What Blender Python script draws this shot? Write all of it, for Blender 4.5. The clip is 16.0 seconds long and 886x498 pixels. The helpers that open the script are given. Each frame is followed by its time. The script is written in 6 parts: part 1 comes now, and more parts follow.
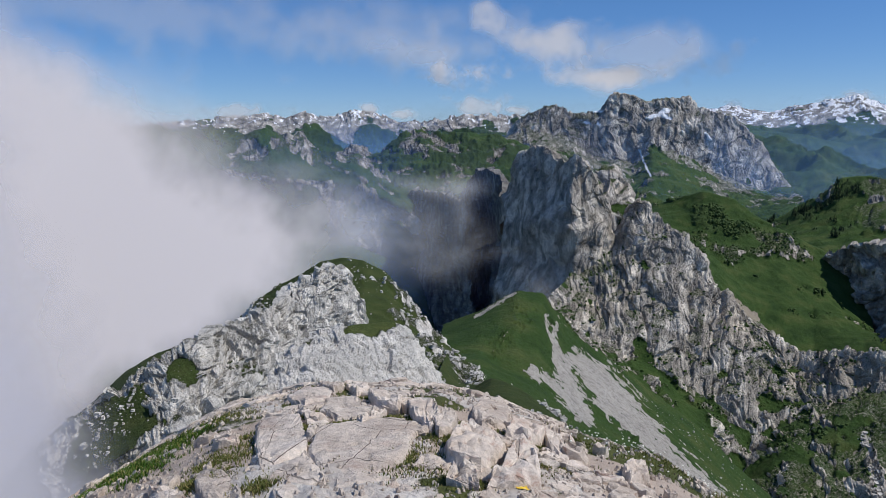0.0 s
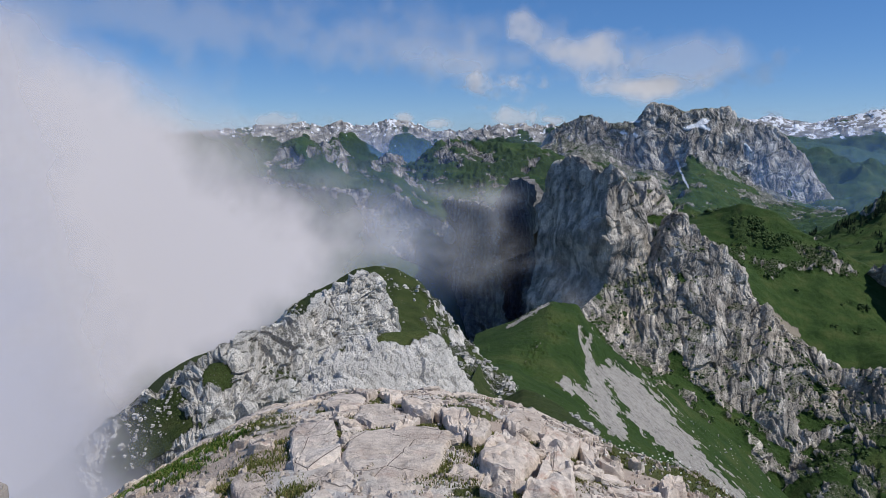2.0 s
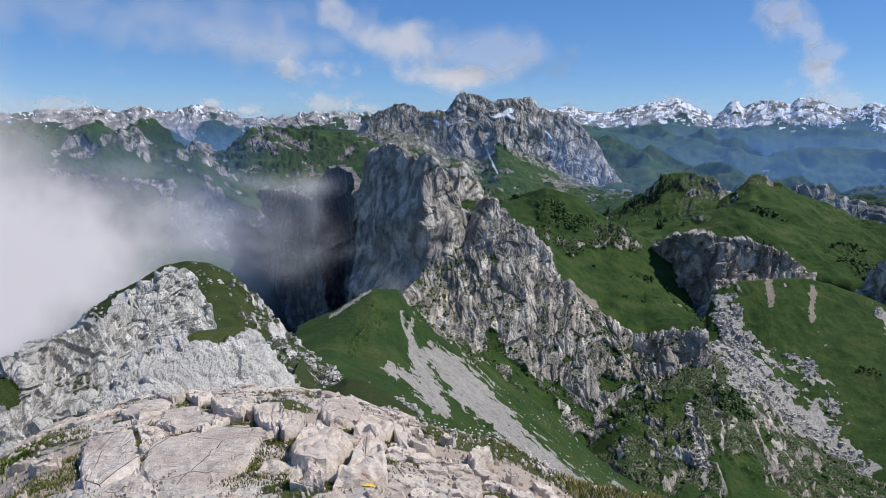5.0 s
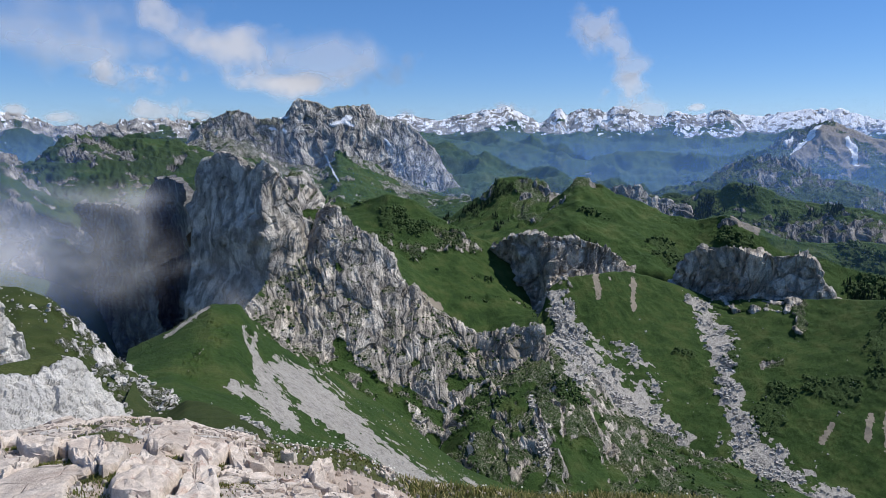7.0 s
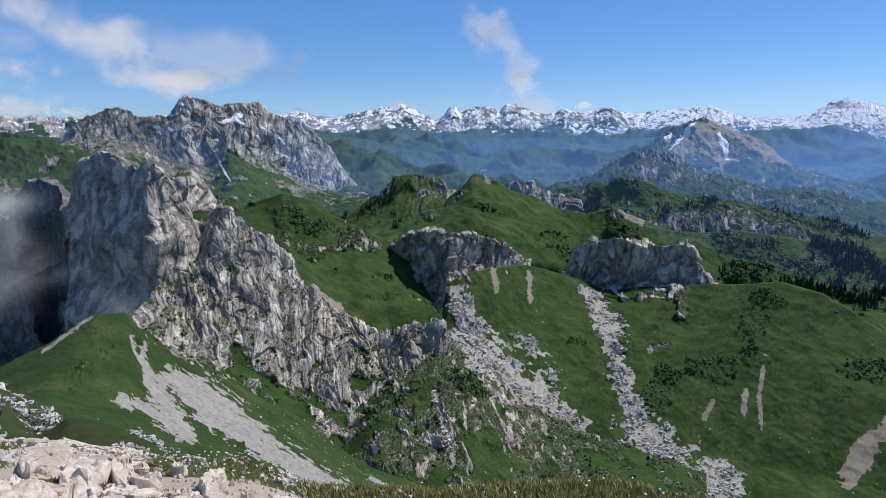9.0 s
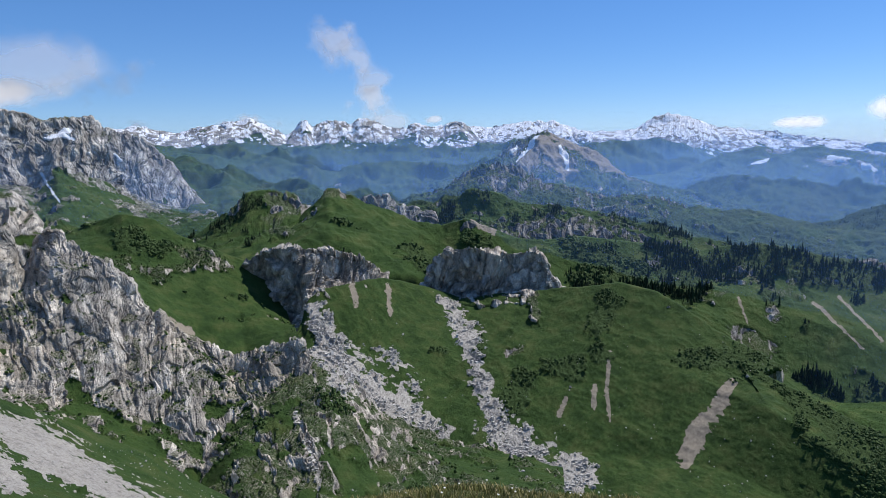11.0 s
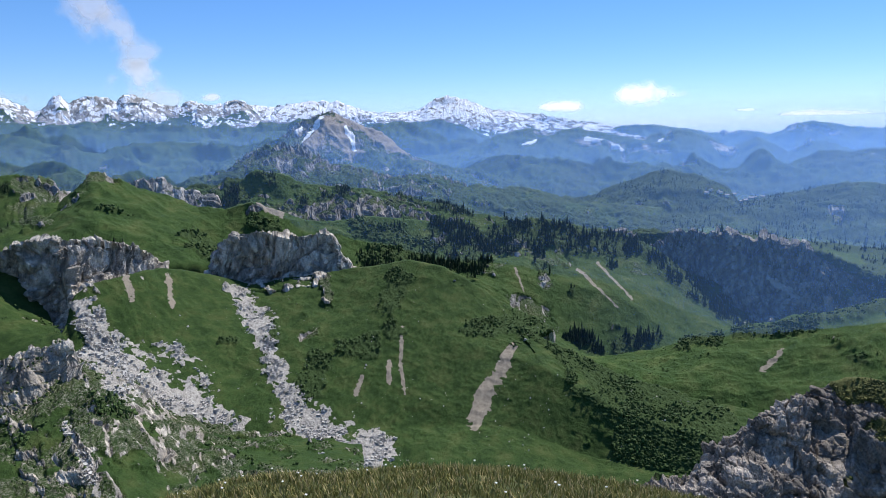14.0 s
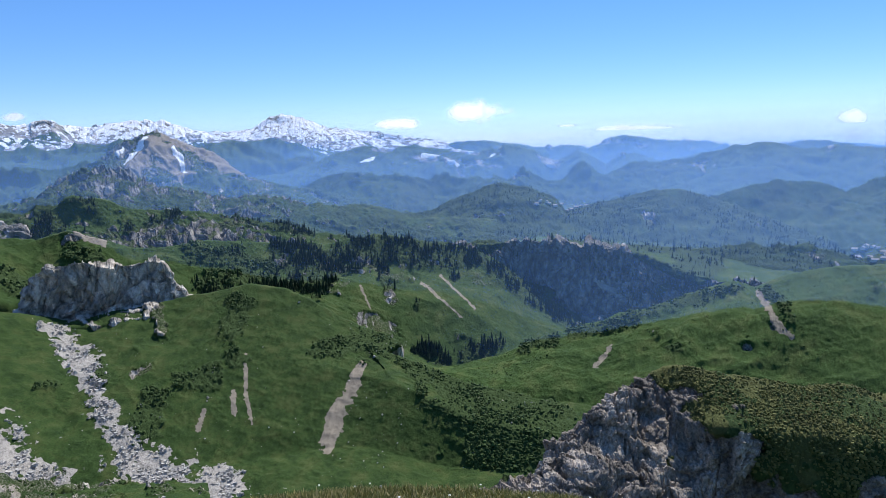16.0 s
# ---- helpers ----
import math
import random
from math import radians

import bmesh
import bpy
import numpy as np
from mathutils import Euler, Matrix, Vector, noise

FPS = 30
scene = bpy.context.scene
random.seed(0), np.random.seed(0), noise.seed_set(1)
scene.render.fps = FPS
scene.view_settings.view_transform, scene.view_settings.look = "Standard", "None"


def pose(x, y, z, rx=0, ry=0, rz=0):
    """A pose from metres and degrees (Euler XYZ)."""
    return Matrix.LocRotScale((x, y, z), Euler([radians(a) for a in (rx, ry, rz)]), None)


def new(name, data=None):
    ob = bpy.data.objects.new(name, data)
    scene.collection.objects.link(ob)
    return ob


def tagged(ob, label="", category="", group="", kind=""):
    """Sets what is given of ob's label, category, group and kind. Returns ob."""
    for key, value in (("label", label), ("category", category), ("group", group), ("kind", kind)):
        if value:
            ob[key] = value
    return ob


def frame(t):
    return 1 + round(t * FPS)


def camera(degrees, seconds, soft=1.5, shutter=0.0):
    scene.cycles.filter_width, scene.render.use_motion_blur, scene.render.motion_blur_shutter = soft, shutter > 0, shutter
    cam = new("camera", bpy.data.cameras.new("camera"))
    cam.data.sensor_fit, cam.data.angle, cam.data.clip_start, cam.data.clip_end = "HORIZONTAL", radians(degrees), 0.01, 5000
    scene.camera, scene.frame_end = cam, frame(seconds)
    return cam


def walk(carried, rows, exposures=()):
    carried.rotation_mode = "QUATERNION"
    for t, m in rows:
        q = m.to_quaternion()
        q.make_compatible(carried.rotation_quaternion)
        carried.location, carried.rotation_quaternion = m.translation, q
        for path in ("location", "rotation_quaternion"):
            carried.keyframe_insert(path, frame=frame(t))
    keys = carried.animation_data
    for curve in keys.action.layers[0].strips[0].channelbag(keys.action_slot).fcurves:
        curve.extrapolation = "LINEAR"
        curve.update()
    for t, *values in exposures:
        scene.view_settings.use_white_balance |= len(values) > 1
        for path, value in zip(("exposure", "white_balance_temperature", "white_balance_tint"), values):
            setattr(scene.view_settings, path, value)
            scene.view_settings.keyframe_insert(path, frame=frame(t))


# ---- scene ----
cam = camera(65.70, 16.0, soft=0.8)
walk(cam, [
    (0, pose(0.001, -0.000, 1.65, 80.65, 0.26, -0.16)),
    (0.5, pose(-0.015, -0.000, 1.65, 80.39, 0.23, 2.30)),
    (1, pose(-0.024, -0.001, 1.65, 81.02, 0.11, 3.61)),
    (1.5, pose(-0.023, -0.001, 1.65, 81.33, 0.04, 3.45)),
    (2, pose(-0.018, -0.000, 1.65, 81.42, -0.06, 2.70)),
    (2.5, pose(-0.011, -0.000, 1.65, 81.58, -0.25, 1.70)),
    (3, pose(0.001, -0.000, 1.65, 81.71, -0.27, -0.12)),
    (3.5, pose(0.018, -0.000, 1.65, 81.68, -0.22, -2.75)),
    (4, pose(0.036, -0.002, 1.65, 81.41, -0.12, -5.40)),
    (4.5, pose(0.056, -0.004, 1.65, 80.97, -0.13, -8.42)),
    (5, pose(0.082, -0.009, 1.65, 80.46, -0.18, -12.39)),
    (5.2, pose(0.093, -0.012, 1.65, 80.34, -0.16, -14.17)),
    (7.3, pose(0.172, -0.041, 1.65, 81.18, 0.42, -26.85)),
    (7.5, pose(0.176, -0.043, 1.65, 81.22, 0.58, -27.67)),
    (8, pose(0.190, -0.051, 1.65, 81.06, 0.67, -29.98)),
    (8.2, pose(0.194, -0.053, 1.65, 81.04, 0.63, -30.74)),
    (10.3, pose(0.252, -0.095, 1.65, 81.20, 0.80, -41.52)),
    (10.5, pose(0.259, -0.101, 1.65, 81.48, 0.93, -42.87)),
    (11, pose(0.274, -0.117, 1.65, 81.77, 1.06, -46.20)),
    (11.5, pose(0.286, -0.130, 1.65, 81.56, 1.29, -48.93)),
    (12, pose(0.298, -0.145, 1.65, 81.26, 1.27, -51.73)),
    (12.5, pose(0.309, -0.159, 1.65, 80.43, 1.20, -54.47)),
    (13, pose(0.320, -0.176, 1.65, 80.10, 0.93, -57.45)),
    (13.5, pose(0.330, -0.192, 1.65, 79.95, 0.82, -60.42)),
    (14, pose(0.341, -0.212, 1.65, 79.92, 0.71, -63.73)),
    (14.5, pose(0.353, -0.238, 1.65, 80.10, 0.73, -68.14)),
    (15, pose(0.361, -0.261, 1.65, 80.20, 1.05, -71.73)),
    (15.5, pose(0.366, -0.278, 1.65, 80.70, 1.04, -74.45)),
    (16, pose(0.370, -0.295, 1.65, 81.09, 1.54, -77.04)),
], exposures=[(0, -0.25), (3.5, -0.3), (5, -0.08), (8, 0.0), (10.5, 0.08), (11.5, 0.06), (12, 0.12), (12.5, 0.38), (13, 0.38), (14.5, 0.34), (16, 0.36)])

# ---- world, sun ----
SUN_BEARING, SUN_HEIGHT = -100.0, 52.0      # degrees to the left of straight ahead; above the horizon
world = bpy.data.worlds.new("world")
scene.world = world
world.use_nodes = True
wn, wl = world.node_tree.nodes, world.node_tree.links
wn.clear()
sky = wn.new("ShaderNodeTexSky")
sky.sky_type, sky.sun_disc = "NISHITA", False
sky.sun_elevation, sky.sun_rotation = radians(SUN_HEIGHT), radians(-SUN_BEARING)
sky.altitude, sky.air_density, sky.dust_density, sky.ozone_density = 2100, 1.0, 0.15, 3.0
back = wn.new("ShaderNodeBackground")
back.inputs["Strength"].default_value = 0.1
wout = wn.new("ShaderNodeOutputWorld")
scene.cycles.transparent_max_bounces = 32
deep = wn.new("ShaderNodeHueSaturation")
deep.inputs["Saturation"].default_value = 1.25
wl.new(sky.outputs[0], deep.inputs["Color"])
cool = wn.new("ShaderNodeMixRGB")
cool.blend_type, cool.inputs[0].default_value, cool.inputs[2].default_value = "MULTIPLY", 1.0, (0.84, 0.925, 1.15, 1.0)
wl.new(deep.outputs[0], cool.inputs[1])
even = wn.new("ShaderNodeMixRGB")                        # high thin vapour evens the sky out
even.inputs[0].default_value, even.inputs[2].default_value = 0.22, (1.9, 4.0, 7.6, 1.0)
wl.new(cool.outputs[0], even.inputs[1])
wl.new(even.outputs[0], back.inputs["Color"])
wl.new(back.outputs[0], wout.inputs["Surface"])
sun = new("sun", bpy.data.lights.new("sun", "SUN"))
sun.data.energy, sun.data.angle, sun.data.color = 4.6, radians(0.55), (1.0, 0.95, 0.88)
_b, _h = radians(SUN_BEARING), radians(SUN_HEIGHT)
SUN_WAY = Vector((-math.sin(_b) * math.cos(_h), math.cos(_b) * math.cos(_h), math.sin(_h)))
sun.rotation_euler = SUN_WAY.to_track_quat("Z", "Y").to_euler()


# ---- noise ----
def lattice(ix, iy, iz, seed):
    h = ix * np.uint32(374761393) + iy * np.uint32(668265263) + iz * np.uint32(1440662683) + np.uint32((seed * 974634777) & 0xFFFFFFFF)
    h = (h ^ (h >> np.uint32(13))) * np.uint32(1274126177)
    h = (h ^ (h >> np.uint32(16))) * np.uint32(2246822519)
    return (h >> np.uint32(8)).astype(np.float32) * np.float32(2.0 / 0xFFFFFF) - np.float32(1.0)


def soft_noise(p, seed=0):
    p = p.astype(np.float32)
    i = np.floor(p)
    f = p - i
    i = i.astype(np.int32).astype(np.uint32)
    f = f * f * (3 - 2 * f)
    one = np.uint32(1)
    x0, y0, z0 = i[:, 0], i[:, 1], i[:, 2]
    x1, y1, z1 = x0 + one, y0 + one, z0 + one
    fx, fy, fz = f[:, 0], f[:, 1], f[:, 2]

    def edge(y, z):
        a = lattice(x0, y, z, seed)
        return a + fx * (lattice(x1, y, z, seed) - a)

    low = edge(y0, z0)
    low = low + fy * (edge(y1, z0) - low)
    high = edge(y0, z1)
    high = high + fy * (edge(y1, z1) - high)
    return low + fz * (high - low)


def fbm(p, octaves=5, seed=0, gain=0.5):
    total, amp = 0.0, 1.0
    for k in range(octaves):
        total = total + amp * soft_noise(p * 2.03 ** k + 17.3 * k, seed + k)
        amp *= gain
    return total


def ridged(p, octaves=5, seed=0, gain=0.55):
    total, amp = 0.0, 1.0
    for k in range(octaves):
        total = total + amp * (1 - 2 * np.abs(soft_noise(p * 2.07 ** k + 9.1 * k, seed + k)))
        amp *= gain
    return total


def pillars(p, octaves=3, seed=0, gain=0.5):
    """Rounded forms parted by sharp clefts."""
    total, amp = 0.0, 1.0
    for k in range(octaves):
        total = total + amp * (np.sqrt(np.abs(soft_noise(p * 2.1 ** k + 5.7 * k, seed + k)) + 0.002) * 1.6 - 0.8)
        amp *= gain
    return total


def facets(p, seed=0):
    """Broken rock: the space falls into cells, each with a step and a slant of its own. Returns the height and the nearness to a joint."""
    p = p.astype(np.float32)
    i = np.floor(p).astype(np.int32)
    best = np.full(len(p), 9.0, np.float32)
    second = best.copy()
    height = np.zeros(len(p), np.float32)
    for a in (-1, 0, 1):
        for b in (-1, 0, 1):
            for c in (-1, 0, 1):
                j = (i + np.array([a, b, c], np.int32))
                u = j.astype(np.uint32)
                x, y, z = u[:, 0], u[:, 1], u[:, 2]
                h = [lattice(x, y, z, seed + k) for k in range(3)]
                d = p - j - 0.5 - 0.42 * np.stack(h, 1)
                q = (d * d).sum(1)
                near = q < best
                second = np.where(near, best, np.minimum(second, q))
                best = np.where(near, q, best)
                height = np.where(near, 0.6 * h[0] + 1.1 * (d[:, 0] * h[1] + d[:, 1] * h[2] + d[:, 2] * h[0]), height)
    return height, 1 - np.clip((np.sqrt(second) - np.sqrt(best)) / 0.22, 0, 1)


def chips(a, b, seed=0):
    """Broken rock over a face, by two coordinates: a step and a slant for each cell, and the nearness to a joint."""
    p = np.stack([a, b], 1).astype(np.float32)
    i = np.floor(p).astype(np.int32)
    best = np.full(len(p), 9.0, np.float32)
    second = best.copy()
    height = np.zeros(len(p), np.float32)
    zero = np.zeros(len(p), np.uint32)
    for u in (-1, 0, 1):
        for v in (-1, 0, 1):
            j = i + np.array([u, v], np.int32)
            w = j.astype(np.uint32)
            h = [lattice(w[:, 0], w[:, 1], zero, seed + k) for k in range(3)]
            d = p - j - 0.5 - 0.42 * np.stack(h[:2], 1)
            q = (d * d).sum(1)
            near = q < best
            second = np.where(near, best, np.minimum(second, q))
            best = np.where(near, q, best)
            height = np.where(near, 0.6 * h[2] + 1.2 * (d[:, 0] * h[1] + d[:, 1] * h[0]), height)
    return height, 1 - np.clip((np.sqrt(second) - np.sqrt(best)) / 0.22, 0, 1)


def smooth(a, b, x):
    t = np.clip((x - a) / (b - a), 0, 1)
    return t * t * (3 - 2 * t)


# ---- materials ----
class Nodes:
    """Short hand for the nodes of one material."""

    def __init__(self, name):
        self.mat = bpy.data.materials.new(name)
        self.mat.use_nodes = True
        self.tree = self.mat.node_tree
        self.tree.nodes.clear()
        self.out = self.tree.nodes.new("ShaderNodeOutputMaterial")

    def add(self, kind, **sets):
        n = self.tree.nodes.new(kind)
        for key, value in sets.items():
            if key in ("operation", "blend_type", "data_type", "feature", "attribute_name"):
                if key == "operation":
                    n.operation = value
                elif key == "blend_type":
                    n.blend_type = value
                elif key == "data_type":
                    n.data_type = value
                elif key == "feature":
                    n.feature = value
                else:
                    n.attribute_name = value
        return n

    def link(self, a, b):
        self.tree.links.new(a, b)

    def put(self, value, socket):
        if isinstance(value, bpy.types.NodeSocket):
            self.link(value, socket)
        elif isinstance(value, tuple):
            socket.default_value = (*value, 1.0)[:4] if len(socket.default_value) == 4 else value
        elif socket.type == "RGBA":
            socket.default_value = (value, value, value, 1.0)
        else:
            socket.default_value = value

    def place(self):
        return self.add("ShaderNodeNewGeometry").outputs["Position"]

    def stretch(self, vec, sx, sy, sz):
        n = self.add("ShaderNodeVectorMath", operation="MULTIPLY")
        self.link(vec, n.inputs[0])
        n.inputs[1].default_value = (sx, sy, sz)
        return n.outputs[0]

    def noise(self, vec, scale, detail=6.0, rough=0.6):
        n = self.add("ShaderNodeTexNoise")
        self.link(vec, n.inputs["Vector"])
        n.inputs["Scale"].default_value, n.inputs["Detail"].default_value, n.inputs["Roughness"].default_value = scale, detail, rough
        return n.outputs["Fac"]

    def cells(self, vec, scale, feature="F1"):
        n = self.add("ShaderNodeTexVoronoi", feature=feature)
        self.link(vec, n.inputs["Vector"])
        n.inputs["Scale"].default_value = scale
        return n.outputs["Distance"], n.outputs["Color"] if feature == "F1" else None

    def ramp(self, fac, *stops):
        n = self.add("ShaderNodeValToRGB")
        e = n.color_ramp.elements
        while len(e) < len(stops):
            e.new(0.5)
        for k, (pos, col) in enumerate(stops):
            e[k].position, e[k].color = pos, (*col, 1.0) if isinstance(col, tuple) else (col, col, col, 1.0)
        self.link(fac, n.inputs[0])
        return n.outputs["Color"]

    def mix(self, fac, a, b, blend="MIX"):
        n = self.add("ShaderNodeMixRGB", blend_type=blend)
        self.put(fac, n.inputs[0]), self.put(a, n.inputs[1]), self.put(b, n.inputs[2])
        return n.outputs[0]

    def math(self, op, a, b=0.0):
        n = self.add("ShaderNodeMath", operation=op)
        self.put(a, n.inputs[0]), self.put(b, n.inputs[1])
        return n.outputs[0]

    def attr(self, name):
        return self.add("ShaderNodeAttribute", attribute_name=name).outputs["Fac"]

    def bump(self, height, strength, distance):
        n = self.add("ShaderNodeBump")
        n.inputs["Strength"].default_value, n.inputs["Distance"].default_value = strength, distance
        self.link(height, n.inputs["Height"])
        return n.outputs[0]

    def surface(self, color, rough=0.9, normal=None, spec=0.2):
        n = self.add("ShaderNodeBsdfPrincipled")
        self.put(color, n.inputs["Base Color"]), self.put(rough, n.inputs["Roughness"])
        n.inputs["Specular IOR Level"].default_value = spec
        if normal is not None:
            self.link(normal, n.inputs["Normal"])
        self.link(n.outputs[0], self.out.inputs["Surface"])
        return self.mat


def limestone(N, vec, s):
    """Colour and height of weathered grey limestone; s: metres of its middle grain."""
    def crease(scale, squash, detail=4.0):
        n = N.add("ShaderNodeTexNoise")
        n.noise_type, n.normalize = "RIDGED_MULTIFRACTAL", True
        N.link(N.stretch(vec, 1, 1, squash), n.inputs["Vector"])
        n.inputs["Scale"].default_value, n.inputs["Detail"].default_value, n.inputs["Roughness"].default_value = scale, detail, 0.6
        return n.outputs["Fac"]

    streak = N.noise(N.stretch(vec, 1, 1, 0.55), 0.8 / s, 7, 0.7)
    grain = N.noise(vec, 5.0 / s, 5, 0.7)
    big = N.noise(vec, 0.12 / s, 3, 0.5)
    crack = crease(0.35 / s, 0.5)
    col = N.ramp(streak, (0.30, (0.13, 0.127, 0.12)), (0.40, (0.33, 0.325, 0.312)), (0.52, (0.47, 0.46, 0.442)), (0.70, (0.60, 0.59, 0.565)))
    col = N.mix(0.8, col, N.ramp(grain, (0.32, 0.32), (0.58, 1.12)), "MULTIPLY")
    col = N.mix(0.8, col, N.ramp(crack, (0.0, 0.35), (0.12, 0.85), (0.3, 1.0)), "MULTIPLY")
    col = N.mix(N.ramp(big, (0.4, 0.0), (0.7, 0.45)), col, N.mix(1.0, col, (1.0, 0.9, 0.77), "MULTIPLY"))
    height = N.math("ADD", N.math("MULTIPLY", streak, 1.6), N.math("MULTIPLY", grain, 0.35))
    height = N.math("ADD", height, N.math("MULTIPLY", crack, 0.9))
    return col, height


def alpine(name, s, dry=0.0, warm=False, pale=1.0, even=0.0, relief=0.65, tint=None, lush=1.0):
    """Grass, limestone, scree, shrubs, snow and bare earth, each where the mesh says; s: metres of the middle grain."""
    N = Nodes(name)
    vec = N.place()
    rock_col, rock_h = limestone(N, vec, s)
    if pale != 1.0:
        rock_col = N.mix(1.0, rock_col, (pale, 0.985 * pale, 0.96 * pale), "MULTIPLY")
    if tint:
        rock_col = N.mix(1.0, rock_col, tint, "MULTIPLY")
    if even:
        rock_col = N.mix(even, rock_col, (0.64, 0.62, 0.585))
    if warm:
        rock_col = N.mix(0.85, rock_col, N.ramp(N.noise(vec, 1.3 / s, 5, 0.6), (0.3, (0.50, 0.43, 0.38)), (0.5, (0.62, 0.56, 0.50)), (0.7, (0.70, 0.66, 0.61))))
    g1, g2 = N.noise(vec, 0.25 / s, 5, 0.6), N.noise(vec, 3.0 / s, 6, 0.75)
    grass = N.ramp(g1, (0.3, (0.023, 0.052, 0.012)), (0.5, (0.040, 0.078, 0.018)), (0.72, (0.078, 0.104, 0.031)))
    if lush != 1.0:
        grass = N.mix(1.0, grass, (lush, lush, lush), "MULTIPLY")
    if dry:
        grass = N.mix(dry, grass, (0.16, 0.13, 0.055))
    grass = N.mix(0.6, grass, N.ramp(g2, (0.32, 0.4), (0.68, 1.3)), "MULTIPLY")
    d = N.noise(vec, 6.0 / s, 6, 0.8)
    scree = N.mix(N.noise(vec, 0.35 / s, 5, 0.6), (0.36, 0.34, 0.31), (0.55, 0.52, 0.475))
    scree = N.mix(0.7, scree, N.ramp(d, (0.35, 0.45), (0.6, 1.1)), "MULTIPLY")
    scree = N.mix(0.8, scree, N.ramp(N.noise(vec, 1.7 / s, 4, 0.7), (0.34, 0.5), (0.5, 1.0)), "MULTIPLY")
    bush = N.ramp(g2, (0.3, (0.016, 0.036, 0.010)), (0.7, (0.052, 0.084, 0.026)))
    bare = N.mix(g2, (0.33, 0.26, 0.21), (0.58, 0.49, 0.42)) if warm else N.mix(g2, (0.17, 0.145, 0.11), (0.33, 0.29, 0.235))
    edge = N.math("MULTIPLY", N.math("SUBTRACT", g2, 0.5), 0.9)

    def sharp(attr, lo=0.38, hi=0.62):
        return N.ramp(N.math("ADD", N.attr(attr), edge), (lo, 0.0), (hi, 1.0))

    col = N.mix(sharp("bare"), grass, bare)
    col = N.mix(sharp("bush"), col, bush)
    rock = sharp("rock")
    col = N.mix(rock, col, rock_col)
    sc = sharp("scree")
    col = N.mix(sc, col, scree)
    col = N.mix(sharp("snow"), col, (0.86, 0.88, 0.92))
    h = N.mix(rock, N.mix(1.0, g2, 0.6, "MULTIPLY"), rock_h)
    h = N.mix(sc, h, d)
    return N.surface(col, 0.92, N.bump(h, relief, 0.6 * s), 0.15)


def stone_material(name, s, red, cracked):
    """Beige to pinkish summit limestone, with lichen specks and a few fine cracks."""
    N = Nodes(name)
    vec = N.place()
    tone = N.add("ShaderNodeObjectInfo").outputs["Random"]
    a, b, c = N.noise(vec, 1.1 / s, 6, 0.65), N.noise(vec, 9 / s, 6, 0.72), N.noise(N.stretch(vec, 1, 1, 2.5), 2.2 / s, 5, 0.65)
    col = N.ramp(a, (0.3, (0.44, 0.365, 0.31)), (0.5, (0.60, 0.53, 0.465)), (0.7, (0.71, 0.65, 0.59)))
    col = N.mix(1.0, col, N.mix(tone, (0.88, 0.86, 0.84), (1.18, 1.16, 1.14)), "MULTIPLY")
    col = N.mix(0.6, col, N.ramp(b, (0.3, 0.45), (0.62, 1.1)), "MULTIPLY")
    col = N.mix(N.ramp(c, (0.56, 0.0), (0.70, red)), col, (0.34, 0.19, 0.14))
    d, _ = N.cells(N.stretch(vec, 1, 0.7, 0.6), 1.5 / s, "DISTANCE_TO_EDGE")
    gap = N.math("MULTIPLY", N.ramp(d, (0.0, 1.0), (0.007, 0.0)), N.ramp(a, (0.36, 0.0), (0.46, cracked)))
    col = N.mix(gap, col, (0.17, 0.14, 0.115))
    pits = N.noise(vec, 55 / s, 4, 0.75)
    col = N.mix(0.75, col, N.ramp(pits, (0.32, 0.65), (0.46, 1.05)), "MULTIPLY")
    h = N.math("ADD", N.math("ADD", a, N.math("MULTIPLY", b, 0.5)), N.math("MULTIPLY", gap, -0.3))
    return N.surface(col, 0.9, N.bump(h, 1.0, 0.09 * s), 0.2)


def vapour(name, color):
    """Thin water vapour: it scatters light and lets the rest pass, as dense as the mesh says."""
    N = Nodes(name)
    thin = N.add("ShaderNodeBsdfTransparent")
    dif, tra = N.add("ShaderNodeBsdfDiffuse"), N.add("ShaderNodeBsdfTranslucent")
    for n, side in ((dif, 1.0), (tra, -1.0)):              # normals point at the sun, so sheets light alike however they face
        up = N.add("ShaderNodeCombineXYZ")
        for k in range(3):
            up.inputs[k].default_value = side * SUN_WAY[k]
        N.link(up.outputs[0], n.inputs["Normal"])
    both, mix = N.add("ShaderNodeMixShader"), N.add("ShaderNodeMixShader")
    for n in (dif, tra):
        n.inputs["Color"].default_value = (*color, 1)
    both.inputs[0].default_value = 0.5
    N.link(dif.outputs[0], both.inputs[1]), N.link(tra.outputs[0], both.inputs[2])
    N.link(N.attr("vapour"), mix.inputs[0])
    N.link(thin.outputs[0], mix.inputs[1]), N.link(both.outputs[0], mix.inputs[2])
    N.link(mix.outputs[0], N.out.inputs["Surface"])
    return N.mat


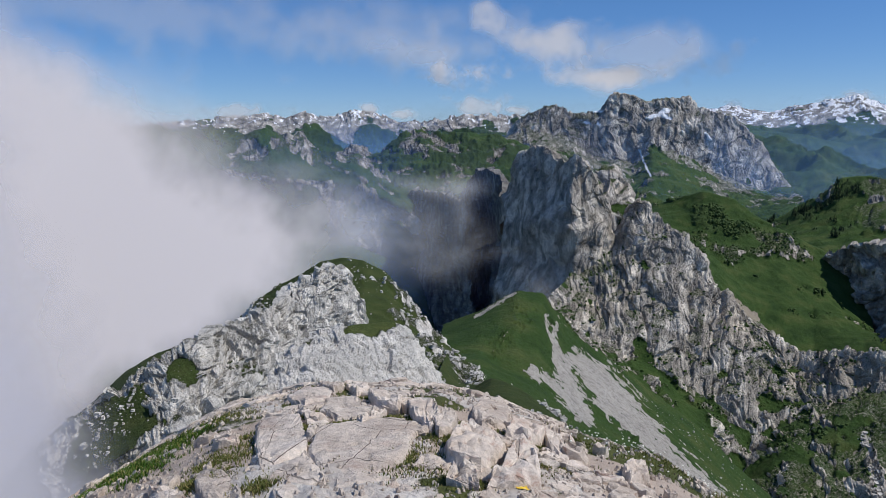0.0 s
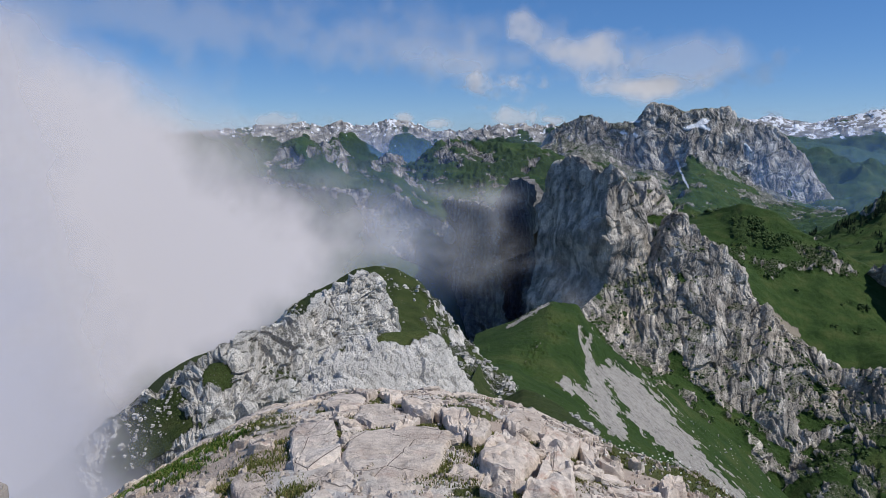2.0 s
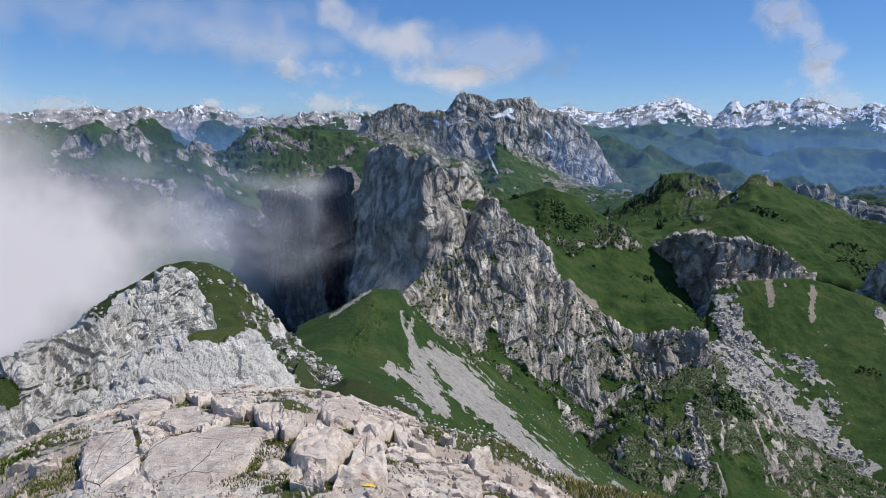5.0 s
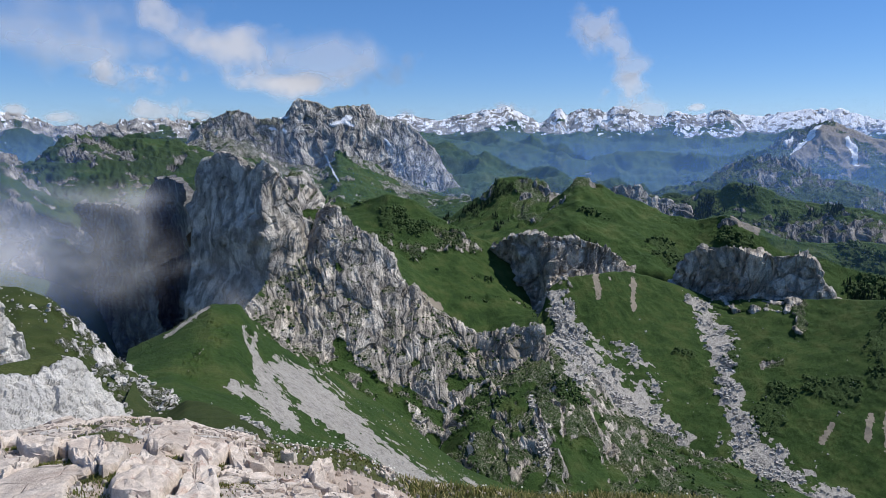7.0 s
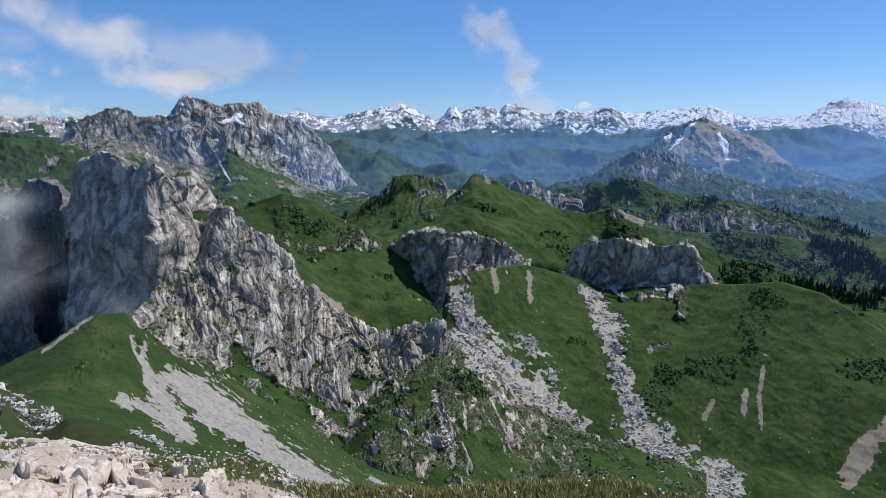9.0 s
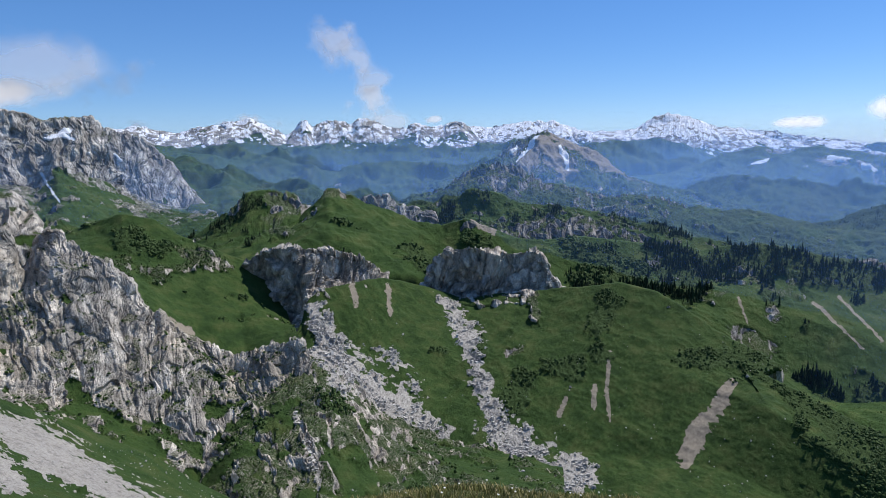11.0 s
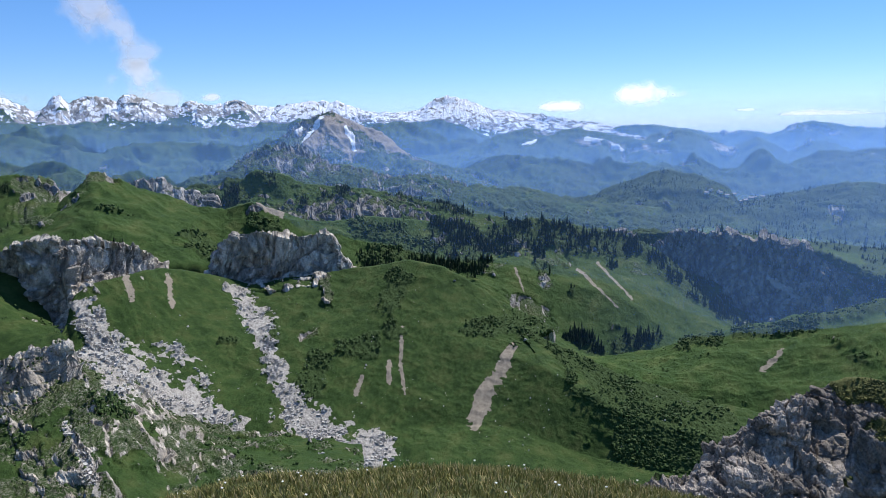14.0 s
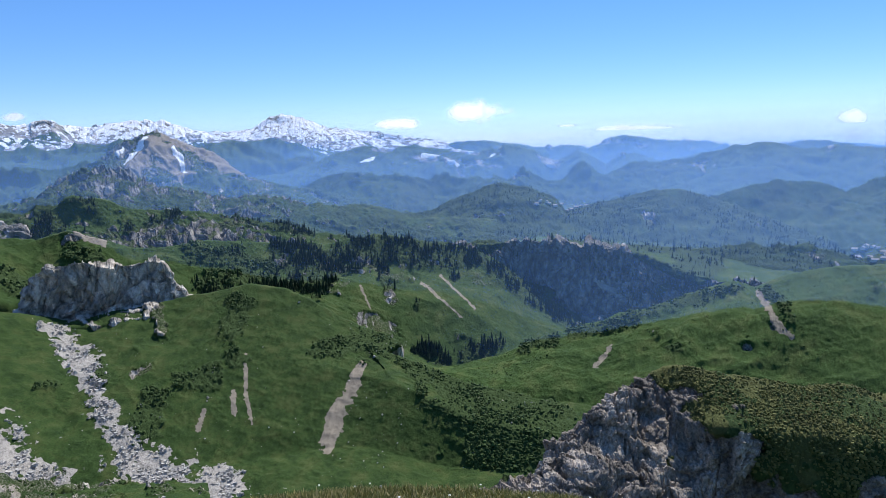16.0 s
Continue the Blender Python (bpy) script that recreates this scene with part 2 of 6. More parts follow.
ALP_MOSS = alpine("mossy_alp", 0.45, 0.38, False, 1.0, tint=(1.0, 0.91, 0.83))
# rock darkened by colour: stands in for shade on the wall and dark slopes
ALP_DARKENED = alpine("darkened_alp", 6.0, 0.0, False, 0.75)
ALP_WHITE = alpine("white_alp", 0.35, 0.2, False, 2.0, 0.65, 0.9)
ALP_GREAT = alpine("great_alp", 14.0, 0.0, False, 1.4)
# hill_alp with lighter grass: the long ridge's sunlit brightness put into colour
ALP_BRIGHT = alpine("bright_alp", 9.0, 0.0, False, 1.05, lush=1.15)
ALP_RIDGE = alpine("ridge_alp", 12.0, 0.0, False, 0.8)
ALP_SUMMIT = alpine("summit_alp", 0.22, 0.35, True)
ALP_NEAR, ALP_MID, ALP_HILL, ALP_FAR = alpine("near_alp", 0.4, 0.12, False, 1.9, 0.45, 0.95, lush=0.72), alpine("mid_alp", 5.0, 0.0, False, 1.45, tint=(1.0, 0.965, 0.92), lush=0.88), alpine("hill_alp", 9.0, 0.0, False, 1.05), alpine("far_alp", 25.0, 0.0, False, 1.15)

# ---- plan of the terrain: lines from crest to foot, each point (x, y, height, share of bare rock) ----
PLAN = {}
PATCHES = {}
PLAN["arete"] = [
    [(-21.6, 33.7, -15.1, 0.4), (-19.1, 34.0, -13.0, 0.6), (-17.1, 33.9, -11.4, 0.7), (-15.1, 34.9, -9.8, 0.8), (-13.2, 35.6, -8.9, 0.9), (-13.0, 38.9, -9.3, 1), (-10.9, 42.6, -9.1, 1), (-10.4, 45.8, -8.6, 1), (-8.6, 46.7, -7.5, 1), (-7.7, 47.9, -7.3, 1), (-7.0, 49.0, -8.0, 1), (-6.1, 50.1, -9.7, 1), (-5.7, 51.2, -12.3, 1)],
    [(-19.6, 31.4, -14.6, 0.5), (-16.0, 31.5, -12.6, 0.6), (-13.5, 32.7, -11.0, 0.7), (-12.1, 36.0, -10.7, 0.8), (-10.7, 38.7, -11.0, 0.9), (-8.9, 43.0, -12.0, 0.9), (-6.5, 45.6, -12.5, 1), (-5.1, 47.6, -12.5, 1)],
    [(-18.2, 29.8, -14.7, 0.3), (-14.6, 30.1, -12.8, 0.5), (-12.7, 30.9, -12.0, 0.6), (-11.5, 34.1, -11.9, 0.8), (-10.4, 36.2, -12.6, 0.9), (-9.1, 40.4, -14.2, 0.9), (-5.8, 43.6, -15.3, 0.8), (-4.6, 45.1, -15.3, 0.8)],
]
PLAN["white_block"] = [
    [(-4.0, 16.5, -3.8, 1), (-3.5, 17.1, -3.6, 0.9), (-3.2, 17.7, -3.5, 0.9), (-2.5, 18.3, -3.5, 0.6), (-1.9, 18.9, -3.6, 0.3), (-1.4, 19.4, -3.7, 0.6), (-0.9, 20.0, -4.3, 1), (-0.5, 20.5, -5.2, 1), (0.1, 21.0, -6.3, 1)],
    [(-3.9, 14.8, -3.8, 1), (-3.1, 15.5, -3.6, 1), (-2.2, 16.6, -3.8, 1), (-1.3, 17.4, -4.1, 1), (-0.7, 18.1, -4.8, 1), (0.1, 18.9, -5.7, 1)],
    [(-3.5, 13.1, -3.6, 1), (-2.7, 14.0, -3.8, 1), (-1.7, 15.0, -4.4, 1), (-0.7, 16.1, -4.9, 1), (0.1, 16.8, -5.1, 1)],
]
PLAN["green_knoll"] = [
    [(-30.3, 90.0, -25.4, 0.9), (-25.4, 90.1, -20.5, 0.7), (-21.7, 89.7, -18.0, 0.5), (-18.8, 88.9, -16.4, 0.2), (-15.6, 88.1, -14.4, 0.1), (-12.4, 86.9, -13.8, 0.1), (-9.9, 85.6, -13.9, 0.2), (-7.0, 84.3, -15.2, 0.3), (-4.1, 81.4, -18.1, 0.4), (-1.2, 77.6, -20.6, 0.7), (2.0, 73.8, -22.7, 0.7), (4.3, 69.9, -23.4, 0.8)],
    [(-21.9, 66.5, -20.7, 0.6), (-17.0, 65.9, -18.0, 0.3), (-12.1, 64.9, -16.5, 0.1), (-6.4, 62.7, -17.8, 0.3), (-3.0, 59.9, -18.7, 0.4), (0.1, 58.0, -20.1, 0.6), (3.4, 55.9, -19.7, 0.8)],
    [(-16.3, 49.4, -17.2, 0.3), (-9.4, 49.8, -17.2, 0.2), (-2.4, 48.6, -17.9, 0.2), (2.9, 45.9, -17.6, 0.3)],
]
PLAN["grass_shoulder"] = [
    [(0.5, 70.0, -21.1, 0.3), (2.0, 62.3, -21.2, 0.2), (2.7, 54.5, -18.9, 0), (3.8, 49.9, -16.5, 0), (4.9, 46.7, -15.9, 0), (6.0, 44.2, -15.8, 0.1), (6.9, 42.7, -16.0, 0.2), (7.8, 41.3, -16.8, 0.4)],
    [(-1.0, 40.0, -14.3, 0.2), (1.1, 37.0, -13.9, 0.1), (2.7, 33.9, -13.0, 0), (4.2, 31.7, -12.4, 0.1), (5.8, 29.4, -12.2, 0.2)],
]
PLAN["col_slope"] = [
    [(1, 330, -91, 0), (20, 329, -83, 0), (29, 330, -78, 0), (38, 332, -74, 0.1), (51, 336, -77, 0.1), (63, 343, -95, 0.2), (79, 346, -109, 0.3), (100, 348, -124, 0.3), (120, 353, -141, 0.2), (142, 358, -158, 0.1), (164, 361, -182, 0), (188, 362, -203, 0), (232, 350, -229, 0)],
    [(-2, 250, -78, 0), (13, 240, -77, 0), (32, 234, -85, 0), (52, 234, -98, 0.1), (83, 246, -119, 0.1), (116, 255, -143, 0.1), (165, 250, -178, 0)],
    [(-3, 150, -55, 0), (7, 142, -56, 0), (19, 139, -63, 0), (35, 148, -78, 0), (61, 165, -102, 0), (110, 167, -133, 0)],
]
PLAN["dark_wall"] = [
    [(-94, 1697, -360, 1), (-48, 1610, -273, 1), (-7, 1522, -194, 1.1), (29, 1416, -134, 1.1), (53, 1304, -85, 1.2), (63, 1193, -55, 1.2), (80, 1080, -48, 1.1), (88, 974, -55, 1.1), (91, 884, -79, 1), (102, 793, -114, 1)],
    [(-122, 1686, -415, 1.1), (-46, 1521, -414, 1.1), (-7, 1330, -374, 1.1), (61, 1132, -309, 1.1), (123, 942, -208, 1.1), (128, 780, -152, 1.1)],
    [(-122, 1666, -526, 1), (-8, 1450, -510, 1), (150, 1140, -382, 1), (128, 769, -244, 1)],
]
PLAN["rock_tower"] = [
    [(72, 777, -82, 1), (78, 761, -43, 1), (86, 746, -18, 1), (97, 729, -9, 1), (107, 709, -9, 1), (116, 689, -18, 0.9), (120, 670, -24, 0.8), (126, 652, -15, 0.7), (134, 639, -23, 0.8), (141, 637, -39, 1), (153, 644, -61, 1), (164, 660, -90, 1)],
    [(69, 742, -95, 1), (91, 684, -84, 1), (107, 641, -71, 1), (117, 614, -64, 1), (135, 626, -81, 1), (161, 640, -101, 1)],
    [(63, 732, -127, 1.2), (89, 684, -117, 1.2), (105, 647, -115, 1.2), (121, 618, -120, 1.2), (142, 624, -128, 1.2), (159, 630, -137, 1.2)],
    [(55, 698, -159, 1.2), (87, 654, -154, 1.2), (105, 618, -151, 1.2), (145, 582, -151, 1.2)],
]
PLAN["gendarme"] = [
    [(181, 830, -58, 1), (186, 828, -45, 1), (195, 824, -38, 1), (207, 819, -43, 1), (215, 815, -55, 1), (223, 812, -64, 1), (226, 809, -77, 1)],
    [(167, 782, -76, 0.8), (187, 773, -80, 0.6), (215, 760, -87, 0.3)],
]
PLAN["buttress"] = [
    [(152, 683, -67, 1), (161, 676, -106, 1), (172, 669, -89, 1), (180, 658, -72, 1), (186, 646, -60, 1), (192, 635, -60, 1), (202, 622, -76, 1), (219, 609, -89, 0.9), (232, 600, -110, 0.8), (241, 591, -129, 0.9), (254, 580, -144, 0.8), (272, 565, -163, 0.6), (296, 542, -176, 0.7), (319, 519, -166, 0.9), (336, 503, -162, 0.9), (343, 492, -183, 1)],
    [(121, 618, -125, 0.8), (149, 610, -121, 0.8), (178, 600, -107, 0.8), (203, 584, -128, 0.9), (227, 566, -159, 0.9), (256, 544, -174, 0.9), (285, 522, -194, 0.8), (308, 502, -193, 0.7), (327, 485, -191, 0.8), (333, 475, -195, 0.8)],
    [(87, 563, -134, 0.7), (106, 556, -154, 0.7), (130, 547, -169, 0.7), (164, 534, -181, 0.7), (197, 519, -198, 0.7), (238, 497, -209, 0.8), (270, 476, -213, 0.8), (296, 456, -214, 0.8), (311, 441, -205, 0.8)],
    [(73, 474, -118, 0.5), (104, 472, -151, 0.5), (127, 470, -169, 0.5), (150, 467, -190, 0.5), (173, 459, -203, 0.6), (195, 449, -229, 0.7), (218, 439, -249, 0.8), (248, 422, -259, 0.8), (270, 409, -240, 0.8), (284, 399, -213, 0.8)],
    [(62, 395, -120, 0.2), (103, 386, -159, 0.3), (140, 375, -196, 0.4), (171, 362, -225, 0.6), (204, 348, -236, 0.6), (241, 332, -231, 0.5)],
]
PLAN["upper_meadow"] = [
    [(291, 1061, -113, 0.3), (330, 1039, -102, 0.2), (360, 1018, -91, 0.1), (379, 995, -80, 0.3), (413, 965, -89, 0.5), (440, 926, -116, 0.4), (466, 885, -133, 0.3), (497, 856, -153, 0.3), (527, 826, -185, 0.4)],
    [(263, 934, -111, 0.1), (317, 904, -128, 0.3), (370, 870, -136, 0.5), (421, 834, -152, 0.4), (456, 801, -182, 0.3), (496, 763, -219, 0.2)],
    [(223, 768, -92, 0), (269, 748, -119, 0.1), (296, 732, -159, 0.1), (339, 703, -210, 0), (380, 670, -228, 0), (406, 625, -211, 0), (403, 596, -198, 0.1)],
]
PLAN["rocky_ribs"] = [
    [(274, 569, -183, 0.6), (297, 567, -198, 0.7), (325, 551, -187, 0.8), (349, 537, -181, 0.9), (364, 526, -180, 1), (384, 512, -192, 1), (406, 495, -236, 0.9), (424, 452, -264, 0.8), (444, 389, -266, 0.6), (465, 311, -268, 0.4)],
    [(231, 494, -234, 0.6), (240, 461, -216, 0.7), (272, 443, -207, 0.8), (302, 424, -207, 0.8), (330, 402, -224, 0.7), (353, 382, -241, 0.7), (379, 342, -249, 0.6), (416, 277, -252, 0.4)],
    [(175, 395, -246, 0.5), (184, 355, -226, 0.5), (232, 326, -229, 0.6), (275, 295, -231, 0.7), (342, 227, -224, 0.7)],
]
PLAN["cliff_west"] = [
    [(461, 898, -197, 1.2), (476, 868, -165, 1.2), (487, 839, -142, 1.2), (505, 805, -125, 1.2), (521, 776, -122, 1.2), (538, 771, -126, 1.2), (589, 760, -136, 1.2), (634, 754, -153, 1.2), (659, 752, -179, 1.2)],
    [(458, 894, -215, 1.2), (475, 851, -225, 1.2), (497, 816, -246, 1.2), (514, 774, -235, 1.2), (525, 759, -190, 1.2), (574, 753, -185, 1.2), (628, 745, -181, 1.2), (659, 747, -182, 1.2)],
    [(392, 766, -206, 0.8), (410, 737, -217, 0.7), (429, 706, -235, 0.7), (456, 687, -234, 0.6), (489, 700, -198, 0.6), (558, 719, -195, 0.5), (636, 719, -188, 0.5)],
]
PLAN["green_hill"] = [
    [(418, 658, -229, 0.3), (468, 692, -206, 0.3), (485, 701, -180, 0.3), (501, 704, -171, 0.3), (553, 704, -170, 0.1), (617, 714, -174, 0.1), (678, 713, -191, 0), (710, 699, -204, 0.1), (740, 672, -218, 0.1), (779, 628, -211, 0), (819, 574, -205, 0), (841, 528, -200, 0), (855, 479, -190, 0.1), (861, 428, -196, 0.2), (863, 377, -220, 0.1), (862, 328, -244, 0.1), (858, 265, -267, 0.2), (818, 304, -259, 0.2), (812, 242, -275, 0.2), (805, 167, -299, 0.1), (792, 95, -306, 0.1), (785, 28, -308, 0.1), (768, -85, -318, 0.1), (735, -194, -327, 0.1)],
    [(392, 622, -242, 0.2), (428, 640, -237, 0.2), (485, 647, -229, 0.2), (557, 631, -238, 0.1), (627, 573, -255, 0), (695, 489, -251, 0), (735, 404, -256, 0), (750, 298, -270, 0), (728, 232, -275, 0), (714, 149, -305, 0.1), (701, 60, -312, 0.1), (667, -177, -325, 0.1)],
    [(286, 516, -233, 0.1), (336, 528, -244, 0.1), (412, 532, -279, 0), (492, 495, -307, 0), (576, 407, -317, 0), (639, 303, -322, 0), (657, 250, -320, 0), (667, 153, -342, 0), (661, 57, -337, 0), (628, -168, -333, 0)],
    [(248, 457, -266, 0), (353, 427, -308, 0), (442, 378, -330, 0), (514, 301, -340, 0), (530, 281, -324, 0), (572, 187, -338, 0), (602, 52, -341, 0), (579, -156, -338, 0)],
]
PLAN["cliff_east"] = [
    [(730, 741, -210, 1.2), (734, 730, -175, 1.2), (737, 721, -156, 1.2), (745, 707, -147, 1.2), (757, 689, -149, 1.2), (764, 678, -143, 1.2), (786, 653, -152, 1.2), (807, 627, -156, 1.2), (825, 603, -149, 1.2), (836, 590, -161, 1.2), (844, 584, -193, 1.2), (852, 578, -214, 1.2)],
    [(728, 737, -218, 1.2), (748, 702, -221, 1.2), (775, 657, -216, 1.2), (802, 624, -211, 1.2), (827, 590, -207, 1.2), (850, 574, -215, 1.2)],
    [(693, 700, -224, 0.4), (736, 625, -220, 0.3), (804, 543, -215, 0.2)],
]
PLAN["pyramid_ridge"] = [
    [(540, 1183, -183, 0.1), (609, 1167, -178, 0.1), (682, 1146, -163, 0.1), (741, 1129, -148, 0.1), (781, 1122, -118, 0.2), (808, 1122, -99, 0.2), (834, 1124, -74, 0.4), (851, 1112, -75, 0.5), (873, 1094, -89, 0.4), (922, 1054, -120, 0.3), (958, 998, -146, 0.3), (985, 947, -153, 0.3), (1004, 903, -133, 0.3), (1039, 862, -160, 0.2), (1067, 827, -180, 0.1), (1100, 782, -182, 0.1), (1152, 735, -174, 0.2), (1207, 676, -186, 0.2), (1254, 623, -198, 0.1), (1303, 596, -216, 0.1), (1353, 567, -251, 0.1), (1401, 535, -299, 0.1)],
    [(497, 1092, -187, 0.1), (610, 1045, -173, 0.1), (728, 979, -146, 0), (820, 943, -165, 0), (914, 896, -196, 0), (1011, 785, -201, 0), (1084, 680, -214, 0), (1219, 557, -235, 0.1), (1308, 499, -302, 0.1)],
    [(453, 1002, -195, 0.2), (591, 941, -197, 0.2), (737, 853, -205, 0.1), (824, 811, -225, 0.1), (976, 660, -257, 0.1), (1053, 567, -256, 0.1), (1147, 512, -305, 0.1), (1243, 473, -354, 0.1)],
]
PLAN["crag_ridge"] = [
    [(997, 1251, -125, 1), (1026, 1228, -114, 1), (1046, 1211, -98, 1), (1060, 1199, -99, 1), (1073, 1187, -123, 1), (1100, 1162, -131, 1), (1128, 1135, -141, 1), (1145, 1118, -172, 1)],
    [(964, 1214, -164, 0.7), (1037, 1152, -175, 0.8), (1112, 1079, -193, 0.9)],
]
PLAN["forest_ridge"] = [
    [(1049, 818, -189, 0.1), (1100, 777, -178, 0.1), (1150, 732, -174, 0.1), (1209, 665, -185, 0.1), (1253, 610, -194, 0.1), (1289, 563, -204, 0.2), (1324, 514, -195, 0.2), (1353, 461, -190, 0.2), (1381, 408, -198, 0.1), (1409, 342, -216, 0.1), (1422, 284, -225, 0.1), (1432, 227, -248, 0.1), (1441, 157, -303, 0.1), (1437, 88, -347, 0.1), (1430, 20, -387, 0.1), (1419, -44, -422, 0.1)],
    [(1036, 785, -212, 0.1), (1102, 705, -219, 0.2), (1153, 635, -223, 0.3), (1190, 581, -227, 0.5), (1225, 523, -229, 0.5), (1257, 464, -237, 0.6), (1289, 381, -250, 0.4), (1315, 296, -266, 0.3), (1333, 198, -298, 0.2), (1342, 80, -357, 0.2), (1339, -43, -413, 0.2)],
    [(991, 729, -242, 0.1), (1067, 612, -244, 0.2), (1114, 522, -253, 0.4), (1138, 453, -253, 0.6), (1164, 365, -273, 0.4), (1186, 266, -292, 0.1), (1192, 206, -314, 0), (1197, 137, -355, 0), (1199, -39, -383, 0)],
    [(911, 651, -259, 0.1), (980, 542, -247, 0.1), (1027, 440, -269, 0.3), (1037, 384, -305, 0.4), (1060, 274, -359, 0.1), (1067, 182, -380, 0), (1066, 103, -360, 0), (1059, -35, -355, 0)],
    [(795, 572, -293, 0), (910, 337, -319, 0), (941, 192, -364, 0), (951, 90, -363, 0), (949, -34, -357, 0)],
]
PLAN["dark_cliff"] = [
    [(1678, 496, -247, 0.1), (1628, 395, -248, 0.3), (1580, 264, -243, 0.5), (1518, 169, -222, 0.6), (1483, 130, -213, 0.7), (1484, 74, -220, 0.8), (1483, 29, -232, 0.8), (1480, -24, -229, 0.7), (1475, -77, -245, 0.5), (1469, -128, -265, 0.5), (1460, -187, -286, 0.5), (1440, -287, -298, 0.5), (1414, -384, -303, 0.5), (1368, -517, -320, 0.4), (1321, -621, -320, 0.4)],
    [(1650, 487, -312, 0.5), (1573, 327, -304, 0.7), (1482, 186, -285, 0.9), (1459, 92, -281, 0.9), (1457, 27, -276, 1), (1451, -37, -283, 0.9), (1440, -118, -298, 0.8), (1426, -194, -311, 0.7), (1383, -379, -326, 0.6), (1293, -610, -342, 0.5)],
    [(1621, 478, -365, 0.2), (1542, 320, -337, 0.4), (1448, 180, -321, 0.6), (1422, 109, -328, 0.8), (1421, 53, -364, 0.9), (1416, -0, -369, 0.8), (1404, -80, -359, 0.7), (1389, -165, -347, 0.6), (1344, -372, -356, 0.4), (1256, -596, -371, 0.3)],
    [(1439, 424, -414, 0.1), (1355, 165, -427, 0.1), (1230, -4, -391, 0.1), (1170, -328, -352, 0.1), (1083, -517, -361, 0.1)],
]
PLAN["plateau"] = [
    [(1980, 283, -296, 0), (1981, 174, -280, 0), (1975, 99, -286, 0), (1966, -45, -290, 0), (1943, -217, -296, 0), (1921, -303, -307, 0), (1896, -380, -320, 0), (1856, -499, -335, 0), (1797, -651, -366, 0), (1721, -806, -378, 0)],
    [(1544, 220, -241, 0), (1554, 77, -231, 0), (1551, 20, -242, 0), (1545, -70, -258, 0), (1536, -134, -279, 0), (1524, -205, -303, 0), (1504, -300, -315, 0), (1475, -402, -322, 0), (1426, -539, -336, 0), (1375, -647, -338, 0)],
]
PLAN["right_ridge"] = [
    [(934, 296, -335, 0.1), (964, 217, -333, 0.1), (985, 152, -323, 0.1), (1009, 86, -297, 0.1), (1033, 12, -276, 0.2), (1053, -55, -260, 0.2), (1069, -113, -245, 0.2), (1079, -194, -219, 0.1), (1077, -222, -228, 0.1), (1067, -268, -206, 0.1), (1062, -318, -194, 0.1), (1060, -388, -190, 0.3), (1048, -474, -191, 0.4)],
    [(886, 282, -326, 0), (912, 206, -323, 0), (931, 128, -317, 0), (945, 10, -291, 0.1), (945, -101, -263, 0.1), (937, -184, -246, 0.2), (922, -267, -228, 0.3), (919, -341, -225, 0.3), (909, -416, -227, 0.3)],
    [(839, 267, -324, 0), (852, 193, -325, 0), (860, 103, -323, 0), (860, 9, -321, 0), (855, -93, -302, 0), (839, -217, -290, 0), (798, -371, -273, 0)],
    [(781, 251, -369, 0), (799, 42, -369, 0), (786, -149, -355, 0), (723, -342, -316, 0)],
]
PLAN["left_mountain"] = [
    [(-483, 1153, -11, 0.2), (-438, 1181, 8, 0.3), (-416, 1199, 12, 0.4), (-394, 1216, 1, 0.4), (-371, 1233, -14, 0.5), (-346, 1250, 5, 0.6), (-318, 1267, 18, 0.6), (-294, 1282, 2, 0.6), (-274, 1296, 6, 0.6), (-268, 1307, 14, 0.7), (-260, 1318, 17, 0.8), (-254, 1329, -7, 0.8), (-223, 1344, -28, 0.8), (-198, 1357, -39, 0.7), (-167, 1371, -40, 0.6), (-119, 1386, -79, 0.5), (-41, 1399, -126, 0.4)],
    [(-466, 1106, -50, 0.1), (-375, 1148, -52, 0.2), (-292, 1180, -63, 0.3), (-221, 1206, -74, 0.3), (-146, 1229, -85, 0.3), (-26, 1250, -159, 0.2)],
    [(-471, 1104, -148, 0.1), (-352, 1147, -155, 0.2), (-238, 1176, -179, 0.2), (-150, 1241, -199, 0.2), (-6, 1300, -276, 0.2)],
    [(-398, 917, -222, 0.1), (-202, 979, -265, 0.1), (4, 1150, -364, 0.1)],
]
PLAN["left_green_mountain"] = [
    [(-252, 1681, -49, 0.82), (-232, 1696, -29, 0.82), (-201, 1711, -20, 0.82), (-178, 1725, -43, 0.72), (-146, 1740, -51, 0.62), (-121, 1754, -16, 0.42), (-93, 1767, 13, 0.42), (-51, 1780, 22, 0.52), (-7, 1792, 3, 0.52), (15, 1800, -4, 0.42), (66, 1799, 9, 0.32), (110, 1797, 7, 0.32), (183, 1791, -8, 0.32), (241, 1784, -36, 0.32)],
    [(-238, 1582, -85, 0.42), (-111, 1596, -72, 0.52), (19, 1600, -59, 0.42), (215, 1585, -84, 0.32)],
    [(-203, 1335, -148, 0.32), (-95, 1347, -138, 0.42), (16, 1350, -127, 0.42), (183, 1338, -137, 0.32)],
]
